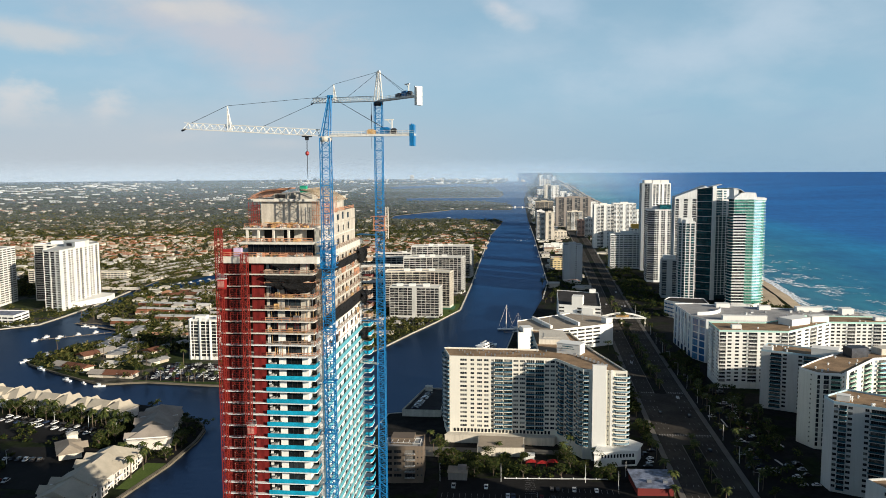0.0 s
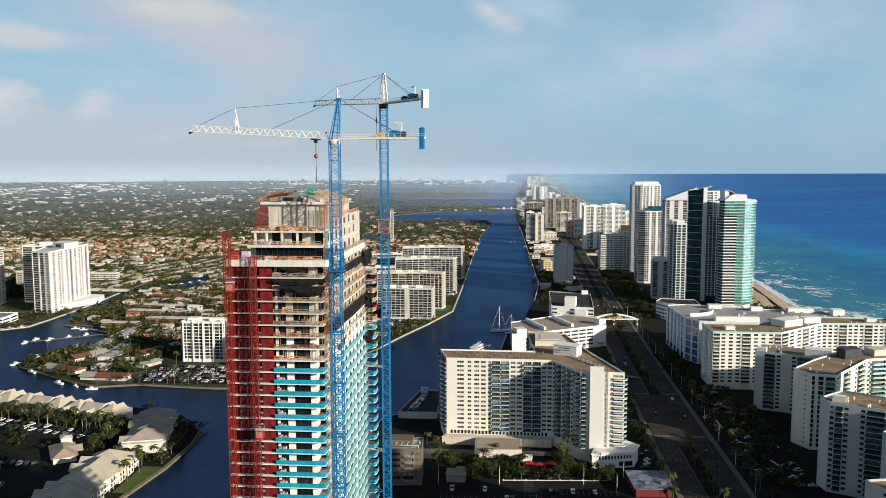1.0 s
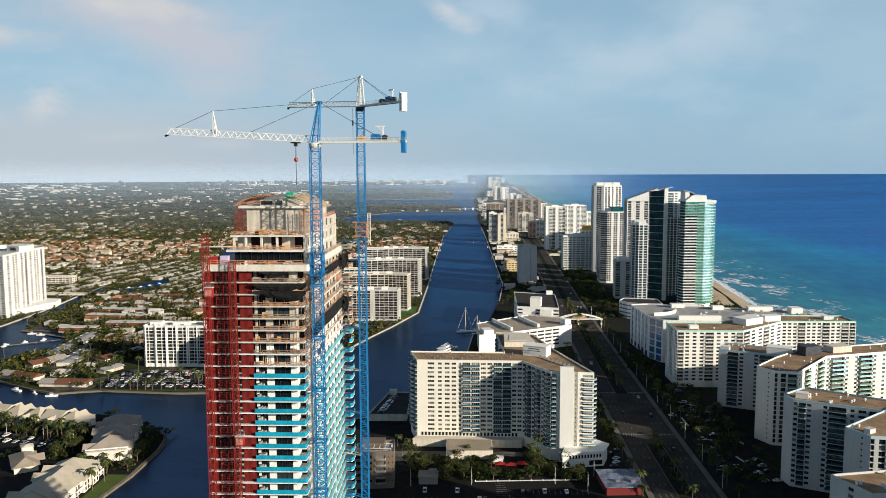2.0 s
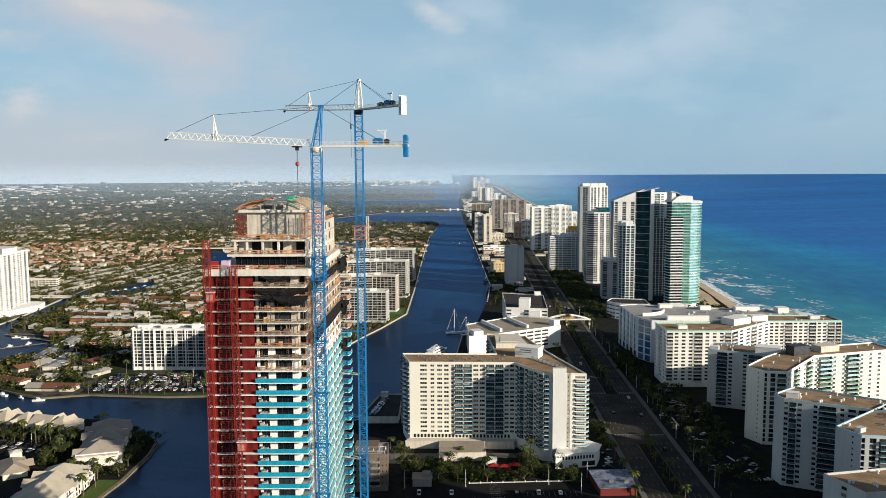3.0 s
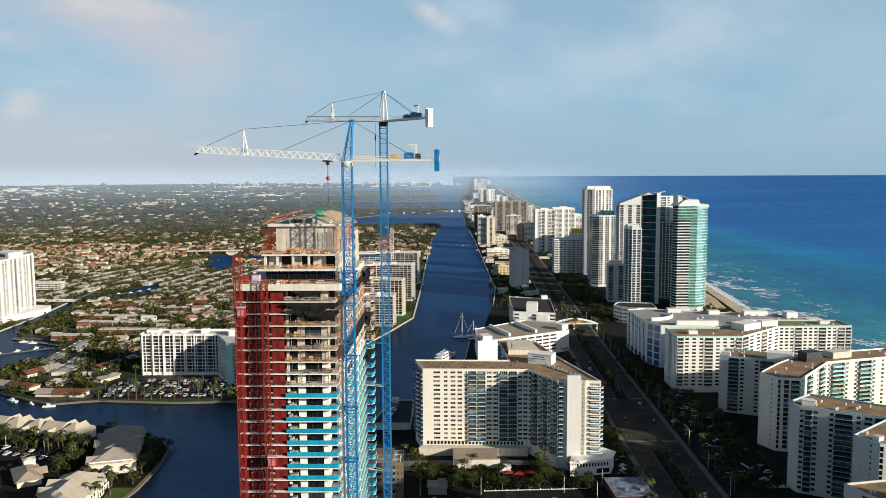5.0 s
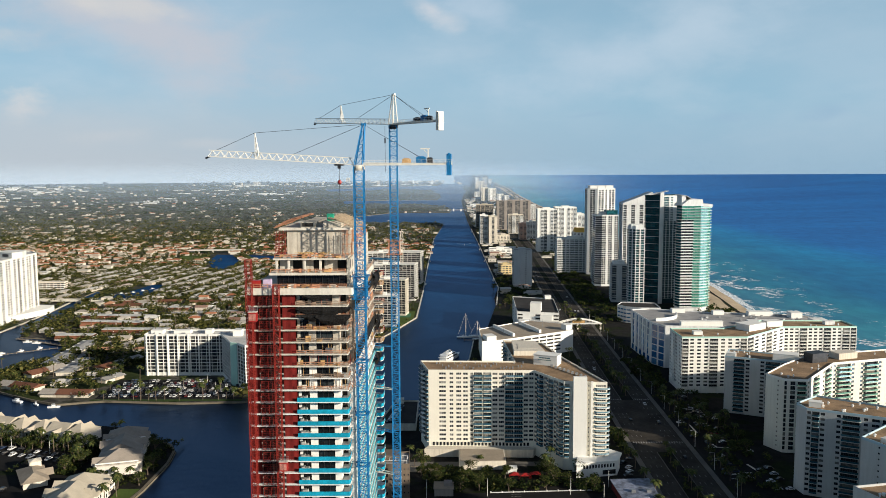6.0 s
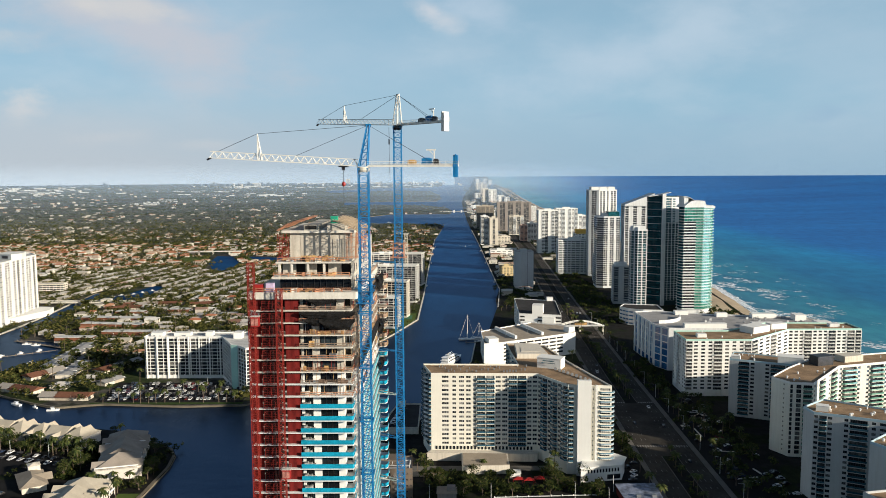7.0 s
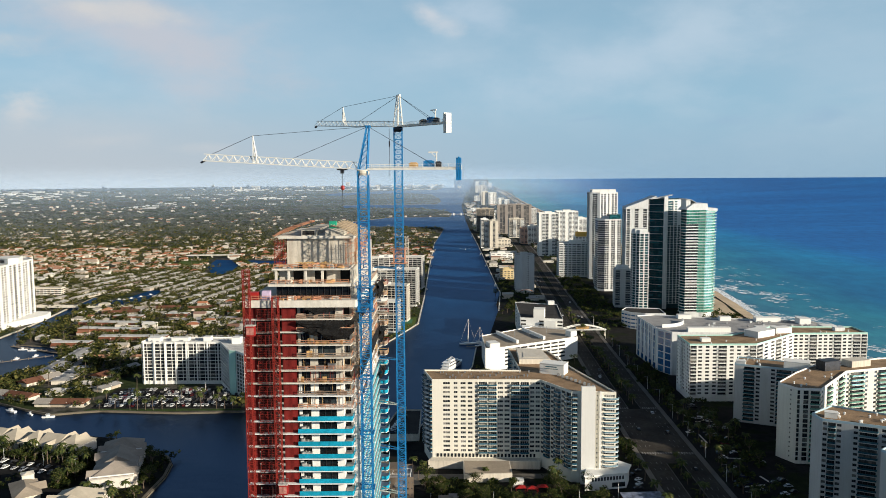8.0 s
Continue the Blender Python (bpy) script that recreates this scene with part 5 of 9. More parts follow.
# shop with metal roof beside the road
shop = thing("roadside_shop", (72, 395, 1.2), "low red shop with a stained blue-grey metal roof", "shop")
s = Shape()
s.prism([(60.6, 385.6), (78.4, 386.6), (78.4, 408), (59, 407)], 1.0, 5.6)
part("shop_wall", s, surf("shop red", (0.17, 0.025, 0.022), 0.8), shop)
s = Shape()
s.solid([(59.8, 384.6, 5.6), (79.4, 385.6, 5.6), (79.4, 408.8, 6.2), (58.2, 407.8, 6.2)], [(59.8, 384.6, 5.9), (79.4, 385.6, 5.9), (79.4, 408.8, 6.5), (58.2, 407.8, 6.5)])
part("roof", s, METALROOF, shop)
for x in (66, 74):
    s = Shape()
    s.box(x, x + 2.2, 391, 393, 6.0, 7.4)
    part("air_conditioner", s, GALV, shop)

# ---- marina building across the water ----
MP = [(-284.5, 645.5), (-219, 644.8), (-211, 629.5), (-203, 614), (-197, 611.5), (-188, 601), (-176, 612), (-190, 640), (-202, 664), (-284, 664)]
mar, mz = condo("waterfront_apartments", "white gridded waterfront apartment building over a car park", MP, 1.2, 11, 2.85, ["G(3)G(3)s(0.4)G(4)G(3)s(0.4)G(3)G(3)G(3)G(3)s(0.4)G(3)G(3)G(3)G(3)G(3)G(3)", "GGGG", "GGGG", "s", "GGG", "GGGG", "WWWWWW", "WWWWW", "WWWWWWWW", "s(1)W(1)s(1)"], WHITE, PALEROOF, base=2.6, par=1.3, framemat=RAILDARK, back=(6, 7, 8))
s = Shape()
s.prism([(-202.8, 613.9), (-197.2, 611.6), (-197.5, 611.0), (-203.1, 613.3)], 1.2, mz + 1.0)
part("gable_panel", s, MINT, mar)
for x, y, w, d, h in ((-276, 655, 10, 7, 3), (-255, 656, 14, 6, 2.6), (-232, 655, 6, 6, 3.5), (-205, 645, 7, 7, 5)):
    rooftop_unit(mar, x, y, mz, w, d, h, WHITE)
rnd = random.Random(8)
for k in range(26):
    x, y = rnd.uniform(-280, -212), rnd.uniform(648, 661)
    s = Shape()
    s.box(x, x + rnd.uniform(0.8, 2), y, y + 0.9, mz, mz + rnd.uniform(0.6, 1.4))
    part("air_conditioner", s, GALV, mar)
for k in range(15):
    s = Shape()
    x = -283 + k * 4.4
    s.box(x, x + 0.8, 644.3 if k % 2 == 0 else 645.0, 645.6, 1.0, mz + 0.9 if k % 2 == 0 else 4.4)
    part("pillar", s, WHITE, mar)

# white ranges along the west bank
OLDWHITE = surf("weathered white paint", (0.60, 0.59, 0.555), 0.86, vary=0.12, streak=0.12)
for nm, poly, fl, wl_ in (
        ("canal_apartments", [(-142, 853), (-86, 850), (-84, 868), (-141, 872)], 11, OLDWHITE),
        ("canal_apartments", [(-158, 916), (-108, 922), (-80, 915), (-77, 932), (-106, 940), (-158, 936)], 14, CREAM),
        ("canal_apartments", [(-150, 1015), (-105, 1026), (-74, 1022), (-70, 1042), (-104, 1046), (-152, 1036)], 16, OLDWHITE),
        ("canal_apartments", [(-160, 1165), (-112, 1180), (-72, 1178), (-68, 1200), (-112, 1204), (-162, 1190)], 16, OLDWHITE)):
    n = len(poly)
    root, z = condo(nm, "white gridded canal-side apartment building with flat roof", poly, 1.2, fl, 2.85, ["GGGGGsGGGGG" if n == 4 else "GGGGGG" for k in range(n)], wl_, PALEROOF, base=2.2, single=False, group="canal apartments", par=1.2, framemat=RAILDARK)
    cx, cy = sum(p[0] for p in poly) / n, sum(p[1] for p in poly) / n
    for dx in (-18, -4, 12):
        rooftop_unit(root, cx + dx, cy, z, 7, 5, 3, WHITE)
for k, (x, y, w, d, t) in enumerate(((-190, 1120, 90, 18, 10), (-215, 1235, 110, 18, 8), (-190, 1300, 90, 16, 6), (-170, 960, 50, 16, 0))):
    root, z = condo("canal_apartments", "mid-rise white canal-side apartment block", rect(x, y, w, d, t), 1.2, 8, 2.85, ["GGGGGGGGGGGGG", "ww", "wwwwwww", "ww"], OLDWHITE, PALEROOF, base=1.5, single=False, group="canal apartments", par=1.2, framemat=RAILDARK)
    rooftop_unit(root, x, y, z, 8, 6, 3, WHITE)

# ---- towers on the mainland by the inlet ----
TOWERWHITE = surf("tower white paint", (0.76, 0.75, 0.70), 0.86, vary=0.08, streak=0.08)
LP = [(-612, 934), (-578, 934), (-557, 867), (-531, 858.4), (-540.4, 962), (-560, 985), (-606, 985)]
lt, lz = condo("white_tower", "white apartment tower with regular small dark windows", LP, 1.2, 25, 2.75, ["L(3)s(0.6)L(3)s(0.8)", "s", "L(3.2)s(0.3)L(2.4)s(0.5)h(2.2)", "s(1.6)h(2)s(1.2)h(1.5)h(1.5)s(1.4)h(1.8)s(0.7)L(1.8)s(0.9)h(1.8)s(0.9)h(1.5)h(1.5)s(1.2)L(1.8)s(0.8)", "w(2)w(2)w(2)", "www", "LwLwL"], TOWERWHITE, PALEROOF, base=2.0, rail="solid", railmat=TOWERWHITE, proj=1.1, par=1.4, single=False)
s = Shape()
s.prism([(-561, 917), (-539, 905), (-534, 918), (-541, 940), (-563, 940)], lz, lz + 6.6)
s.prism([(-561.6, 916.6), (-538.8, 904.4), (-533.4, 918), (-540.6, 940.6), (-563.6, 940.6)], lz + 6.6, lz + 7.1)
part("plant_room", s, TOWERWHITE, lt)
rooftop_unit(lt, -592, 955, lz, 14, 10, 4, TOWERWHITE, 0.3)
s = Shape()
s.prism([(-555, 913.3), (-545, 907.9), (-544.8, 908.3), (-554.8, 913.7)], lz + 1.6, lz + 5.0)
part("louvre", s, DARKSTEEL, lt)
s = Shape()
s.prism([(-533, 880), (-516, 938), (-522, 962), (-541, 966)], 1.0, 7.6)
part("podium", s, WHITE, lt)
lt2, z = condo("white_tower", "white apartment tower with regular small dark windows", [(-690, 900), (-652, 872), (-628, 880), (-634, 930), (-686, 935)], 1.2, 24, 2.8, ["LvvLvv", "LvvL", "vvvvv", "wwww", "wwww"], TOWERWHITE, ROOFGREY, base=2, rail="solid", railmat=TOWERWHITE, single=False)
club, z = condo("club_house", "low white waterside club house", [(-590, 795), (-545, 790), (-548, 822), (-592, 824)], 1.2, 2, 3.6, ["WWWWWW", "WW", "WWW", "WW"], WHITE, METALROOF, single=False, category="club house")
for x, y, w, d, fl, mt in ((-640, 1040, 60, 16, 6, BEIGE), (-690, 1100, 70, 16, 6, CREAM), (-610, 1130, 40, 14, 4, CREAM)):
    condo("mid_rise_flats", "beige mid-rise flats behind the towers", rect(x, y, w, d, 4), 1.2, fl, 2.9, ["WbWbWbWb", "ww", "WWWWWW", "ww"], mt, ROOFGREY, single=False)

# ---- beach towers ----
# green glass tower with bowed white balcony bands
TP = [(246, 945), (249.5, 934.5), (272, 935), (281, 938.5), (287, 947), (287, 986), (259, 986)]
gt, gz8 = condo("green_glass_tower", "green glass residential tower with white balcony bands", TP, 1.2, 36, 3.4, ["ggg", "ggggggg", "ggg", "ggg", "gggg", "ggg", "gggg"], WHITE2, ROOFGREY, base=6.0, glass=GLASSGREEN, single=False, par=0.8, category="residential tower")
ring = inset(TP, -1.7)
mix2 = lambda a, b, t: (a[0] + (b[0] - a[0]) * t, a[1] + (b[1] - a[1]) * t)
turn_ = mix2(ring[1], ring[2], 0.62)
bd = Shape()
bd.prism([ring[0], ring[1], ring[2], ring[3], ring[4], (288.7, 962), (251.0, 962)], -0.25, 0.1)
bm_ = bd.mesh("balcony_band", [WHITE2])
rl = Shape()
rl.beam((*ring[1], 0.6), (*turn_, 0.6), 0.12, 1.0)
rm_ = rl.mesh("rail", [WHITE2])
gr = Shape()
for a, b in ((turn_, ring[2]), (ring[2], ring[3]), (ring[3], ring[4])):
    gr.beam((*a, 0.62), (*b, 0.62), 0.06, 1.1)
gm_ = gr.mesh("glass_rail", [GLASSPALE])
# darker glass laid over the west faces, in place of their shade
dg = Shape()
mid = mix2(TP[1], TP[2], 0.62)
for a, b, w in (((251.5, 962), TP[0], 2.7), (TP[0], TP[1], 2.7)):
    dg.beam((a[0] - 0.12, a[1] - 0.12, 1.75), (b[0] - 0.12, b[1] - 0.12, 1.75), 0.1, w)
dm_ = dg.mesh("dark_pane", [GLASSDARK])
dw_ = Shape()
for k in range(5):
    a, b = mix2(TP[1], mid, k / 5 + 0.004), mix2(TP[1], mid, k / 5 + 0.19)
    dw_.beam((a[0], a[1] - 0.14, 1.75), (b[0], b[1] - 0.14, 1.75), 0.1, 2.7)
wm_ = dw_.mesh("dark_window", [GLASS])
for k in range(36):
    z = Matrix.Translation((0, 0, 7.2 + k * 3.4))
    part("balcony_band", bm_, None, gt, m=z)
    part("dark_pane", dm_, None, gt, m=z)
    part("glass_rail", gm_, None, gt, m=z)
    if k < 31:
        part("rail", rm_, None, gt, m=z)
        part("dark_window", wm_, None, gt, m=z)
s = Shape()
prof = [(249.0, -2.0), (286.0, -2.0), (286.0, 0.6), (275.0, 1.2), (274.0, 6.6), (258.0, 6.6), (250.0, 0.4)]
s.solid([(x, 936.0, gz8 + h) for x, h in prof], [(x, 968.0, gz8 + h) for x, h in prof])
part("crown", s, WHITE2, gt)
s = Shape()
for k in range(9):
    a, b = k / 9, (k + 1) / 9
    f = lambda t: (248.5 + 15.0 * t, gz8 + 12.2 - 6.4 * t ** 2.4)
    (xa, za), (xb, zb) = f(a), f(b)
    s.solid([(xa, 938, za - 0.7), (xb, 938, zb - 0.7), (xb, 962, zb - 0.7), (xa, 962, za - 0.7)], [(xa, 938, za), (xb, 938, zb), (xb, 962, zb), (xa, 962, za)])
part("curved_fin", s, GREYWALL, gt, "grey curved roof fin")
s = Shape()
s.box(250, 255, 939, 960, gz8, gz8 + 11.0)
part("fin_support", s, WHITE2, gt)

# dark-glass and white slab tower beside it, with swept roof
sl, z7 = condo("twin_hotel_tower", "white hotel tower with dark blue glass flank", [(224.1, 1005.3), (239.6, 995.9), (262.3, 1000.6), (263.4, 1016), (225.4, 1017)], 1.2, 43, 3.07, ["ggg", "s", "ww", "wwww", "gggg"], SLATE, ROOFGREY, base=6.0, glass=GLASSDARK, slabmat=WHITE2, single=False, category="hotel", group="hotel towers")
s = Shape()
s.beam((223.9, 1005.0, 0), (239.2, 995.7, 0), 0.5, 0.4)
s.beam((223.9, 1005.0, 0), (225.1, 1017, 0), 0.5, 0.4)
ledge = s.mesh("ledge", [WHITE2])
for k in range(14):
    part("ledge", ledge, None, sl, m=Matrix.Translation((0, 0, 13.4 + k * 9.2)))
s = Shape()
s.box(239.2, 243.8, 993.4, 1017.4, 1.2, z7 + 3.5)
part("core_wall", s, WHITE2, sl)
acc_ = {"wall": Shape(), "glazing": Shape(), "balconies": Shape()}
facade(sl, (243.8, 996.4), (262.5, 999.9), 7.2, 33, 3.07, "L(2.2)s(0.3)L(2.2)s(0.3)L(2.2)s(0.3)L(2.2)s(0.3)", WHITE2, GLASSRAIL, framemat=RAILW, single=False, acc=acc_)
facade(sl, (243.8, 994.6), (263.8, 998.4), 107.2, 10, 3.1, "L(4)s(0.6)W(2)s(3.6)", WHITE2, GLASS, single=False, acc=acc_)
part("wall", acc_["wall"], WHITE2, sl, "white slotted upper wing")
part("glazing", acc_["glazing"], [isle(GLASSBLUE), RAILW], sl)["kind"] = "stuff"
for k in range(1, 11):
    s = Shape()
    s.beam((243.8, 995.8, 7.2 + k * 9.21), (262.5, 999.3, 7.2 + k * 9.21), 0.9, 0.45)
    part("ledge", s, WHITE2, sl)
for za, zb in ((106.9, 107.2), (138.2, 139.4)):
    s = Shape()
    s.prism([(243.8, 994.6), (263.8, 998.4), (263.8, 1016), (243.8, 1016)], za, zb)
    part("wing_slab", s, WHITE2, sl)
s = Shape()
for k in range(8):
    a, b = k / 8, (k + 1) / 8
    za, zb = z7 + 1 + 5 * a ** 1.6, z7 + 1 + 5 * b ** 1.6
    s.solid([(223 + 28 * a, 998, za - 0.6), (223 + 28 * b, 998, zb - 0.6), (223 + 28 * b, 1014, zb - 0.6), (223 + 28 * a, 1014, za - 0.6)], [(223 + 28 * a, 998, za), (223 + 28 * b, 998, zb), (223 + 28 * b, 1014, zb), (223 + 28 * a, 1014, za)])
part("swept_roof", s, WHITE2, sl)
s2, z5 = condo("twin_hotel_tower", "white balconied hotel tower with a slanted roof", [(207, 1062), (246, 1060), (248, 1092), (209, 1094)], 1.2, 38, 3.1, ["LsLsLsL", "ww", "wwww", "LLLL"], WHITE2, ROOFGREY, base=6, single=False, glass=GLASSSEA, railmat=GLASSDARK, category="hotel", group="hotel towers")
s = Shape()
s.solid([(207, 1060.8, z5), (246.5, 1058.8, z5), (248, 1092, z5), (209, 1094, z5)], [(207, 1060.8, z5 + 2), (246.5, 1058.8, z5 + 17), (248, 1092, z5 + 17), (209, 1094, z5 + 2)])
part("slanted_crown", s, WHITE2, s2)
for nm, lab, poly, fl, fh, sp, wm, gl in (
        ("slim_tower", "slim white tower with dark west glass", [(191.7, 957), (198.4, 949.7), (209.8, 949.2), (210.6, 968), (192.6, 970)], 31, 3.1, ["L(2)s(0.3)L(2)", "s(0.4)L(3)s(0.7)L(3)s(0.5)", "ww", "www", "gggg"], WHITE2, GLASSDARK),
        ("residential_tower", "tall white residential tower with banded balconies", [(197.5, 1282), (213, 1275), (242.5, 1280), (243.5, 1310), (198.5, 1312)], 44, 3.1, ["sLLs", "s(0.3)L(1)s(0.2)L(1)s(0.6)L(0.7)s(0.8)L(1)s(0.2)L(1)s(0.3)", "ww", "wwww", "LLLL"], WHITE, GLASSSEA),
        ("residential_tower", "white residential tower with blue glass penthouse", [(187, 1152), (196, 1147), (220, 1148), (221, 1180), (188, 1182)], 32, 3.15, ["g", "LLsLLsLL", "ww", "wwww", "gggg"], WHITE2, GLASSSEA),
        ("low_tower", "pale grey tower with ribbed balconies", [(182, 1008), (201, 1004), (203, 1024), (184, 1028)], 15, 3.0, ["LsL", "ww", "www", "LbLb"], GREYWALL, GLASSSEA)):
    root, z = condo(nm, lab, poly, 1.2, fl, fh, sp, wm, ROOFGREY, base=3.0, glass=gl, single=False, railmat=WHITE2, category="residential tower", group="beach towers", par=1.4)
    cx, cy = sum(p[0] for p in poly) / len(poly), sum(p[1] for p in poly) / len(poly)
    rooftop_unit(root, cx, cy, z, 14, 12, 5, WHITE2)
    if nm == "residential_tower" and fl == 32:
        s = Shape()
        s.box(203, 219, 1150, 1172, z, z + 8)
        part("penthouse", s, GLASSDARK, root)
    if nm == "slim_tower":
        s = Shape()
        s.prism([(191.9, 957), (198.4, 949.9), (203.6, 949.7), (203.6, 966), (192.6, 966)], z, z + 4)
        part("crown", s, WHITE2, root)
    if fl == 44:
        for x in (202, 215, 228):
            s = Shape()
            s.box(x, x + 12, 1284, 1306, z, z + 6)
            part("crown", s, WHITE, root)
# tower west of the road, its shade put into grey paint, and the farther row of towers
t1, z = condo("grey_tower", "plain grey tower with one row of small windows", [(67.5, 1154), (76, 1150), (94.5, 1154), (94, 1184), (68, 1184)], 1.2, 18, 2.8, ["s(2)", "s(3)p(2)s(3)", "ww", "www", "wbwb"], GREYWALL, ROOFGREY, base=2, single=False)
rooftop_unit(t1, 80, 1162, z, 10, 8, 4, GREYWALL)
for nm, lab, x0, x1, y, top, d, sp, wm, ft in (
        ("far_tower", "pale two-tone slab tower by the canal", 44, 62, 1838, 68, 40, "Wb", WHITE, 2.9),
        ("far_tower", "pale two-tone slab tower by the canal", 64, 84, 1830, 66, 40, "sWs", CREAM, 2.9),
        ("far_tower", "taupe tower behind the canal slabs", 52, 104, 2358, 70, 30, "WWWW", BEIGE, 3.0),
        ("far_tower", "wide dark brown slab with vertical fins", 108, 207, 2266, 84, 26, "sWWsWWsWWsWWs", TAUPE, 3.0),
        ("far_tower", "beige slab tower with stacked balconies", 132, 173, 2130, 52, 24, "WbWb", CREAM, 3.0),
        ("far_tower", "narrow salmon pink and white tower", 146, 163, 1938, 40, 30, "ww", PINK, 3.0),
        ("far_tower", "white tower with stacked balconies", 163, 184, 1925, 45, 30, "bwb", WHITE, 3.0),
        ("far_tower", "white and beige balconied tower", 157, 198, 1645, 92, 32, "sbWsbW", WHITE, 3.0),
        ("far_tower", "white balconied slab tower", 221, 273, 1850, 84, 32, "bwbsbwb", WHITE, 3.0),
        ("far_tower", "curved white apartment block", 152, 210, 1306, 57, 28, "bbwbbwbb", WHITE, 3.0),
        ("far_tower", "grey slab tower beside the curved block", 196, 226, 1210, 42, 26, "Wsb", GREYWALL, 3.0),
        ("far_tower", "block with an ochre rooftop box", 226, 254, 1600, 46, 26, "wwww", WHITE, 3.0),
        ("far_tower", "low beige block beside the road", 87, 117, 1888, 17, 20, "wwww", CREAM, 3.2),
        ("far_tower", "low white block beside the canal", 53, 98, 1583, 14, 30, "wwww", WHITE, 3.2),
        ("far_tower", "yellow low-rise motel by the canal", 53, 75, 1284, 17, 20, "wwww", surf("motel yellow", (0.70, 0.55, 0.30), 0.85), 3.2),
        ("far_tower", "pale tower far along the beach", 55, 84, 2708, 22, 26, "wwww", WHITE, 3.2),
        ("far_tower", "white tower far along the beach", 285, 320, 1990, 62, 26, "bwb", WHITE, 3.0),
        ("far_tower", "blue and white slim tower", 262, 276, 1560, 64, 24, "gb", WHITE2, 3.0)):
    fl = int((top - 3) / ft)
    g = up((x0 + x1) / 2, y)
    poly = [(x0, y), (x1, y + (x1 - x0) * 0.02), (x1, y + d), (x0, y + d)]
    root, z = condo(nm, lab, poly, 1.2 + g, fl, ft, [sp.replace("W", "L"), "ww", "wwww", "Lbw"], wm, ROOFGREY, base=2, single=False, glass=GLASSSEA, group="far towers", railmat=WHITE2, slabmat=WHITE2 if wm is not TAUPE else TAUPE, par=1.4)
    rooftop_unit(root, (x0 + x1) / 2, y + d / 2, z, (x1 - x0) * 0.35, d * 0.4, 4, wm)
    if "ochre" in lab:
        s = Shape()
        s.box(x0 + 2, x1 - 2, y, y + 14, z, z + 9)
        part("rooftop_box", s, YELLOW, root)
rnd = random.Random(21)
for k, (x, y, w, h) in enumerate(((118, 3610, 30, 64), (150, 3600, 36, 60), (182, 3446, 28, 46), (210, 3440, 24, 40), (92, 3800, 28, 26), (124, 3990, 30, 58), (160, 3900, 24, 30), (110, 4200, 24, 34), (150, 4250, 26, 30), (118, 4420, 20, 34), (160, 4480, 26, 30), (190, 4450, 22, 26), (240, 3300, 26, 30), (60, 3300, 40, 14), (75, 3100, 34, 18), (210, 3150, 24, 44), (250, 2900, 30, 40), (235, 2700, 34, 52), (110, 2900, 30, 24), (190, 2560, 34, 40), (270, 2420, 28, 46), (300, 2250, 30, 58), (60, 2050, 30, 16), (95, 2560, 26, 30))):
    g = up(x + w / 2, y)
    fl = max(3, int(h / 3.4))
    root, z = condo("far_tower", "hazy pale tower far along the beach", [(x, y), (x + w, y), (x + w, y + 22), (x, y + 22)], 1.2 + g, fl, 3.4, ["WsWW", "ww", "ww", "ww"], rnd.choice([WHITE, CREAM, WHITE2, WHITE]), ROOFGREY, single=False, group="far towers", par=1.5)
# far skyline beyond the mangroves
for k in range(70):
    a = rnd.gauss(-12, 5) if k < 40 else rnd.uniform(-6, 0.4)
    r = rnd.uniform(4400, 4540)
    x, y = r * math.sin(radians(a)), r * math.cos(radians(a))
    h = max(5, rnd.gauss(15, 8)) * (1.5 if k % 9 == 0 and k < 40 else 0.8)
    w = rnd.uniform(8, 22)
    g = up(x, y)
    s = Shape()
    s.box(x, x + w, y, y + 12, g - 1, g + h)
    s.box(x + w * 0.2, x + w * 0.7, y + 3, y + 9, g + h, g + h + 2.2)
    for q in range(int(h / 3.6)):
        s.box(x + 0.8, x + w - 0.8, y - 0.15, y, g + 1.0 + q * 3.6, g + 2.4 + q * 3.6, 1)
    lone("skyline_block", s, [rnd.choice([GREYWALL, WHITE2, CREAM]), GLASS], "hazy pale block on the far skyline", "building", "far skyline")

# ---- tower under construction ----
TEALFILM = surf("translucent teal film", (0.16, 0.58, 0.68), 0.35, vary=0.2, big=0.3, fine=1.5)
TEALFILM.node_tree.nodes["Principled BSDF"].inputs["Alpha"].default_value = 0.62
OLDTIMBER = surf("weathered form timber", (0.50, 0.39, 0.27), 0.88, vary=0.35, big=0.8, fine=3.0)
CLAYNET = surf("faded edge boards", (0.42, 0.29, 0.21), 0.85, vary=0.4, big=0.8, rnd=0.3)
tower = thing("tower_under_construction", (-67, 233, 1.2), "unfinished concrete apartment tower with teal rails and red netting", "construction site")
Z0, FH = 0.41, 3.24  # first slab, storey height
NF = 43
X0, XC, X1, YF, YB = -81.0, -68.0, -54.2, 204.0, 263.0  # west edge, white bay, east wall, front edge, back edge
TEAL_TOP, WHITE_TOP = 34, 36
XF, YN = -54.2, 209.6  # notched south-east corner


def corner_ring(x0, x1, y0, y1, r=0.5, n=4):
    """A slab outline with the south-east corner eased."""
    c = [(x1 - r + r * math.sin(radians(90 * k / n)), y0 + r - r * math.cos(radians(90 * k / n))) for k in range(n + 1)]
    return [(x0, y0)] + c + [(x1, y1), (x0, y1)]


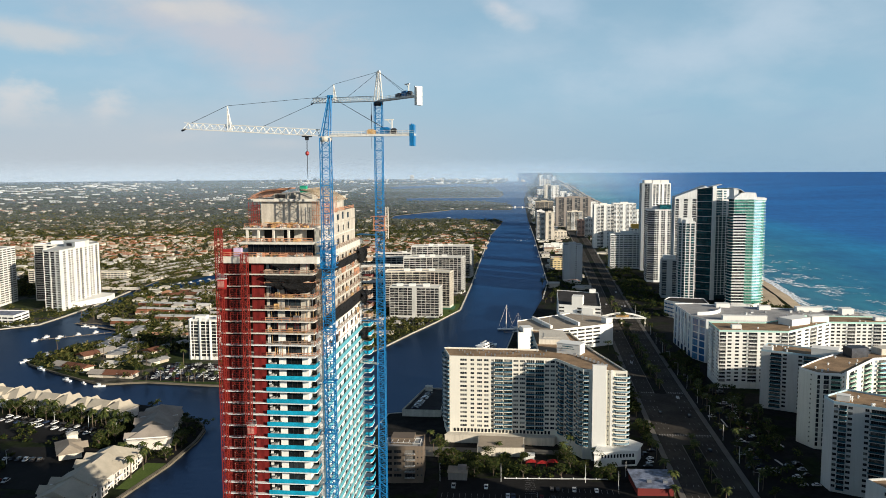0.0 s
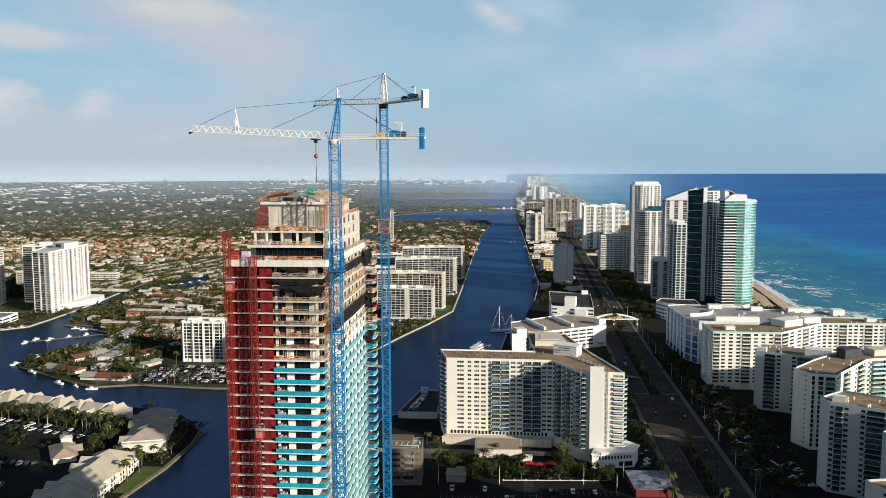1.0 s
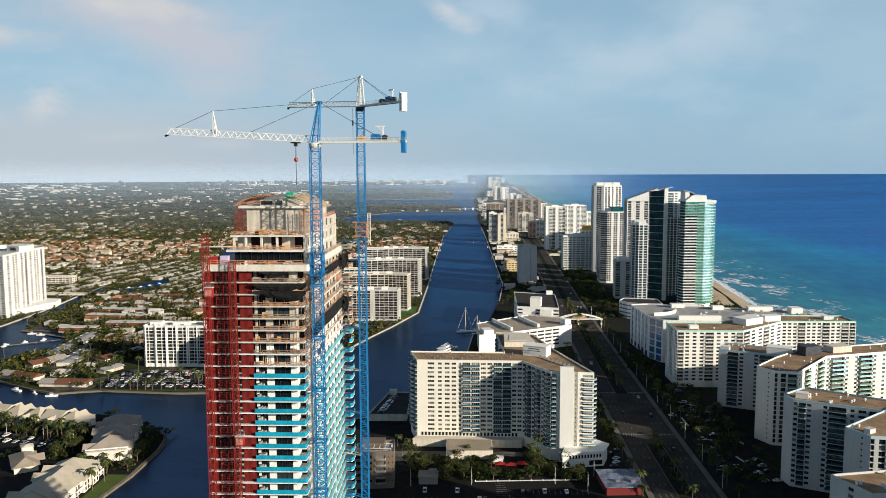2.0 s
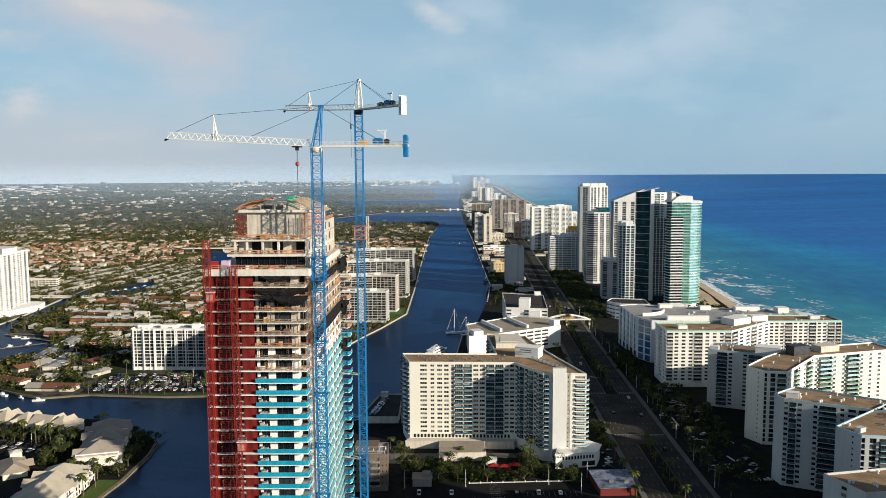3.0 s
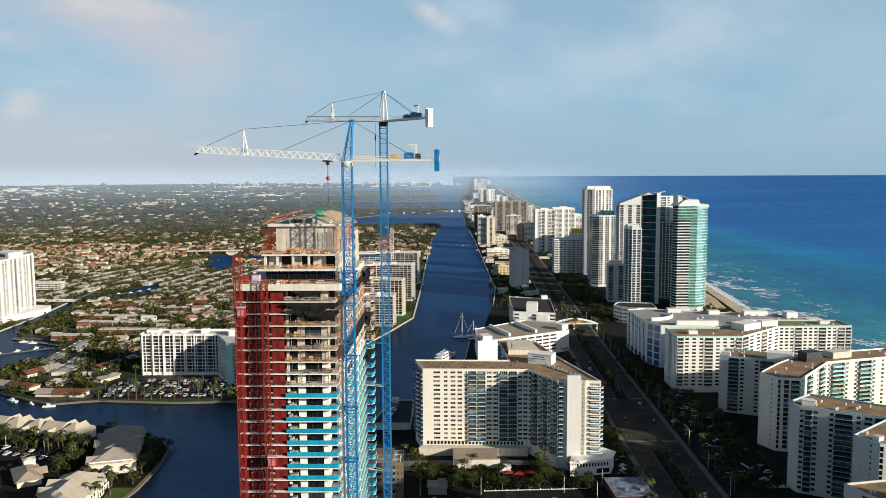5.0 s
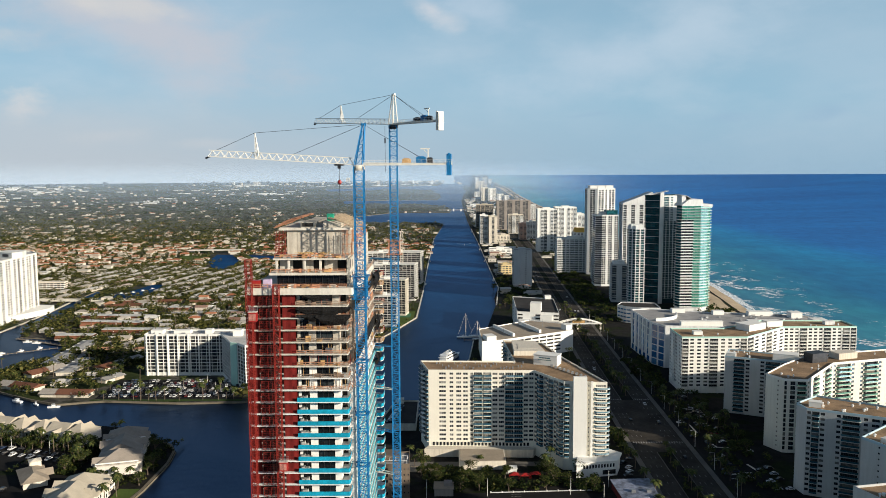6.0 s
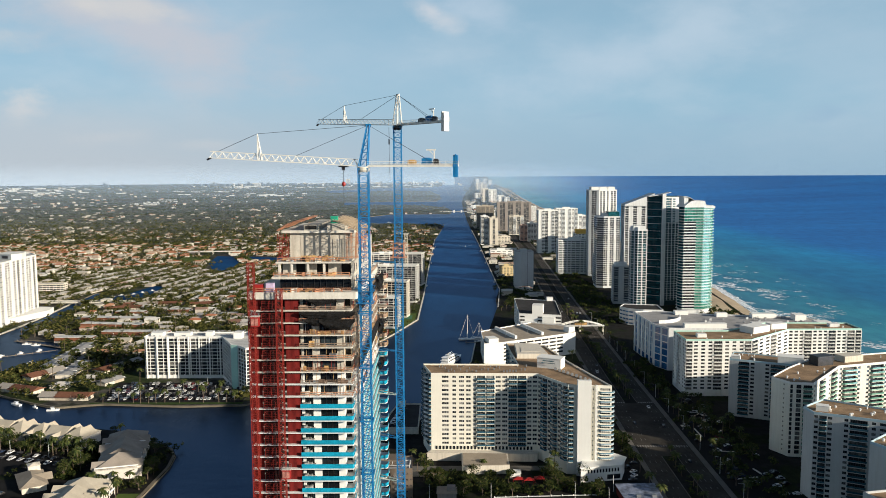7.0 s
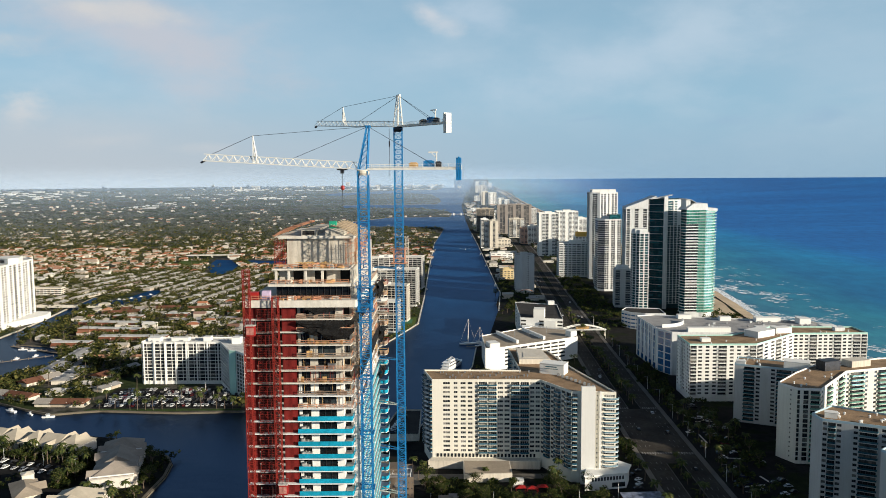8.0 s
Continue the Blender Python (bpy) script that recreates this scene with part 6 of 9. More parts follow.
slab = Shape()
slab.prism([(X0, YF), (XF - 0.25, YF), (XF, YF + 0.25), (XF, YN), (X1 + 1.7, YN), (X1 + 1.7, YB + 1.5), (X0, YB + 1.5)], -0.26, 0.0)
slab_m = slab.mesh("floor_slab", [CONC2])
wslab_m = slab.mesh("floor_slab", [WHITE2])
for k in range(NF + 1):
    part("floor_slab", wslab_m if k <= WHITE_TOP else slab_m, None, tower, m=Matrix.Translation((0, 0, Z0 + k * FH)))


def storey_walls(y):
    """Piers and infill of the front bay on one storey."""
    s = Shape()
    h = FH - 0.26
    for a, b in ((-68.0, -67.2), (-65.0, -63.0), (-58.5, -56.7)):
        s.box(a, b, y, y + 0.3, 0, h)
    s.box(-67.2, -65.0, y, y + 0.3, h - 0.4, h)
    s.box(-63.0, -58.5, y, y + 0.3, h - 0.4, h)
    s.box(-57.0, -56.7, y + 0.3, YN + 0.1, 0, h)
    s.box(-55.3, X1 + 0.7, YN + 0.1, YN + 0.4, 0, h)
    return s


fw, fc = storey_walls(206.4).mesh("front_wall", [WHITE]), storey_walls(206.4).mesh("front_wall", [CONC])
gds = []
for a, b, n in ((-67.2, -65.0, 2), (-63.0, -58.5, 3)):
    s = Shape()
    s.face([(a, 206.62, 0), (b, 206.62, 0), (b, 206.62, 2.55), (a, 206.62, 2.55)], 0)
    for k in range(n + 1):
        x = a + (b - a) * k / n
        s.box(x - 0.06, x + 0.06, 206.5, 206.6, 0, 2.55, 1)
    gds.append(s.mesh("glass_door", [GLASSSITE, DARKSTEEL]))

# side wall of one storey: white piers with small windows, east face
s = Shape()
h = FH - 0.26
y = YN + 0.1
holes = [(212.0, 214.4), (216.0, 218.1), (221.0, 223.6), (227.5, 230.1), (233.5, 236.6), (239.0, 241.1), (245.0, 248.1), (251.0, 253.1), (256.5, 259.6)]
for a, b in holes:
    s.box(X1 - 0.3, X1, y, a, 0, h)
    s.box(X1 - 0.3, X1, a, b, 0, 0.7)
    s.box(X1 - 0.3, X1, a, b, 2.2, h)
    y = b
s.box(X1 - 0.3, X1, y, YB, 0, h)
ew, ec = s.mesh("side_wall", [WHITE]), s.mesh("side_wall", [CONC])
s = Shape()
for a, b in holes:
    s.face([(X1 - 0.03, a, 0.7), (X1 - 0.03, b, 0.7), (X1 - 0.03, b, 2.2), (X1 - 0.03, a, 2.2)])
eg = s.mesh("side_windows", [GLASSSITE])
# teal rails of one storey: front, rounded corner and east edge
s = Shape()
cr = [(XC, YF + 0.06), (XF - 0.3, YF + 0.06), (XF - 0.06, YF + 0.3), (XF - 0.06, YN - 0.2)]
for a, b in zip(cr[:-1], cr[1:]):
    s.beam((*a, 0.62), (*b, 0.62), 0.06, 1.16)
tf_ = s.mesh("front_rail", [TEAL])
te_ = []
for a, b in ((210.4, 220.8), (222.0, 243.0), (244.2, 262.6)):
    s = Shape()
    s.box(X1 + 1.58, X1 + 1.66, a, b, 0.04, 1.35)
    te_.append(s.mesh("side_rail", [TEALFILM]))
s = Shape()
s.prism([(-54.2, 262.8), (-50.8, 262.8), (-50.2, 264.0), (-50.2, 268.6), (-54.2, 270)], -0.24, 0.0, 0)
rg = [(-52.5, 262.9), (-50.8, 262.9), (-50.25, 264.0), (-50.25, 268.5)]
for a, b in zip(rg[:-1], rg[1:]):
    s.beam((*a, 0.62), (*b, 0.62), 0.06, 1.16, 1)
tb_ = s.mesh("corner_balcony", [WHITE2, TEAL])
tbc_ = s.mesh("corner_balcony", [CONC2, CLAYNET])


def guard(a, b, up_rail=1.05, step=2.4):
    """Timber edge protection between two points: posts, two rails, toe board."""
    s = Shape()
    n = max(1, round(math.hypot(b[0] - a[0], b[1] - a[1]) / step))
    for k in range(n + 1):
        t = k / n
        x, y = a[0] + (b[0] - a[0]) * t, a[1] + (b[1] - a[1]) * t
        s.beam((x, y, 0), (x, y, up_rail + 0.1), 0.11, 0.11)
    for z in (0.55, up_rail):
        s.beam((*a, z), (*b, z), 0.06, 0.15)
    return s


gf = guard((XC + 0.2, YF + 0.15), (XF - 0.1, YF + 0.15)).mesh("guard_rail", [ORANGE])
gf2 = guard((XC + 0.2, YF + 0.15), (XF - 0.1, YF + 0.15)).mesh("guard_rail", [CLAYNET])
ge = guard((X1 + 1.5, 210), (X1 + 1.5, 262)).mesh("guard_rail", [CLAYNET])
gs = guard((XF - 0.1, YF + 0.2), (XF - 0.1, YN - 0.1)).mesh("guard_rail", [ORANGE])
# red netting of one storey on the west bay, hung just inside the slab edge, in three lengths
def net_panel(xa, xb, mat, fold):
    s = Shape()
    n = 8
    xs = [xa + (xb - xa) * k / n for k in range(n + 1)]
    for k in range(n):
        ya, yb = 205.0 + fold * math.sin(xs[k] * 3.1), 205.0 + fold * math.sin(xs[k + 1] * 3.1)
        s.face([(xs[k], ya, 0.0), (xs[k + 1], yb, 0.0), (xs[k + 1], yb, 2.9), (xs[k], ya, 2.9)])
        s.face([(xs[k + 1], yb + 0.05, 0.0), (xs[k], ya + 0.05, 0.0), (xs[k], ya + 0.05, 2.9), (xs[k + 1], yb + 0.05, 2.9)])
    return s.mesh("red_net", [mat])


# the middle panel is near-black, in place of the dark recess behind it
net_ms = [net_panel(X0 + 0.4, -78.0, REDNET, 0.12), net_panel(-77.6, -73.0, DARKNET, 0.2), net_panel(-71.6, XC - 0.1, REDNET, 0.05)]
s = Shape()
s.solid([(X0 + 0.3, 205, 0), (X0 + 0.34, 205, 0), (X0 + 0.34, 240, 0), (X0 + 0.3, 240, 0)], [(X0 + 0.3, 205, 2.9), (X0 + 0.34, 205, 2.9), (X0 + 0.34, 240, 2.9), (X0 + 0.3, 240, 2.9)])
net_w = s.mesh("red_net", [REDNET])
s = Shape()
s.box(0, 0.5, 205.6, 206.2, 0, FH - 0.26)
pil = s.mesh("column", [CONC])
# near-black sheet before the west core, darkening the bay in place of shade
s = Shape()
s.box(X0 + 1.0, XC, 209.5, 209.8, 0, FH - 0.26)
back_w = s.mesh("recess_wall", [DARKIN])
for k in range(NF):
    z = Matrix.Translation((0, 0, Z0 + k * FH))
    fin = k <= WHITE_TOP
    if k > 14 or k % 2 == 0:
        part("front_wall", fw if fin else fc, None, tower, m=z)
        for q in gds:
            part("glass_door", q, None, tower, m=z)
        part("side_wall", ew if fin else ec, None, tower, m=z @ Matrix.Translation((1.0, 0, 0)))
        part("side_windows", eg, None, tower, m=z @ Matrix.Translation((1.0, 0, 0)))
    if k <= TEAL_TOP:
        part("front_rail", tf_, None, tower, "teal film-wrapped glass balcony rail", m=z)
        for q in te_[:3 if k > 13 else 1]:
            part("side_rail", q, None, tower, "teal film-wrapped glass balcony rail", m=z)
        part("corner_balcony", tb_, None, tower, m=z)
    else:
        part("guard_rail", gf if k % 3 else gf2, None, tower, "orange timber edge protection", m=z)
        part("guard_rail", gs, None, tower, "orange timber edge protection", m=z)
        part("corner_balcony", tbc_, None, tower, m=z)
        if k % 2 == 0 or k > 38:
            part("guard_rail", ge, None, tower, "orange timber edge protection", m=z)
    if k < 43:
        for q in net_ms:
            part("red_net", q, None, tower, "dark red debris netting", m=z)
        part("red_net", net_w, None, tower, "dark red debris netting", m=z)
        for x in (-80.2, -75.5, -71.0) if k > 34 else ():
            part("column", pil, None, tower, m=z @ Matrix.Translation((x, 0, 0)))
        part("recess_wall", back_w, None, tower, m=z)
# near-black block in place of the tower's unlit rooms
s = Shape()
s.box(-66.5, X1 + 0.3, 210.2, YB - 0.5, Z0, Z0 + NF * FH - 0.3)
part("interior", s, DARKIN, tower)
s = Shape()
s.box(X0 + 1.0, -66.5, 210.0, YB - 0.5, Z0, Z0 + NF * FH - 0.3)
part("west_core", s, CONC, tower)

# wrapped bundles stored at the west end of the railed balconies
WRAP = surf("grey plastic wrap", (0.42, 0.42, 0.40), 0.6, vary=0.35, big=0.9, fine=3.0)
rw = random.Random(41)
for k in range(8, TEAL_TOP + 1):
    zz = Z0 + k * FH
    s = Shape()
    n = rw.randrange(2, 4)
    for j in range(n):
        x, w, h = -67.4 + j * 0.9 + rw.uniform(0, 0.2), rw.uniform(0.7, 1.1), rw.uniform(1.3, 1.9) - 0.25 * j
        lean = rw.uniform(-0.1, 0.15)
        s.solid([(x, 204.5, zz), (x + w, 204.5, zz), (x + w, 206.0, zz), (x, 206.0, zz)], [(x + lean, 204.6, zz + h * 0.9), (x + w * 0.9 + lean, 204.6, zz + h), (x + w * 0.9 + lean, 205.8, zz + h), (x + lean, 205.8, zz + h * 0.9)])
    part("wrapped_bundle", s, WRAP, tower, "grey wrapped bundle of fittings")

# roof terrace: deep concrete upstand, recessed storeys, core wall, shell roof
ZT = Z0 + NF * FH  # terrace slab level
s = Shape()
s.prism(corner_ring(X0 + 0.2, X1 + 1.5, YF - 0.2, YB), ZT - 0.3, 141.19)
part("roof_upstand", s, CONC2, tower, "deep pale concrete band round the roof terrace")
z = Matrix.Translation((0, 0, 141.19))
part("guard_rail", guard((X0 + 0.5, YF + 0.1), (XC, YF + 0.1), 1.1, 1.9).mesh("guard_rail", [ORANGE]), None, tower, m=z)
part("guard_rail", gf, None, tower, m=z)
part("guard_rail", ge, None, tower, m=z)
ZT = 141.19
s = Shape()
s.box(-73.2, X1 - 0.6, 207.5, 258, ZT, ZT + 3.2)
part("dark_glazed_storey", s, GLASSSITE, tower)
s = Shape()
for k in range(13):
    x = -73.2 + k * 1.5
    s.box(x, x + 0.07, 207.3, 207.5, ZT, ZT + 3.2)
part("mullions", s, DARKSTEEL, tower)
s = Shape()
s.box(-75.0, X1 - 0.2, 205.6, 259, ZT + 3.2, ZT + 3.8)
part("terrace_slab", s, CONC2, tower)
s = Shape()
s.box(-74.0, X1 - 0.5, 206.2, 258, ZT + 7.2, ZT + 7.6)
part("terrace_slab", s, CONC2, tower)
for x in (-73.4, -70.2, -66.0, -61.8):
    s = Shape()
    s.box(x, x + 0.55, 206.6, 207.2, ZT + 3.8, ZT + 7.2)
    part("column", s, CONC2, tower)
for a, b in ((-73.0, -69.5), (-67.0, -64.0), (-61.0, -57.5)):
    s = Shape()
    s.box(a, b, 210.2, 210.5, ZT + 3.8, ZT + 7.2)
    part("partition", s, CONC, tower)
s = Shape()
s.box(-73.5, -55, 211.5, 250, ZT + 3.8, ZT + 7.2)
part("interior", s, DARKIN, tower)
z = Matrix.Translation((0, 0, ZT + 3.8))
part("guard_rail", guard((-74.6, 205.9), (X1 - 0.6, 205.9), 1.0, 2.0).mesh("guard_rail", [ORANGE]), None, tower, m=z)
z = Matrix.Translation((0, 0, ZT + 7.6))
part("guard_rail", guard((-73.6, 206.5), (X1 - 0.8, 206.5), 1.1, 1.6).mesh("guard_rail", [ORANGE]), None, tower, m=z)
# upper side wall stepping back on the east
s = Shape()
y = 208.0
for a, b in ((212, 213), (216, 217), (222, 223), (228, 229), (234, 235), (241, 242), (248, 249)):
    for z0 in (ZT, ZT + 3.8):
        s.box(X1 - 0.5, X1 - 0.1, y, a, z0, z0 + 3.4)
        s.box(X1 - 0.5, X1 - 0.1, a, b, z0, z0 + 0.9)
        s.box(X1 - 0.5, X1 - 0.1, a, b, z0 + 2.4, z0 + 3.4)
    y = b
for z0 in (ZT, ZT + 3.8):
    s.box(X1 - 0.5, X1 - 0.1, y, 259, z0, z0 + 3.4)
s.box(X1 - 0.5, X1 - 0.1, 220, 259, ZT + 7.4, ZT + 10.6)
part("upper_side_wall", s, CONC, tower)
# flush dark panels, shaped to read as openings at the camera's grazing angle
for i, (a, b) in enumerate(((211, 213), (215.4, 217), (221, 223.4), (227, 229), (233, 235.6), (240, 242), (247, 249.6))):
    for j, z0 in enumerate((ZT + 0.6, ZT + 4.4, ZT + 8.0)):
        if j == 2 and a < 220:
            continue
        s = Shape()
        s.box(X1 - 0.12, X1 - 0.06, a + (0.8 if j == 1 else 0), b, z0, z0 + (2.2 if (i + j) % 2 else 1.7))
        part("window_opening", s, GLASSSITE, tower)
z = Matrix.Translation((0, 0, ZT + 10.6))
part("guard_rail", guard((X1 - 0.3, 222), (X1 - 0.3, 258), 1.0, 1.6).mesh("guard_rail", [ORANGE]), None, tower, m=z)
# core wall with form lines
s = Shape()
for k in range(6):
    a = -72.2 + k * 2.85
    s.box(a, a + 2.80, 216.4, 217.0, ZT + 7.6, ZT + 14.4)
s.box(-72.2, -55.1, 217.0, 246, ZT + 7.6, ZT + 14.2)
part("core_wall", s, CONC, tower, "bare concrete core wall with form joints")
s = Shape()
s.box(-74.2, -54.6, 215.2, 247, ZT + 14.4, ZT + 15.1)
part("core_roof_slab", s, CONC2, tower)
s = Shape()
s.box(-68.2, -64.4, 215.6, 240, ZT + 15.1, ZT + 16.6)
s.box(-62.0, -57.2, 216.0, 240, ZT + 15.1, ZT + 16.9)
part("roof_block", s, CONC, tower)
# dark panel on the block in place of a shaded opening
s = Shape()
s.box(-67.8, -64.8, 215.45, 215.6, ZT + 15.4, ZT + 16.4)
part("roof_opening", s, DARKIN, tower)
# curved formwork shells: ribs and battens
for x0, x1, sgn in ((-75.2, -68.5, -1), (-60.5, -52.2, 1)):
    for yy in [214.5 + 2.6 * k for k in range(10)]:
        s = Shape()
        n = 9
        for k in range(n):
            t0, t1 = k / n, (k + 1) / n
            f = lambda t: (x0 + (x1 - x0) * t, ZT + 14.6 + (3.0 * math.sin(math.pi * (0.5 + 0.55 * t)) if sgn > 0 else 3.0 * math.sin(math.pi * (0.05 + 0.45 * t))))
            (xa, za), (xb, zb) = f(t0), f(t1)
            s.beam((xa, yy, za), (xb, yy, zb), 0.15, 0.24)
        part("form_rib", s, ORANGE if sgn < 0 else OLDTIMBER, tower)
    s = Shape()
    for k in range(12):
        t = k / 11
        x, zz = x0 + (x1 - x0) * t, ZT + 14.9 + (3.0 * math.sin(math.pi * (0.5 + 0.55 * t)) if sgn > 0 else 3.0 * math.sin(math.pi * (0.05 + 0.45 * t)))
        s.beam((x, 213.8, zz), (x, 239, zz), 0.25, 0.08)
    part("form_battens", s, ORANGE if sgn < 0 else OLDTIMBER, tower)
# shoring frames under the shells
rnd = random.Random(4)
for x0, x1, y0, z0, z1, mt in ((-75.0, -72.6, 214.0, ZT + 7.6, ZT + 14.4, REDSTEEL), (-56.5, -51.6, 213.0, ZT + 7.6, ZT + 14.5, ORANGE), (-57.0, -52.6, 222.0, ZT + 10.6, ZT + 15.5, ORANGE)):
    s = Shape()
    n = max(2, int((x1 - x0) / 1.0))
    for i in range(n + 1):
        for j in range(3):
            x, y = x0 + (x1 - x0) * i / n, y0 + j * 2.0
            s.beam((x, y, z0), (x, y, z1), 0.10)
            for q in range(int((z1 - z0) / 1.3)):
                zz = z0 + 1.3 * q + 0.4
                if i < n:
                    s.beam((x, y, zz), (x + (x1 - x0) / n, y, zz + (0.9 if q % 2 else 0.0)), 0.07)
                if j < 2:
                    s.beam((x, y, zz), (x, y + 2.0, zz), 0.07)
    part("shoring_frame", s, mt, tower)
# stacked timber and loose material on the decks
for k in range(60):
    s = Shape()
    lvl = rnd.choice([ZT, ZT, ZT + 7.6, ZT + 7.6, ZT + 3.8])
    x, y = rnd.uniform(-72, -57), rnd.uniform(204.6, 206.2) if lvl == ZT else rnd.uniform(207.0, 214.5)
    if lvl == ZT + 3.8:
        y = rnd.uniform(206.6, 209)
    w, d, h = rnd.uniform(0.5, 2.6), rnd.uniform(0.3, 1.1), rnd.uniform(0.2, 0.9)
    s.prism(rect(x, y, w, d, rnd.uniform(-30, 30)), lvl, lvl + h)
    s.prism(rect(x + 0.1, y, w * 0.7, d * 0.8, rnd.uniform(-30, 30)), lvl + h, lvl + h + 0.15)
    part("site_material", s, rnd.choice([TIMBER, TIMBER, ORANGE, CONC2, GALV, DARKSTEEL]), tower)
s = Shape()
for k in range(40):
    x, y = rnd.uniform(-67.5, -60.0), rnd.uniform(206.9, 209.5)
    a = rnd.uniform(-0.5, 0.5)
    s.beam((x - 1.2, y, ZT + 7.75 + rnd.uniform(0, 1.4)), (x + 1.2, y + a, ZT + 7.75 + rnd.uniform(0, 1.4)), 0.10, 0.10)
part("timber_pile", s, TIMBER, tower, "loose yellow formwork timber pile")
s = Shape()
s.box(-61.2, -59.4, 217.5, 219.2, ZT + 16.9, ZT + 18.6)
s.box(-61.3, -59.3, 217.4, 219.3, ZT + 18.6, ZT + 18.75)
part("site_cabin", s, GREENBOX, tower, "small green site cabin on the roof")
s = Shape()
s.box(-76.4, -74.4, 205.0, 206.6, ZT, ZT + 2.2)
part("tarpaulin_stack", s, LAVENDER, tower)
s = Shape()
s.box(-79.5, -77.2, 205.0, 206.8, ZT, ZT + 1.9)
part("red_bin", s, REDBOX, tower)

# black debris nets sagging from the slab edges


def sag_net(p, q, z, drop, out, seed, tight=False):
    s = Shape()
    n, m = 14, 5
    p, q = Vector((*p, z)), Vector((*q, z))
    d = (q - p).normalized()
    o = Vector((d.y, -d.x, 0))
    grid = []
    for i in range(n + 1):
        t = i / n
        sag = 0.35 + 0.65 * math.sin(math.pi * t) + 0.25 * noise.noise(Vector((t * 4, seed, 0)))
        if tight:
            sag = 0.92 + 0.12 * noise.noise(Vector((t * 6, seed, 0)))
        col_ = []
        for j in range(m + 1):
            v = j / m
            col_.append(p.lerp(q, t) + Vector((0, 0, -drop * sag * v)) + o * (out * math.sin(math.pi * v) + 0.25 * noise.noise(Vector((t * 7, v * 4, seed)))))
        grid.append(col_)
    for i in range(n):
        for j in range(m):
            s.face([grid[i][j + 1], grid[i + 1][j + 1], grid[i + 1][j], grid[i][j]])
            s.face([v + o * -0.03 for v in (grid[i][j], grid[i + 1][j], grid[i + 1][j + 1], grid[i][j + 1])])
    return s


for k, (p, q, lv, drop, out) in enumerate((((XC + 0.3, YF - 0.1), (X1 + 0.9, YF - 0.1), 41.9, 2.3, 0.5), ((XC + 1.0, YF - 0.15), (-60.0, YF - 0.15), 41.3, 1.9, 0.7), ((-62.5, YF - 0.2), (X1 + 0.9, YF - 0.2), 41.3, 2.9, 0.9), ((-66.0, YF - 0.1), (-58.0, YF - 0.1), 42.9, 1.6, 0.3), ((X1 + 1.8, 207), (X1 + 1.8, 262), 38.2, 4.0, 0.25), ((X1 + 1.8, 207), (X1 + 1.8, 262), 42.3, 2.5, 0.25), ((X1 + 2.0, 252), (X1 + 2.6, 266), 42.6, 5.5, 0.9), ((X1 + 2.0, 256), (X1 + 2.6, 268), 38, 5.5, 0.9), ((X1 + 2.0, 256), (X1 + 2.6, 268), 34, 4.5, 0.9))):
    part("debris_net", sag_net(p, q, Z0 + lv * FH, drop, out, k * 5.3 + 1, out < 0.28), BLACKNET, tower, "sagging black debris net")
# red landing gates in front of each slab, beside the hoists
s = Shape()
for x0, x1 in ((0.0, 1.9), (2.0, 3.9)):
    for x in (x0, (x0 + x1) / 2, x1):
        s.beam((x, 203.75, 0), (x, 203.75, 2.5), 0.09)
    for zz in (0.05, 0.6, 1.2, 1.85, 2.5):
        s.beam((x0, 203.75, zz), (x1, 203.75, zz), 0.08)
    s.beam((x0, 203.75, 0), (x1, 203.75, 1.2), 0.06)
    s.beam((x1, 203.75, 1.2), (x0, 203.75, 2.5), 0.06)
gate = s.mesh("landing_gate", [REDSTEEL])
for k in range(8, NF):
    part("landing_gate", gate, None, tower, m=Matrix.Translation((-77.4, 0, Z0 + k * FH)))
# props, boards and stored goods on the open storeys
rq = random.Random(17)
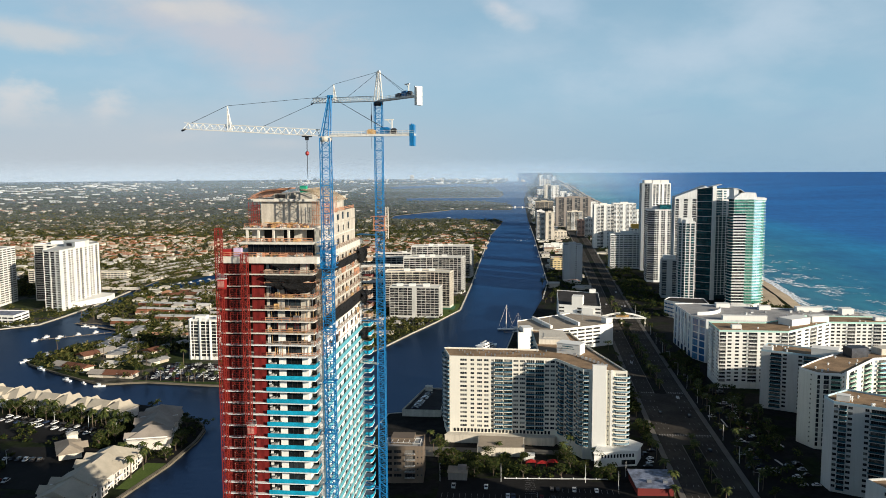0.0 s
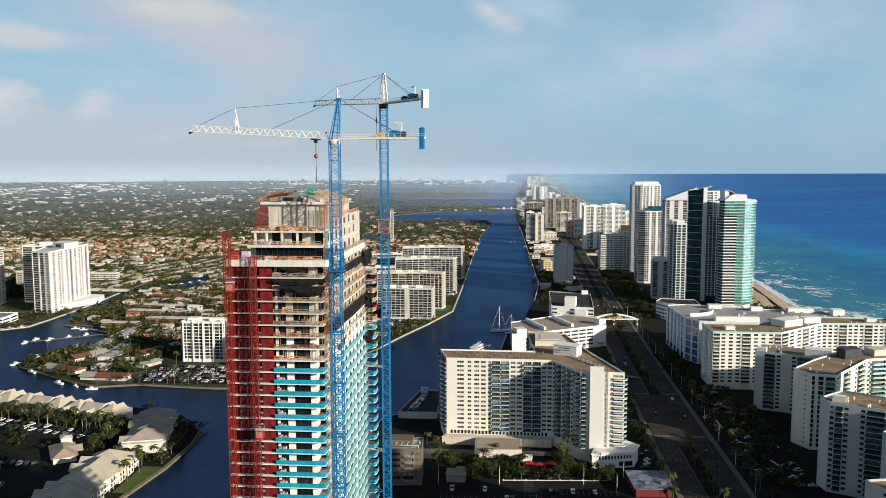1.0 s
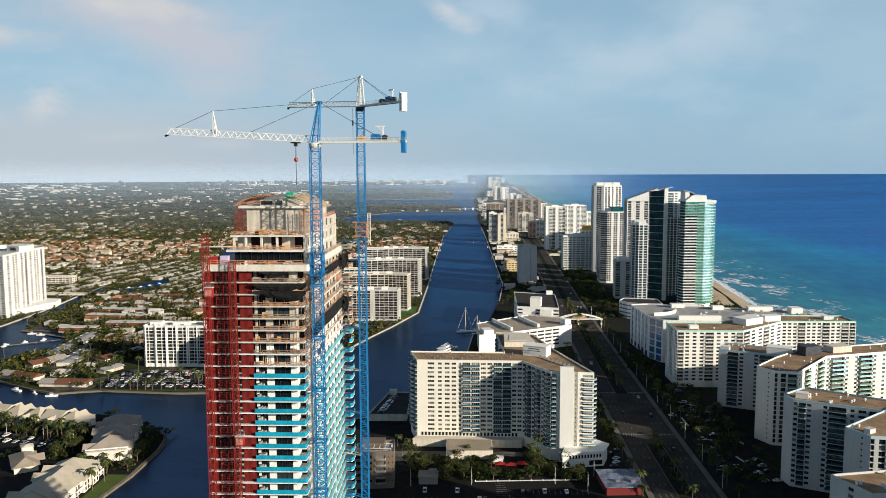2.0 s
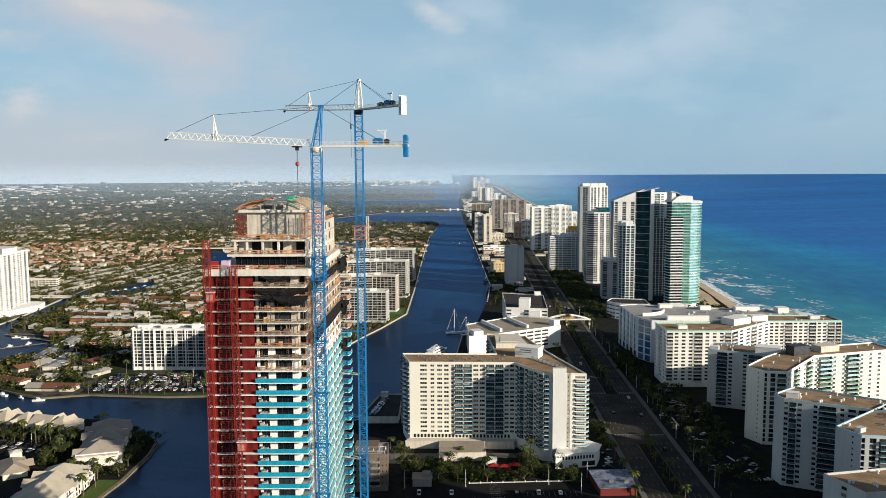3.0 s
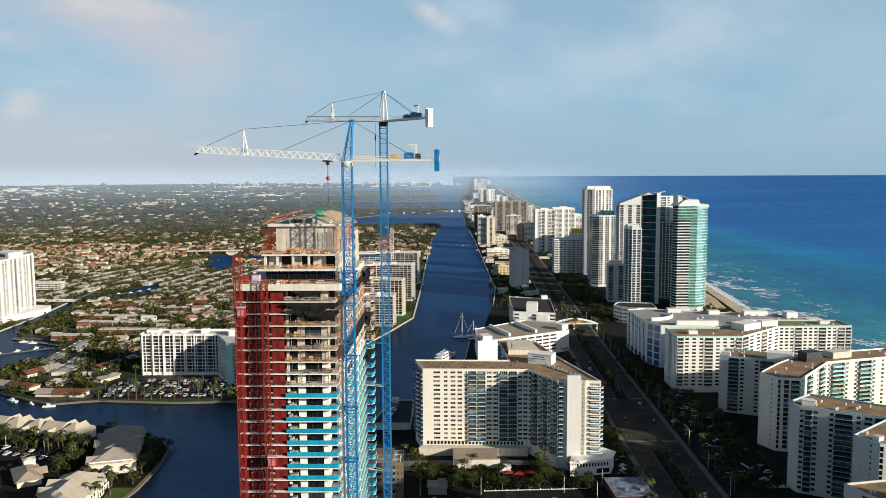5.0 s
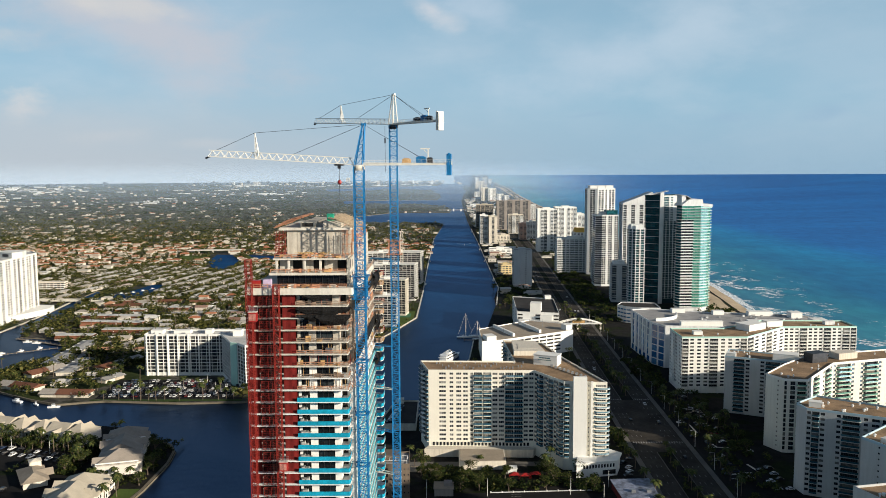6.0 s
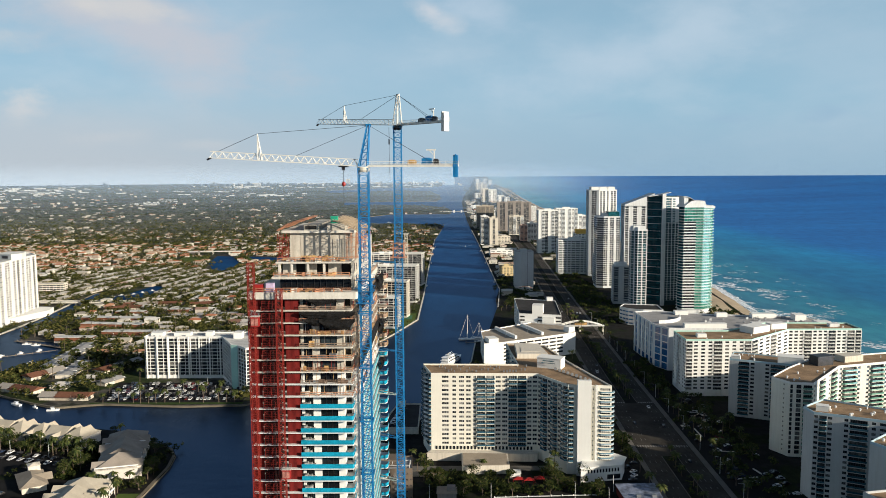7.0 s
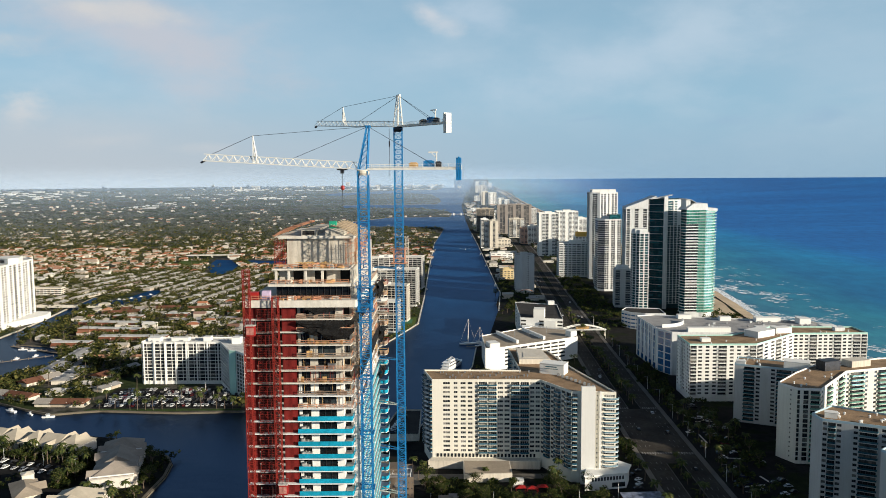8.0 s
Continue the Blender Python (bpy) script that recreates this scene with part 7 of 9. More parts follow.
for k in range(35, NF):
    zz = Z0 + k * FH
    s = Shape()
    for j in range(rq.randrange(5, 11)):
        x, y = rq.uniform(XC + 0.4, X1 + 0.6), rq.uniform(204.5, 206.0)
        s.beam((x, y, zz), (x + rq.uniform(-0.15, 0.15), y, zz + FH - 0.28), 0.09)
    part("prop_row", s, rq.choice([REDSTEEL, GALV, TIMBER]), tower)
    s = Shape()
    for j in range(rq.randrange(3, 6)):
        x = rq.uniform(XC + 1, X1 - 2)
        s.prism(rect(x, 205.2, rq.uniform(0.6, 2.2), rq.uniform(0.4, 0.9), rq.uniform(-20, 20)), zz, zz + rq.uniform(0.3, 1.5))
    part("stored_goods", s, rq.choice([TIMBER, CLAYNET, CONC2, GALV]), tower)
    for j in range(3):
        s = Shape()
        y = rq.uniform(208, 256)
        s.box(X1 + 1.05, X1 + 1.5, y, y + rq.uniform(1.0, 4.0), zz, zz + rq.uniform(0.6, 2.2))
        part("stored_board", s, rq.choice([CLAYNET, TIMBER, CONC, ORANGE, DARKSTEEL]), tower)
    s = Shape()
    for j in range(16):
        p = Vector((X1 + rq.uniform(0.2, 1.9), rq.uniform(203.9, 210), zz + rq.uniform(0, FH - 0.5)))
        q = p + Vector((rq.uniform(-0.6, 0.8), rq.uniform(-1.2, 1.2), rq.uniform(-0.9, 1.2)))
        s.beam(p, q, 0.09)
    part("corner_scaffold", s, rq.choice([ORANGE, CLAYNET, OLDTIMBER]), tower)
    s = Shape()
    for j in range(14):
        y = 208 + j * 3.8 + rq.uniform(-0.5, 0.5)
        s.beam((X1 + 1.3, y, zz), (X1 + 1.3, y, zz + FH - 0.28), 0.10)
    part("edge_prop_row", s, rq.choice([CONC2, ORANGE, CLAYNET]), tower)
# loading platforms sticking out of the east edge
for k in range(10):
    z = Z0 + (34 + k) * FH
    s = Shape()
    y = 262 + (k % 3) * 2.2
    s.box(X1 + 1.0, X1 + 4.2, y, y + 2.6, z - 0.05, z + 0.15)
    for yy in (y, y + 2.6):
        s.beam((X1 + 1.0, yy, z + 1.1), (X1 + 4.2, yy, z + 1.1), 0.1)
        s.beam((X1 + 4.2, yy, z), (X1 + 4.2, yy, z + 1.15), 0.1)
    part("loading_platform", s, TIMBER if k % 3 == 1 else REDSTEEL if k % 3 else CONC2, tower)

# ---- lattice work ----


def lattice(s, x, y, z0, z1, w, chord=0.2, brace=0.1, bay=2.0, m=0):
    """A square lattice mast between two heights."""
    c = [(x - w / 2, y - w / 2), (x + w / 2, y - w / 2), (x + w / 2, y + w / 2), (x - w / 2, y + w / 2)]
    for a in c:
        s.beam((*a, z0), (*a, z1), chord, chord, m)
    n = max(1, round((z1 - z0) / bay))
    for k in range(n):
        za, zb = z0 + (z1 - z0) * k / n, z0 + (z1 - z0) * (k + 1) / n
        for i in range(4):
            a, b = c[i], c[(i + 1) % 4]
            if (k + i) % 2:
                a, b = b, a
            s.beam((*a, za), (*b, zb), brace, brace, m)
            s.beam((*a, zb), (*b, zb), brace, brace, m)


def rod(p, q, r, mat, parent, name="pendant"):
    s = Shape()
    s.beam(p, q, r, r)
    return part(name, s, mat, parent)


# hoist masts on the west bay, with cages
for x, zt, cz_ in ((-79.6, 149.0, (133.0,)), (-72.6, 142.2, (93.0,))):
    h = thing("hoist", (x, 202.6, 1.2), "red rack hoist mast with lift cage clamped to the tower", "hoist", "site hoists")
    z = 1.2
    while z < zt:
        s = Shape()
        lattice(s, x, 202.6, z, min(z + 9.0, zt), 1.5, 0.17, 0.09, 1.5)
        part("mast_section", s, REDSTEEL, h)
        z += 9.0
    for k in range(14):
        zz = 6 + k * 9.54
        if zz < zt - 3:
            s = Shape()
            s.beam((x - 0.6, 203.3, zz), (x - 0.3, 205.2, zz), 0.14)
            s.beam((x + 0.6, 203.3, zz), (x + 0.3, 205.2, zz), 0.14)
            part("wall_tie", s, REDSTEEL, h)
    for cz0 in cz_:
        s = Shape()
        s.box(x + 0.2, x + 2.3, 200.2, 201.7, cz0, cz0 + 2.5)
        cage = part("cage", s, REDBOX, h, "scuffed red lift cage")
        s = Shape()
        for a in (x + 0.2, x + 1.25, x + 2.3):
            s.beam((a, 200.15, cz0 + 2.5), (a, 200.15, cz0 + 3.6), 0.07)
            s.beam((a, 201.7, cz0 + 2.5), (a, 201.7, cz0 + 3.6), 0.07)
        for zz in (cz0 + 3.05, cz0 + 3.6):
            s.beam((x + 0.2, 200.15, zz), (x + 2.3, 200.15, zz), 0.06)
            s.beam((x + 0.2, 201.7, zz), (x + 2.3, 201.7, zz), 0.06)
        part("cage_frame", s, GALV, cage)
        for k in range(2):
            s = Shape()
            s.box(x + 0.32 + k * 0.98, x + 1.16 + k * 0.98, 200.1, 200.2, cz0 + 0.35, cz0 + 2.1)
            part("cage_panel", s, PINKPANEL, cage, "scuffed pale pink panel")
        s = Shape()
        s.box(x + 0.1, x + 2.4, 200.1, 201.8, cz0 + 2.5, cz0 + 2.62)
        part("cage_roof", s, CRANEWHITE, cage)


def boom(s, p, q, w, h, chord, brace, n, m=0):
    """A three-chord jib truss: two lower chords and one upper."""
    p, q = Vector(p), Vector(q)
    d = (q - p).normalized()
    side = Vector((d.y, -d.x, 0)).normalized() * w / 2
    upv = Vector((0, 0, h))
    for a in (-side, side, upv):
        s.beam(p + a, q + a, chord, chord, m)
    for k in range(n):
        a, b = p.lerp(q, k / n), p.lerp(q, (k + 1) / n)
        mid = (a + b) / 2
        for sd_ in (-side, side):
            s.beam(a + sd_, mid + upv, brace, brace, m)
            s.beam(mid + upv, b + sd_, brace, brace, m)
        s.beam(a - side, b + side, brace, brace, m)


def crane(name, x, y, zt, w, direction, jib_len, cj_len, jib_rise, head, lean, kp_at, label, colours, z_low, climb):
    """Tower crane: mast sections, climbing frame, slewing ring, head, jib with king post and pendants, counter-jib with ballast."""
    mast_mat, head_mat, jib_mat, ballast_mat = colours
    c = thing(name, (x, y, z_low), label, "tower crane", "tower cranes")
    z = z_low
    while z < zt - 0.1:
        s = Shape()
        lattice(s, x, y, z, min(z + 6.0, zt), w, 0.22, 0.12, 1.5)
        part("mast_section", s, mast_mat, c)
        z += 6.0
    s = Shape()
    for a in (-w / 2 + 0.1, w / 2 - 0.5):
        s.beam((x + a + 0.2, y, z_low), (x + a + 0.2, y, zt - 2), 0.1)
    for k in range(int((zt - z_low) / 0.9)):
        s.beam((x - 0.2, y + 0.2, z_low + k * 0.9), (x + 0.25, y + 0.2, z_low + k * 0.9), 0.05)
    part("ladder", s, mast_mat, c)
    if climb:
        z0, z1 = climb
        s = Shape()
        lattice(s, x, y, z0, z1, w + 0.6, 0.3, 0.16, 1.4)
        for zz in (z0, (z0 + z1) / 2, z1):
            for k in range(4):
                a = [(-1, -1), (1, -1), (1, 1), (-1, 1)]
                p, q = a[k], a[(k + 1) % 4]
                r = w / 2 + 0.8
                s.beam((x + p[0] * r, y + p[1] * r, zz), (x + q[0] * r, y + q[1] * r, zz), 0.5, 0.1)
                s.beam((x + p[0] * (r + 0.3), y + p[1] * (r + 0.3), zz + 1.0), (x + q[0] * (r + 0.3), y + q[1] * (r + 0.3), zz + 1.0), 0.07)
        part("climbing_frame", s, mast_mat, c)
    s = Shape()
    s.tube([(x, y, zt - 1.0, w * 0.5), (x, y, zt - 0.4, w * 0.62), (x, y, zt + 0.1, w * 0.62), (x, y, zt + 0.4, w * 0.55)], 16)
    part("slewing_ring", s, DARKSTEEL if not climb else CREAM, c)
    dx, dy = direction
    d = Vector((dx, dy, 0)).normalized()
    base = Vector((x, y, zt + 0.6))
    # head
    s = Shape()
    apex = base + Vector((0, 0, head)) - d * lean
    side = Vector((d.y, -d.x, 0))
    for f in (-1.0, 1.0):
        for g in (-1.0, 1.0):
            s.beam(base + side * f * w * 0.42 + d * g * w * 0.42, apex + side * f * 0.35 + d * g * 0.3, 0.26)
    for k in range(1, 6):
        t = k / 6
        for f in (-1, 1):
            p = base.lerp(apex, t) + side * f * (w * 0.42 * (1 - t) + 0.35 * t)
            r = (w * 0.42 * (1 - t) + 0.3 * t)
            s.beam(p - d * r, p + d * r, 0.12)
            s.beam(p - d * r, base.lerp(apex, t - 1 / 6) + side * f * (w * 0.42 * (1 - t) + 0.35 * t) + d * r, 0.1)
        q = base.lerp(apex, t)
        s.beam(q - side * (w * 0.42 * (1 - t) + 0.35 * t), q + side * (w * 0.42 * (1 - t) + 0.35 * t), 0.12)
    s.beam(apex - d * 0.7, apex + d * 0.7, 0.6, 0.6)
    part("head_frame", s, head_mat, c)
    # jib
    j0 = base + d * w * 0.5
    j1 = base + d * jib_len + Vector((0, 0, jib_rise))
    n = int(jib_len / 2.2)
    s = Shape()
    boom(s, j0, j1, 1.5, 1.7, 0.2, 0.11, n)
    jib = part("jib", s, jib_mat, c)
    kp = j0.lerp(j1, kp_at)
    s = Shape()
    top = kp + Vector((0, 0, 1.7 + head * 0.5)) + d * 0.6
    for f in (-0.6, 0.6):
        s.beam(kp + side * f + Vector((0, 0, 0.2)) - d * 0.5, top, 0.2)
        s.beam(kp + side * f + Vector((0, 0, 0.2)) + d * 0.5, top, 0.16)
    part("king_post", s, jib_mat, jib)
    rod(apex, top, 0.09, DARKSTEEL, c)
    rod(top, j0.lerp(j1, 0.95) + Vector((0, 0, 1.7)), 0.09, DARKSTEEL, c)
    rod(apex, j0.lerp(j1, 0.42) + Vector((0, 0, 1.7)), 0.09, DARKSTEEL, c)
    s = Shape()
    s.beam(j1 - d * 0.2, j1 + d * 0.9 - Vector((0, 0, 0.5)), 0.5, 0.4)
    part("jib_tip", s, DARKSTEEL, jib)
    # counter-jib
    k0 = base - d * w * 0.3
    k1 = base - d * cj_len
    s = Shape()
    for f in (-0.8, 0.8):
        s.beam(k0 + side * f, k1 + side * f, 0.3, 0.55)
    nn = int(cj_len / 1.6)
    for k in range(nn + 1):
        p = k0.lerp(k1, k / nn)
        s.beam(p - side * 0.8, p + side * 0.8, 0.14)
        for f in (-1.1, 1.1):
            s.beam(p + side * f, p + side * f + Vector((0, 0, 1.1)), 0.06)
    for f in (-1.1, 1.1):
        for zz in (0.55, 1.1):
            s.beam(k0 + side * f + Vector((0, 0, zz)), k1 + side * f + Vector((0, 0, zz)), 0.06)
    s.beam(k0 + Vector((0, 0, 0.32)), k1 + Vector((0, 0, 0.32)), 1.5, 0.06)
    cj = part("counter_jib", s, jib_mat, c)
    rod(apex, k0.lerp(k1, 0.78) + side * 0.8, 0.08, DARKSTEEL, c)
    rod(apex, k0.lerp(k1, 0.78) - side * 0.8, 0.08, DARKSTEEL, c)
    s = Shape()
    for k in range(3):
        q = k1 + d * (0.3 + k * 0.42)
        r = [q + d * a * 0.18 + side * b * 1.05 for a, b in ((-1, -1), (-1, 1), (1, 1), (1, -1))]
        s.solid([v - Vector((0, 0, 2.9)) for v in r], [v + Vector((0, 0, 2.6)) for v in r])
    s.beam(k1 + Vector((0, 0, 2.7)) - side * 1.4 + d * 0.7, k1 + Vector((0, 0, 2.7)) + side * 1.4 + d * 0.7, 0.3)
    part("counterweight", s, ballast_mat, cj)
    for t, ww, hh, mt in ((0.66, 2.6, 1.5, mast_mat), (0.76, 1.4, 1.2, DARKSTEEL), (0.5, 2.2, 1.0, TIMBER if climb else DARKSTEEL)):
        q = k0.lerp(k1, t)
        s = Shape()
        s.beam(q + Vector((0, 0, 0.35 + hh / 2)) - d * ww / 2, q + Vector((0, 0, 0.35 + hh / 2)) + d * ww / 2, 1.3, hh)
        s.beam(q + Vector((0, 0, 0.4 + hh)) - d * ww / 3, q + Vector((0, 0, 0.4 + hh)) + d * ww / 3, 0.8, 0.3)
        part("winch", s, mt, cj)
    q = k0.lerp(k1, 0.74)
    s = Shape()
    s.beam(q + Vector((0, 0, 0.3)), q + Vector((0, 0, 4.0)), 0.3)
    s.beam(q + Vector((0, 0, 4.0)) - d * 0.4, q + Vector((0, 0, 4.0)) + d * 2.0, 0.3)
    s.beam(q + Vector((0, 0, 2.6)), q + Vector((0, 0, 4.0)) + d * 1.4, 0.14)
    part("davit", s, jib_mat, cj)
    return c, j0, j1, d, side


c1, j0, j1, d1, sd1 = crane("tower_crane", -51.0, 207.6, 172.8, 2.6, (-40.0, 3.2), 40.5, 24.5, 2.4, 10.4, 1.4, 0.66, "blue tower crane with white jib clamped to the tower", (CRANEBLUE, CRANEBLUE, CRANEWHITE, CRANEBLUE), 1.2, (138.0, 144.0))
for k in range(9):
    zz = 20 + k * 14.4
    if zz > 136:
        break
    s = Shape()
    s.beam((-52.3, 208.6, zz), (-54.0, 210.5, zz), 0.25)
    s.beam((-52.3, 208.8, zz), (-54.0, 213.0, zz), 0.2)
    for a, b in (((-52.6, 206.0), (-49.4, 206.0)), ((-49.4, 206.0), (-49.4, 209.2)), ((-49.4, 209.2), (-52.6, 209.2)), ((-52.6, 209.2), (-52.6, 206.0))):
        s.beam((*a, zz), (*b, zz), 0.4, 0.3)
    part("mast_tie", s, CRANEBLUE, c1)
q = j0.lerp(j1, 0.10)
s = Shape()
s.beam(q - d1 * 1.2 - Vector((0, 0, 0.3)), q + d1 * 1.2 - Vector((0, 0, 0.3)), 1.4, 0.4)
s.beam(q - d1 * 0.4 - Vector((0, 0, 0.9)), q + d1 * 0.4 - Vector((0, 0, 0.9)), 0.8, 0.8)
part("trolley", s, DARKSTEEL, c1)
s = Shape()
for f in (-0.3, 0.3):
    s.beam(q + sd1 * f - Vector((0, 0, 0.6)), q + sd1 * f - Vector((0, 0, 4.5)), 0.06)
s.beam(q - Vector((0, 0, 5.2)), q - Vector((0, 0, 11.5)), 0.12)
part("hoist_rope", s, DARKSTEEL, c1)
s = Shape()
s.tube([(q.x, q.y, q.z - 5.4, 0.2), (q.x, q.y, q.z - 5.0, 0.55), (q.x, q.y, q.z - 4.5, 0.5), (q.x, q.y, q.z - 4.2, 0.15)], 10)
part("hook_block", s, REDBOX, c1, "red hook block")
c2, j0, j1, d2, sd2 = crane("tower_crane", -45.4, 257.0, 186.2, 2.5, (-0.69, 0.73), 44.5, 23.0, 2.4, 9.4, 0.4, 0.62, "blue tower crane with white head and pale jib", (CRANEBLUE, CRANEWHITE, CRANEWHITE, CRANEWHITE), 1.2, None)
for k in range(9):
    zz = 26 + k * 14.6
    s = Shape()
    s.beam((-46.6, 256.4, zz), (-53.6, 259.0, zz), 0.3)
    s.beam((-46.6, 257.6, zz), (-53.6, 262.5, zz), 0.26)
    part("mast_tie", s, CONC2 if k % 2 else CRANEBLUE, c2)
s = Shape()
lattice(s, -45.4, 257.0, 144.5, 149.0, 3.5, 0.22, 0.12, 1.5)
for zz in (144.5, 149.0):
    for a, b in (((-47.6, 254.8), (-43.2, 254.8)), ((-43.2, 254.8), (-43.2, 259.2)), ((-43.2, 259.2), (-47.6, 259.2)), ((-47.6, 259.2), (-47.6, 254.8))):
        s.beam((*a, zz), (*b, zz), 0.8, 0.12)
part("service_platform", s, ORANGE, c2)
s = Shape()
lattice(s, -43.0, 257.0, 141.5, 152.0, 0.8, 0.12, 0.08, 1.5)
part("platform_mast", s, CREAM, c2)
q = j0.lerp(j1, 0.07)
s = Shape()
s.beam(q - Vector((0, 0, 0.6)), q - Vector((0, 0, 15.5)), 0.10)
s.beam(q - Vector((0, 0, 4.5)), q - Vector((0, 0, 6.2)), 0.4)
part("hoist_rope", s, DARKSTEEL, c2)

# ---- trees ----


def palm_meshes(seed, h):
    rnd = random.Random(seed)
    t = Shape()
    lean = rnd.uniform(-0.5, 0.5)
    rings = [(lean * (k / 6) ** 2, 0.3 * math.sin(k * 0.5), h * k / 6, 0.26 - 0.02 * k) for k in range(7)]
    t.tube(rings, 6)
    top = Vector((rings[-1][0], rings[-1][1], h))
    c = Shape()
    for k in range(18):
        a = k * 2.4 + rnd.uniform(-0.2, 0.2)
        el = rnd.uniform(-0.4, 0.9)
        L = rnd.uniform(2.3, 3.3)
        d = Vector((math.cos(a), math.sin(a), 0))
        side = Vector((-d.y, d.x, 0))
        pts = []
        for i in range(6):
            u = i / 5
            pts.append(top + d * L * u * math.cos(el * (1 - u)) + Vector((0, 0, L * (math.sin(el) * u - 0.75 * u * u))))
        for i in range(5):
            w0, w1 = 0.42 * math.sin(math.pi * (0.12 + 0.8 * i / 5)), 0.42 * math.sin(math.pi * (0.12 + 0.8 * (i + 1) / 5))
            dz = Vector((0, 0, 0.22))
            for f in (-1, 1):
                c.face([pts[i], pts[i + 1], pts[i + 1] + side * f * w1 * 1.6 - dz, pts[i] + side * f * w0 * 1.6 - dz])
    return t.mesh("trunk", [BARK]), c.mesh("crown", [FROND])


def leaf_cloud(c, centre, r, n, rnd, size, flat=0.75):
    for _ in range(n):
        v = Vector((rnd.gauss(0, 1), rnd.gauss(0, 1), rnd.gauss(0, 1)))
        v = v.normalized() * r * rnd.uniform(0.55, 1.05)
        v.z *= flat
        p = centre + v
        a = Vector((rnd.uniform(-1, 1), rnd.uniform(-1, 1), rnd.uniform(-0.6, 0.6))).normalized() * size * rnd.uniform(0.6, 1.3)
        b = Vector((rnd.uniform(-1, 1), rnd.uniform(-1, 1), rnd.uniform(-0.6, 0.6))).normalized() * size * rnd.uniform(0.5, 1.0)
        c.face([p - a * 0.5, p + b * 0.5, p + a * 0.5, p - b * 0.45])


def broad_meshes(seed, h, spread):
    rnd = random.Random(seed)
    t = Shape()
    t.tube([(0, 0, 0, 0.32), (0.05, 0, h * 0.2, 0.24), (0.1, 0.05, h * 0.45, 0.19)], 7)
    c = Shape()
    base = Vector((0.1, 0.05, h * 0.4))
    for k in range(8):
        a = k * 2.4 + rnd.uniform(-0.3, 0.3)
        rr = spread * rnd.uniform(0.25, 0.75)
        tip = Vector((math.cos(a) * rr, math.sin(a) * rr, h * rnd.uniform(0.58, 0.92)))
        t.beam(base, tip, 0.13)
        leaf_cloud(c, tip, spread * rnd.uniform(0.28, 0.46), 42, rnd, 0.75)
    leaf_cloud(c, Vector((0, 0, h * 0.8)), spread * 0.5, 60, rnd, 0.75)
    return t.mesh("trunk", [BARK]), c.mesh("crown", [LEAF])


PALMS = [palm_meshes(k, h) for k, h in enumerate((7.5, 9.0, 11.0, 6.0))]
BROADS = [broad_meshes(10 + k, h, sp) for k, (h, sp) in enumerate(((7.0, 3.6), (9.0, 4.6), (6.0, 3.0)))]


def plant(kind, x, y, z, turn, scale, group):
    tr, cr = (PALMS if kind[0] == "p" else BROADS)[int(kind[1]) % (4 if kind[0] == "p" else 3)]
    root = thing("palm_tree" if kind[0] == "p" else "broadleaf_tree", (x, y, z), "slender palm with a drooping green crown" if kind[0] == "p" else "dark green broadleaf tree with uneven crown", "tree", group)
    root.matrix_basis = Matrix.Translation((x, y, z)) @ Matrix.Rotation(turn, 4, "Z") @ Matrix.Diagonal((scale, scale, scale, 1))
    for nm, me in (("trunk", tr), ("crown", cr)):
        ob = new(nm, me)
        ob.parent = root
    return root


rt = random.Random(77)
spots = []
# hotel garden
for k in range(34):
    spots.append(("b%d" % rt.randrange(3), rt.uniform(-44, 52), rt.uniform(402, 432), "hotel garden trees"))
for x, y in ((-46, 449), (-48, 440), (-52, 455), (-44, 432), (-10, 440), (-62, 425), (-56, 420), (26, 426), (30, 438)):
    spots.append(("p%d" % rt.randrange(3), x, y, "hotel palms"))
# road: palms on the median and pavements
for k in range(46):
    y = 380 + k * 12.5 + rt.uniform(-3, 3)
    x = 101 + (y - 385) * 0.021 + rt.uniform(-1.5, 1.5)
    if 466 < y < 572:
        continue
    spots.append(("p%d" % rt.randrange(4), x, y, "road palms"))
for k in range(30):
    y = 385 + k * 16 + rt.uniform(-4, 4)
    spots.append(("p%d" % rt.randrange(4) if k % 2 else "b%d" % rt.randrange(3), 124 + (y - 385) * 0.021 + rt.uniform(0, 3), y, "road trees"))
    if y < 500:
        spots.append(("p%d" % rt.randrange(4), 79 + rt.uniform(-2, 1), y, "road trees"))
    elif k % 2 == 0:
        spots.append(("b%d" % rt.randrange(3), 82 + (y - 500) * 0.02 + rt.uniform(-4, 0), y, "road trees"))
for k in range(26):
    spots.append(("p%d" % rt.randrange(3) if k % 2 else "b1", rt.uniform(130, 156), rt.uniform(440, 582), "court palms"))
for k in range(12):
    spots.append(("b%d" % rt.randrange(3), rt.uniform(126, 145), rt.uniform(600, 690), "court trees"))
# peninsula
front = lambda x: 474 - (x + 261) * 0.286
for k in range(52):
    x = rt.uniform(-350, -244)
    spots.append((("p%d" if k % 3 == 0 else "b%d") % rt.randrange(3), x, front(x) - rt.uniform(3, 13), "townhouse trees"))
for k in range(12):
    spots.append((("b%d" if k % 4 else "p%d") % rt.randrange(3), -248 + rt.uniform(-3, 6), rt.uniform(428, 466), "townhouse trees"))
for x, y in ((-200, 440), (-203, 448), (-207, 462), (-211, 470), (-199, 428), (-204, 417), (-212, 414), (-220, 416), (-226, 417), (-208, 409), (-198, 413), (-204, 398), (-205, 386), (-250, 503), (-244, 500), (-214, 476), (-198, 434)):
    spots.append((("b%d" if rt.random() < 0.5 else "p%d") % rt.randrange(3), x, y, "townhouse trees"))
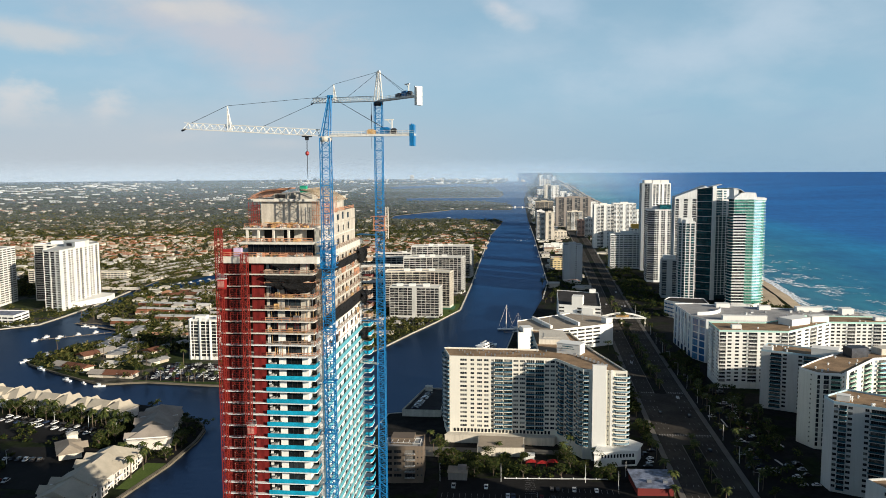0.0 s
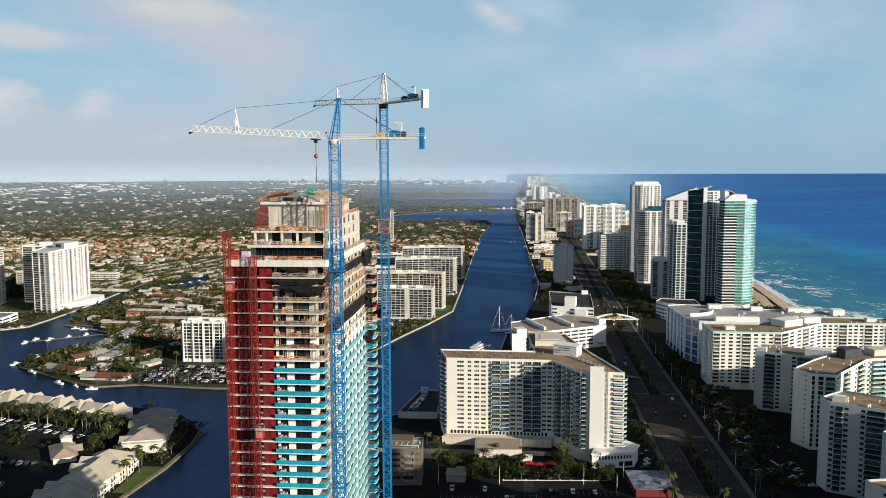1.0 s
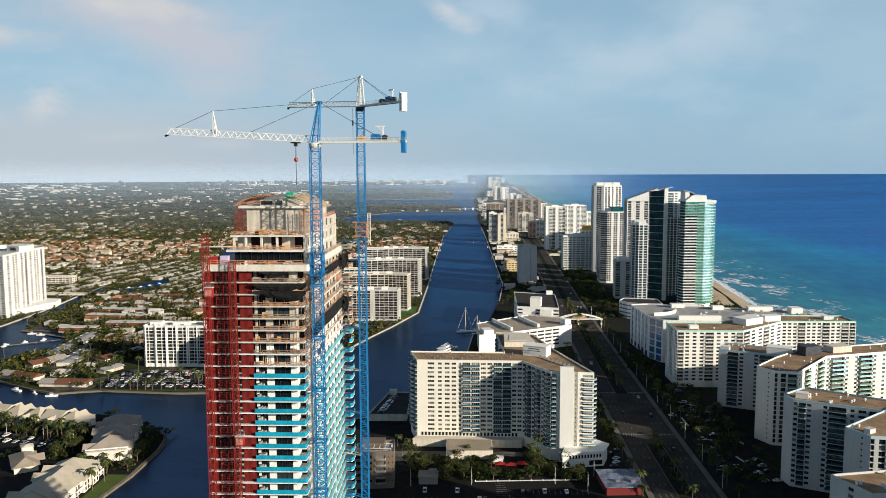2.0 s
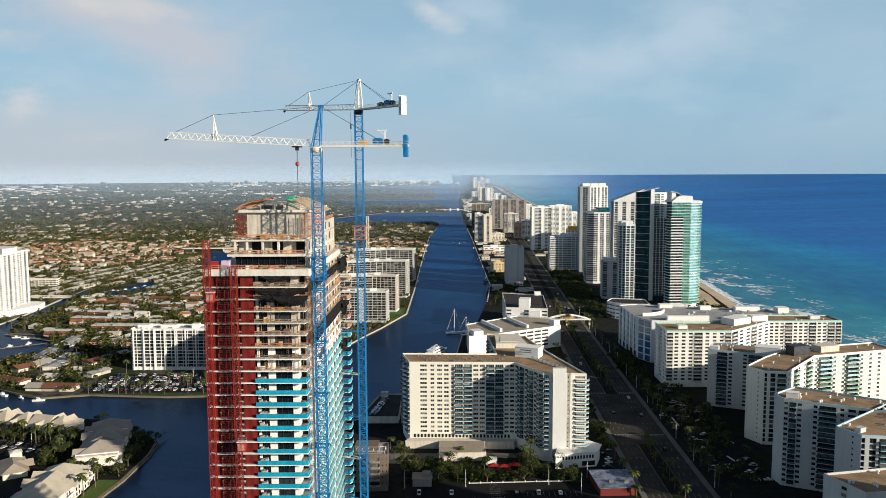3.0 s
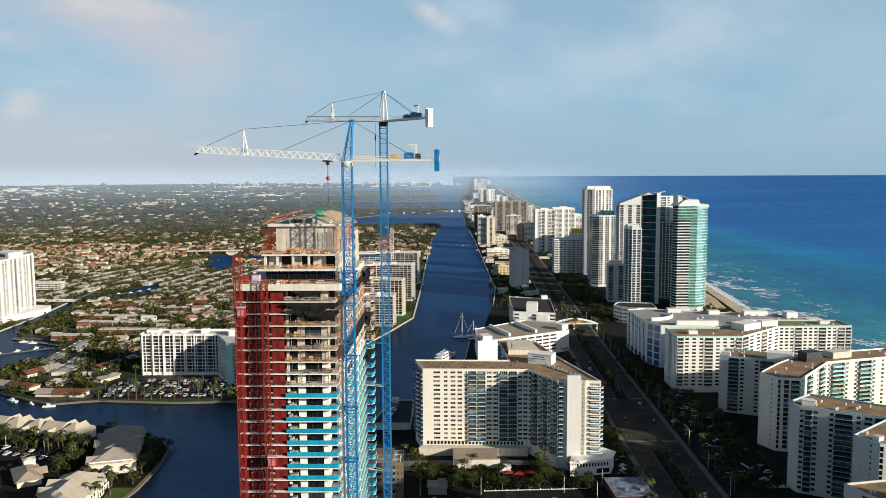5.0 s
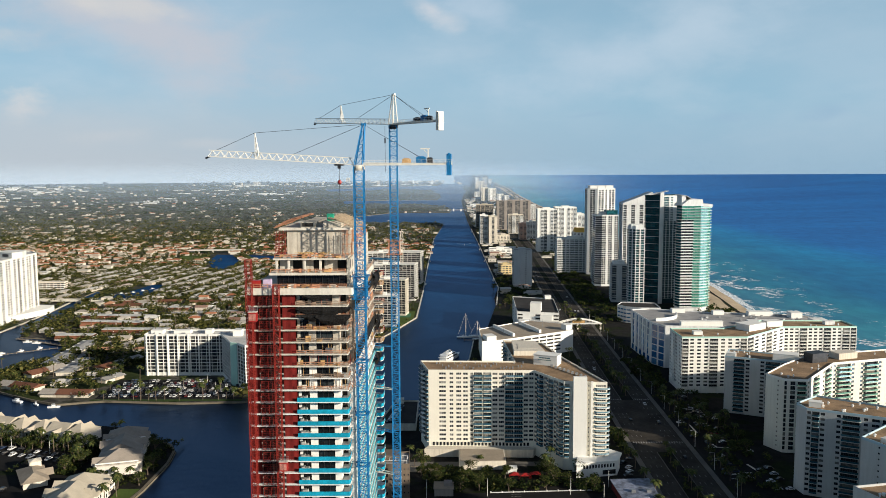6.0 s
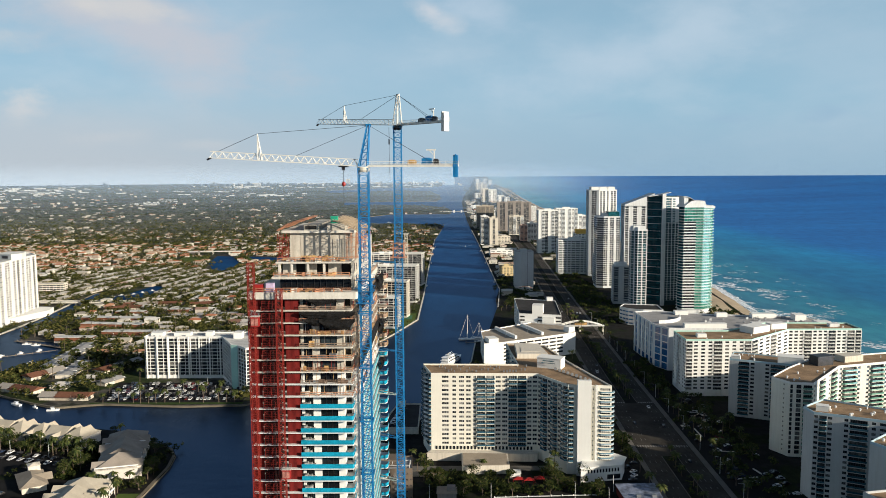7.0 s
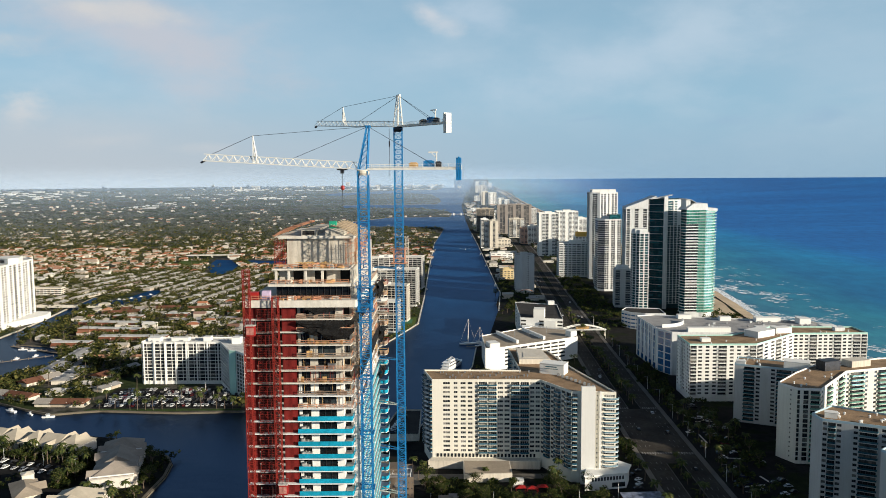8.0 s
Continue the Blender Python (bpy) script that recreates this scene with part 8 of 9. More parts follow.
# marina lot and west bank
for k in range(20):
    spots.append(("p%d" % rt.randrange(3), -295 + k * 5.8, rt.choice([574, 600, 630]) + rt.uniform(-1, 1), "marina palms"))
for k in range(14):
    spots.append(("b%d" % rt.randrange(3), rt.uniform(-318, -300), rt.uniform(590, 690), "marina trees"))
for k in range(16):
    spots.append((("b%d" if k % 3 else "p%d") % rt.randrange(3), rt.uniform(-80, -70), 950 + k * 33, "bank trees"))
for k in range(14):
    spots.append(("b%d" % rt.randrange(3), rt.uniform(33, 52), rt.uniform(960, 1120), "island bank trees"))
for k in range(10):
    spots.append(("b%d" % rt.randrange(3), rt.uniform(-26, 2), rt.uniform(610, 680), "island bank trees"))
for i, (kd, x, y, g) in enumerate(spots):
    plant(kd, x, y, 1.25, rt.uniform(0, 6.28), rt.uniform(0.8, 1.2) * (1.0 if kd[0] == "b" else 1.05), g)

# ---- houses ----


def hip_roof(s, cx, cy, w, d, turn, z, rise, over=0.6, m=0, gable=False):
    c, sn = math.cos(turn), math.sin(turn)
    f = lambda a, b, zz: (cx + a * c - b * sn, cy + a * sn + b * c, zz)
    W, D = w / 2 + over, d / 2 + over
    rl = W if gable else max(0.3, W - D)
    e = [f(-W, -D, z), f(W, -D, z), f(W, D, z), f(-W, D, z)]
    r0, r1 = f(-rl, 0, z + rise), f(rl, 0, z + rise)
    i = len(s.v)
    s.v.extend(e + [r0, r1])
    for q in ((0, 1, 5, 4), (1, 2, 5), (2, 3, 4, 5), (3, 0, 4), (3, 2, 1, 0)):
        s.f.append(tuple(i + k for k in q))
        s.m.append(m)


def block_walls(s, cx, cy, w, d, turn, z0, z1, m=0):
    c, sn = math.cos(turn), math.sin(turn)
    ring = [(cx + a * c - b * sn, cy + a * sn + b * c) for a, b in ((-w / 2, -d / 2), (w / 2, -d / 2), (w / 2, d / 2), (-w / 2, d / 2))]
    s.prism(ring, z0, z1, m)


def townhouse(cx, cy, w, d, turn, eave, rise, units, roofmat, label, near=True):
    """A row of units under stepped tiled roofs, with projecting gabled bays, balconies and paired windows."""
    root = thing("townhouse_row", (cx, cy, 1.2), label, "townhouses", "waterside townhouses")
    t = radians(turn)
    c, sn = math.cos(t), math.sin(t)
    f = lambda a, b: (cx + a * c - b * sn, cy + a * sn + b * c)
    u = w / units
    s = Shape()
    block_walls(s, cx, cy, w, d, t, 1.0, eave)
    part("house_wall", s, TOWNWALL, root)
    for k in range(units):
        a = -w / 2 + u * (k + 0.5)
        step = 0.0 if k % 2 else 0.75
        mx, my = f(a, 0)
        s = Shape()
        block_walls(s, mx, my, u, d - 0.1, t, eave - 0.1, eave + step)
        part("upper_wall", s, TOWNWALL, root)
        s = Shape()
        hip_roof(s, mx, my, u - 0.3, d, t, eave + step, rise, 0.65, 0, 0 < k < units - 1)
        part("roof", s, roofmat, root)
        for sgn in (-1, 1):
            gw = u * 0.40
            off = u * 0.20 if k % 2 else -u * 0.20
            s = Shape()
            bx, by = f(a + off, sgn * (d / 2 + 0.6))
            block_walls(s, bx, by, gw, 2.4, t, 1.0, eave + 0.3)
            part("bay_wall", s, TOWNWALL, root)
            s = Shape()
            gx, gy = f(a + off, sgn * (d / 2 - 1.4))
            hip_roof(s, gx, gy, 7.2, gw, t + math.pi / 2, eave + 0.3, rise * 0.55, 0.45, 0, True)
            part("bay_roof", s, roofmat, root)
            rest = Shape()
            for lv, hh in ((1.9, 1.9), (4.7, 1.7)):
                for at, out, ww, z0 in ((off - gw * 0.24, 1.81, 1.25, lv), (off + gw * 0.24, 1.81, 1.25, lv), (-off - u * 0.08, 0.04, 1.5, lv - 0.2), (-off + u * 0.08, 0.04, 1.5, lv - 0.2)):
                    s = Shape() if near and sgn < 0 else rest
                    block_walls(s, *f(a + at, sgn * (d / 2 + out)), ww, 0.1, t, z0, lv + hh)
                    if s is not rest:
                        part("window", s, GLASS, root)
            if rest.f:
                part("window_rest", rest, GLASS, root)["kind"] = "stuff"
            s = Shape()
            block_walls(s, *f(a - off, sgn * (d / 2 + 0.8)), u * 0.42, 1.6, t, 4.05, 4.25)
            block_walls(s, *f(a - off, sgn * (d / 2 + 1.55)), u * 0.42, 0.08, t, 4.25, 5.15)
            for o in (-u * 0.19, u * 0.19):
                block_walls(s, *f(a - off + o, sgn * (d / 2 + 1.5)), 0.25, 0.25, t, 1.0, 4.05)
            part("balcony", s, WHITE, root)
        s = Shape()
        block_walls(s, *f(-w / 2 + u * k + 0.25, 0), 0.5, d + 0.9, t, eave, eave + step + 0.9)
        part("party_wall", s, WHITE, root)
    return root


for k in range(5):
    townhouse(-277 - 43.5 * k, 489.2 + 12.4 * k, 42.5, 19, -16, 6.9, 5.2, 3, TILE, "cream townhouse row with hipped tile roofs by the water", k < 2)
townhouse(-224.5, 457, 62, 22, 106, 7.4, 5.4, 3, TILEG, "white townhouse block with tan-grey shingle roof on the point")
townhouse(-220.5, 366, 86, 23, 92, 7.4, 5.6, 5, TILE, "cream townhouse block with tile roof facing the water")
townhouse(-330, 395, 44, 16, 5, 6.9, 4.6, 3, TILEG, "white townhouse block with tan-grey shingle roof")
pav = thing("pool_pavilion", (-260, 420, 1.2), "small pavilion with tan hipped roof and cupola", "pavilion")
s = Shape()
block_walls(s, -260, 420, 24, 12, radians(-56), 1.0, 4.6)
part("pavilion_wall", s, CREAM, pav)
s = Shape()
hip_roof(s, -260, 420, 24, 12, radians(-56), 4.6, 3.2, 1.2)
part("roof", s, ROOFTAN, pav)
s = Shape()
hip_roof(s, -256, 422, 10, 8, radians(34), 4.65, 2.6, 0.8, 0, True)
part("cross_gable", s, ROOFTAN, pav)
s = Shape()
block_walls(s, -265, 432, 6, 6, radians(-56), 4.6, 8.4)
hip_roof(s, -265, 432, 6, 6, radians(-56), 8.4, 1.2, 0.4)
part("cupola", s, CREAM, pav)
lot("ground_pool", [(-345, 432), (-322, 431), (-322, 438), (-345, 439)], POOL, "turquoise swimming pool", "pool", 1.30)

TAKEN = [(-525, 1646, 34), (-545, 1545, 30), (-246, 640, 62), (-570, 925, 66), (-660, 905, 50), (-112, 862, 36), (-104, 928, 36), (-110, 1030, 48), (-114, 1185, 54), (-190, 1120, 48), (-215, 1235, 58), (-190, 1300, 50), (-170, 960, 30), (-568, 808, 30), (-640, 1040, 34), (-690, 1100, 40), (-610, 1130, 24), (-248, 600, 56), (-81, 900, 24)]


def free(x, y, r):
    return all((x - a) ** 2 + (y - b) ** 2 > (c + r) ** 2 for a, b, c in TAKEN)


WATERS = [[(-440, 1349), (-424, 1400), (-436, 1500), (-478, 1606), (-512, 1617), (-500, 1540), (-488, 1480), (-458, 1400)], [(-430, 1523), (-330, 1500), (-318, 1560), (-442, 1600)], [(-512, 1026), (-462, 1036), (-452, 1085), (-464, 1180), (-482, 1180), (-490, 1100), (-512, 1060)]]
for k, w_ in enumerate(WATERS):
    s = Shape()
    s.prism(w_, 1.0, 1.26)
    lone("water_pond", s, WATER, "dark blue pond among the gardens", "water", kind="structure")


lot("ground_pond_lawn", [(-560, 1490), (-506, 1480), (-516, 1560), (-532, 1625), (-580, 1625)], LAWN2, "bright green lawn beside the pond", "lawn", 1.32)


def dry(x, y):
    return not any(inside((x + e, y), w) for w in WATERS for e in (-9, 0, 9))


def mansard(s, cx, cy, w, d, turn, z0, z1, inset):
    """A steep roof skirt along both long sides."""
    c, sn = math.cos(turn), math.sin(turn)
    f = lambda a, b, z: (cx + a * c - b * sn, cy + a * sn + b * c, z)
    lo = [f(a, b, z0) for a, b in ((-w / 2, -d / 2), (w / 2, -d / 2), (w / 2, d / 2), (-w / 2, d / 2))]
    hi = [f(a, b, z1) for a, b in ((-w / 2, inset - d / 2), (w / 2, inset - d / 2), (w / 2, d / 2 - inset), (-w / 2, d / 2 - inset))]
    s.solid(lo, hi)


# rows of low terraces by the inlet
rt = random.Random(9)
for k, ((ax, ay), (bx, by), d, red) in enumerate((((-457, 903), (-371, 894), 13, 2), ((-440, 865), (-369, 857), 13, 2), ((-397, 819), (-326, 817), 13, 2), ((-434, 941), (-398, 938), 12, 2), ((-375, 954), (-348, 954), 12, 2), ((-432, 790), (-393, 790), 12, 2), ((-462, 972), (-405, 986), 12, 1), ((-381, 676), (-388, 768), 13, 0), ((-382, 640), (-366, 668), 12, 1), ((-354, 645), (-358, 694), 13, 0), ((-386, 613), (-351, 600), 11, 1), ((-341, 587), (-303, 585), 10, 1), ((-312, 622), (-304, 640), 10, 0), ((-345, 745), (-336, 778), 13, 1), ((-360, 920), (-285, 937), 12, 0), ((-367, 1000), (-315, 1018), 12, 1), ((-300, 760), (-240, 770), 12, 1), ((-290, 820), (-220, 828), 12, 0), ((-280, 880), (-200, 890), 12, 1), ((-260, 980), (-200, 985), 12, 0), ((-450, 1000), (-380, 1012), 12, 1), ((-250, 720), (-190, 724), 11, 0), ((-330, 660), (-312, 700), 11, 1))):
    L = math.hypot(bx - ax, by - ay)
    t = math.atan2(by - ay, bx - ax)
    n = max(2, round(L / 14))
    for i in range(n):
        u = (i + 0.5) / n
        cx, cy = ax + (bx - ax) * u, ay + (by - ay) * u
        h = thing("terrace_house", (cx, cy, 1.2), "low terraced house with brown clay and pale roof" if red else "low terraced house with pale flat roof", "house", "inlet terraces")
        s = Shape()
        block_walls(s, cx, cy, L / n - 0.3, d, t, 1.0, 4.2)
        part("house_wall", s, BEIGE if i % 2 else CREAM, h)
        s = Shape()
        if red == 2:
            mansard(s, cx, cy, L / n - 0.3, d + 1.6, t, 3.0, 6.4, 2.2)
            part("roof_skirt", s, SHINGLE, h)
            s = Shape()
            block_walls(s, cx, cy, L / n - 0.6, d - 2.2, t, 6.2, 6.75)
            part("roof_deck", s, PALEROOF, h)
        else:
            hip_roof(s, cx, cy, L / n - 0.9, d + 2.5, t, 4.2, 2.6 if red else 1.4, 0.9, 0, True)
            part("roof", s, ROOFONE if red else ROOFGREY, h)
        s = Shape()
        block_walls(s, cx + math.cos(t) * L / n * 0.48, cy + math.sin(t) * L / n * 0.48, 0.45, d + 1.2, t, 4.2, 5.0)
        part("party_wall", s, WHITE, h)
    for i in range(int(L / 7) + 1):
        u = i / int(L / 7)
        TAKEN.append((ax + (bx - ax) * u, ay + (by - ay) * u, d * 0.5 + 1))

for k, ((ax, ay), (bx, by)) in enumerate((((-460, 948), (-400, 946)), ((-430, 848), (-340, 845)), ((-372, 690), (-376, 765)), ((-345, 610), (-318, 720)), ((-440, 890), (-320, 893)))):
    ribbon("pavement_lane", [(ax, ay), ((ax + bx) / 2, (ay + by) / 2), (bx, by)], 7.0, 1.28, ROOFGREY, "pale asphalt lane between the terraces", "lane", 0.3)

# streets of houses and gardens, joined past the nearest ones


def far_tree(s, x, y, z, r, h, n, rnd):
    for _ in range(n):
        a = rnd.uniform(0, 6.28)
        q = r * math.sqrt(rnd.random())
        zz = z + h * (0.35 + 0.65 * rnd.random() * (1 - 0.6 * (q / r) ** 2))
        px_, py_ = x + q * math.cos(a), y + q * math.sin(a)
        w = r * rnd.uniform(0.45, 0.85)
        b = rnd.uniform(0, 3.14)
        ux, uy = math.cos(b) * w, math.sin(b) * w
        tz = rnd.uniform(-0.5, 0.5) * w
        vx, vy = -uy * 0.5, ux * 0.5
        vz = w * rnd.uniform(0.3, 0.8)
        s.face([(px_ - ux * 0.5, py_ - uy * 0.5, zz - tz * 0.5), (px_ + vx * 0.6, py_ + vy * 0.6, zz - vz * 0.55), (px_ + ux * 0.5, py_ + uy * 0.5, zz + tz * 0.5), (px_ - vx * 0.6, py_ - vy * 0.6, zz + vz * 0.55)])


roofs_pale, roofs_red, roofs_mix, walls_far = Shape(), Shape(), Shape(), Shape()
woods, far_w, strip = Shape(), Shape(), Shape()
rt = random.Random(123)


def in_view(x, y, pad=60):
    return -0.74 * y - 60 - pad < x and y > 560


def house_far(x, y, w, d, t, zone):
    g = 1.2 + up(x, y)
    h = rt.uniform(2.8, 3.4) * (2 if rt.random() < 0.12 else 1)
    block_walls(walls_far, x, y, w, d, t, g - 0.3, g + h)
    hip_roof(zone, x, y, w, d, t, g + h, rt.uniform(1.3, 2.2), 0.5, 0, rt.random() < 0.4)


# cottages packed between the terraces by the inlet
y = 592.0
while y < 1060:
    x = -500.0
    while x < -135:
        x += rt.uniform(13, 19)
        yy = y + rt.uniform(-3, 3)
        if rt.random() < 0.36 or not free(x, yy, 7.5) or not all(inside((x + a, yy + b), main_poly) for a in (-11, 11) for b in (-11, 11)) or not dry(x, yy):
            continue
        house_far(x, yy, rt.uniform(11, 15), rt.uniform(8, 11), rt.choice([0.05, 0.05, 0.1, 1.6]), rt.choice([roofs_red, roofs_pale, roofs_pale, roofs_mix]))
        TAKEN.append((x, yy, 5.5))
    y += rt.uniform(21, 26)
# rows of pale flat-roofed homes running away from the bridge, with trees between them
x = -640.0
while x < -150:
    y = 1046 + rt.uniform(0, 10)
    while y < 1400:
        xx = x + (y - 1046) * 0.16 + rt.uniform(-1.0, 1.0)
        ln = rt.uniform(14, 22)
        if free(xx, y + ln / 2, 8) and dry(xx, y + ln / 2) and inside((xx, y), main_poly) and in_view(xx, y) and rt.random() < 0.80:
            g = 1.2 + up(xx, y)
            h = rt.uniform(3.0, 3.8)
            block_walls(walls_far, xx, y + ln / 2, rt.uniform(11, 13), ln, -0.16, g - 0.3, g + h)
            hip_roof(roofs_pale if rt.random() < 0.9 else roofs_mix, xx, y + ln / 2, ln, rt.uniform(12, 14), math.pi / 2 - 0.16, g + h, rt.uniform(0.7, 1.5), 0.5, 0, rt.random() < 0.6)
            TAKEN.append((xx, y + ln * 0.25, 6.0))
            TAKEN.append((xx, y + ln * 0.75, 6.0))
        y += ln + rt.choice([0.6, 0.6, 3.0, 7.0])
    x += rt.uniform(24, 29)
y = 1062.0
while y < 2480:
    x = -1620.0
    row_turn = 0.06 * math.sin(y * 0.004)
    while x < -95:
        if y < 1400 and -640 < x:
            x += 14
            continue
        x += rt.uniform(19, 26) * (1.0 if y < 1500 else 1.12)
        yy = y + 14 * math.sin(x * 0.006) + rt.uniform(-2, 2)
        if not in_view(x, yy) or rt.random() < (0.14 if yy < 1850 else 0.70) or not free(x, yy, 10) or not inside((x, yy), main_poly) or not dry(x, yy):
            continue
        if -130 < x and yy > 1420 and rt.random() < 0.2:
            continue
        nz = noise.noise(Vector((x * 0.003, yy * 0.004, 7)))
        if yy < 1380 + nz * 120:
            zone = roofs_pale
        elif yy < 1830 + nz * 220 or (x > -140):
            zone = roofs_red
        else:
            zone = roofs_mix
        if yy > 1900 and nz > 0.12 and rt.random() < 0.6:
            continue
        house_far(x, yy, rt.uniform(12, 18), rt.uniform(9, 13), row_turn + rt.choice([0, 0, 0, 1.57]), zone)
    y += rt.uniform(24, 29)
for k in range(800):
    y = rt.uniform(2480, 4500)
    x = rt.uniform(-0.74 * y - 100, -30)
    if math.hypot(x, y) > LAND_END - 60:
        continue
    if rt.random() < (y - 2480) / 2600 or not inside((x, y), main_poly):
        continue
    if y > 3200 and x > -720:
        continue
    sc = 2500 / (y + 400) if y > 2600 else 0.85
    house_far(x, y, 15 * sc + 3, 9 * sc + 2, rt.choice([0, 0.1, 1.6]), rt.choice([roofs_mix, roofs_pale, roofs_mix, roofs_red]))
# island houses west of the road and strip motels
for k in range(420):
    y = rt.uniform(1000, 3700)
    xr = next((a[0] + (b[0] - a[0]) * (y - a[1]) / (b[1] - a[1]) for a, b in zip(ROAD[:-1], ROAD[1:]) if a[1] <= y <= b[1]), 140)
    x = rt.choice([rt.uniform(50, xr - 26), rt.uniform(xr + 26, 300)])
    if 60 < x < 100 and 1140 < y < 1190 or (y < 1330 and x > xr + 26):
        continue
    house_far(x, y, rt.uniform(12, 22), rt.uniform(10, 16), 0.02, rt.choice([roofs_pale, roofs_mix]))
# big white sheds near the horizon
sheds = Shape()
for k in range(620):
    a = radians(rt.uniform(-37, -1.5))
    r = LAND_END - 40 - 900 * rt.random() ** 2.2
    x, y = r * math.sin(a), r * math.cos(a)
    if not inside((x, y), main_poly) or (x > -760 and r < 4350) or noise.noise(Vector((x * 0.0016, r * 0.008, 2))) < (0.02 if r < 4350 else -0.12):
        continue
    g = 1.2 + up(x, y)
    sheds.box(x, x + rt.uniform(14, 60), y, y + rt.uniform(6, 14), g - 1, g + rt.uniform(2.0, 4.5), 0)
lone("far_sheds", sheds, SHEDS, "pale flat warehouse roofs near the horizon", "building", kind="stuff")
lone("far_houses_walls", walls_far, WALLS, "cream walls of suburban houses", "house", kind="stuff")
lone("far_roofs_pale", roofs_pale, ROOFSPALE, "pale grey and cream house roofs", "roof", kind="stuff")
lone("far_roofs_clay", roofs_red, ROOFSRED, "orange and brown clay tile house roofs", "roof", kind="stuff")
lone("far_roofs_mixed", roofs_mix, ROOFS, "mixed suburban house roofs", "roof", kind="stuff")
# gardens and woods
for k in range(21000):
    y = 640 + (2600 - 640) * rt.random() ** 1.15
    x = rt.uniform(-0.74 * y - 120, -72)
    if not inside((x, y), main_poly) or not free(x, y, -6 if rt.random() < 0.08 else 1) or not dry(x, y):
        continue
    near_ = y < 1400 and x > -640
    if rt.random() < (0.5 if near_ and y < 1062 else 0.3 if 1400 < y < 1900 else 0.0):
        continue
    r = rt.uniform(1.8, 4.0) if near_ else rt.uniform(2.6, 5.4) * (1.3 if y > 1700 else 1.0)
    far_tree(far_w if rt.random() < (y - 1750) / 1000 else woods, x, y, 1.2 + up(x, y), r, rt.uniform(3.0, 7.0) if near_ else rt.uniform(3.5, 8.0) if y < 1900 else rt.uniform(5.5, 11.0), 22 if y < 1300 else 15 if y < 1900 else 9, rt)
for k in range(5200):
    y = rt.uniform(1040, 1430)
    x = rt.uniform(-660, -100)
    if inside((x, y), main_poly) and free(x, y, -3.6) and dry(x, y):
        far_tree(woods, x, y, 1.2, rt.uniform(1.3, 3.2), rt.uniform(3.0, 7.5), 18, rt)
for k in range(3000):
    y = rt.uniform(572, 1070)
    x = rt.uniform(-520, -95)
    if not inside((x, y), main_poly) or not free(x, y, 0.5 if y < 700 else -1.2):
        continue
    big_ = rt.random() ** 3
    far_tree(woods, x, y, 1.2, rt.uniform(1.5, 3.2) + 2.2 * big_, rt.uniform(3.0, 6.5) + 5 * big_, 22 + int(14 * big_), rt)
for k in range(13000):
    y = 2450 + 2300 * rt.random() ** 1.2
    x = rt.uniform(-0.74 * y - 120, -25)
    if not inside((x, y), main_poly) or math.hypot(x, y) > LAND_END - 20:
        continue
    sc = max(0.3, 2500 / (y + 300))
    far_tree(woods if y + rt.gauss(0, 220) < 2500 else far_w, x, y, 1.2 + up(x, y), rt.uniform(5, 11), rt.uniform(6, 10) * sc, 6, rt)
for k in range(3600):
    y = rt.uniform(880, 4300)
    xr = next((a[0] + (b[0] - a[0]) * (y - a[1]) / (b[1] - a[1]) for a, b in zip(ROAD[:-1], ROAD[1:]) if a[1] <= y <= b[1]), 140)
    x = rt.choice([rt.uniform(46, xr - 21), rt.uniform(xr + 20, xr + 60), rt.uniform(260, 305)])
    if (y < 960 and x < 95) or (62 < x < 100 and 1135 < y < 1190):
        continue
    if x > 178 and y < 1330 and x < 262:
        continue
    far_tree(strip, x, y, 1.2 + up(x, y), rt.uniform(2, 4), rt.uniform(4, 8), 8, rt)
# darker LEAF instead of CANOPY, in place of the beach towers' shade
lone("roadside_woods", strip, LEAF, "dark green trees along the beach road and canal bank", "trees", kind="stuff")
# trees along the near shore of the pond and on its islet
lot("ground_pond_islet", [(-430, 1530), (-416, 1540), (-446, 1606), (-466, 1606)], LAWN2, "grassy spit of land between two ponds", "lawn", 1.34)
for k in range(170):
    x, y = (rt.uniform(-600, -462), rt.uniform(1360, 1470)) if k < 130 else (rt.uniform(-452, -432), rt.uniform(1530, 1600))
    if k < 130 and noise.noise(Vector((x * 0.03, 4, 1))) < -0.1:
        continue
    far_tree(woods, x, y, 1.2, rt.uniform(2.6, 4.6), rt.uniform(6, 12), 12, rt)
lone("distant_woods", far_w, FARCANOPY, "woods towards the horizon, leaf colour paled for haze", "trees", kind="stuff")
lone("far_woods", woods, CANOPY, "dark green garden trees and woods across the suburbs", "trees", kind="stuff")
# far palms standing above the gardens
fp = Shape()
for k in range(900):
    y = 640 + 1500 * rt.random() ** 1.3
    x = rt.uniform(-0.74 * y - 80, -75)
    if not inside((x, y), main_poly) or not free(x, y, 0) or not dry(x, y):
        continue
    h = rt.uniform(7, 13)
    g = 1.2 + up(x, y)
    fp.beam((x, y, g), (x + rt.uniform(-0.6, 0.6), y, g + h), 0.35, 0.35, 1)
    for j in range(9):
        a = j * 0.7 + rt.uniform(0, 0.4)
        d = Vector((math.cos(a), math.sin(a), 0))
        sd_ = Vector((-d.y, d.x, 0)) * 0.45
        p = Vector((x, y, g + h))
        fp.face([p - sd_ * 0.4, p + d * 1.6 - sd_ + Vector((0, 0, 0.7)), p + d * 3.0 - Vector((0, 0, 0.5)), p + d * 1.6 + sd_ + Vector((0, 0, 0.7))])

# undergrowth and hedges: dense planting in the gardens, the court and along the road
hedge = Shape()


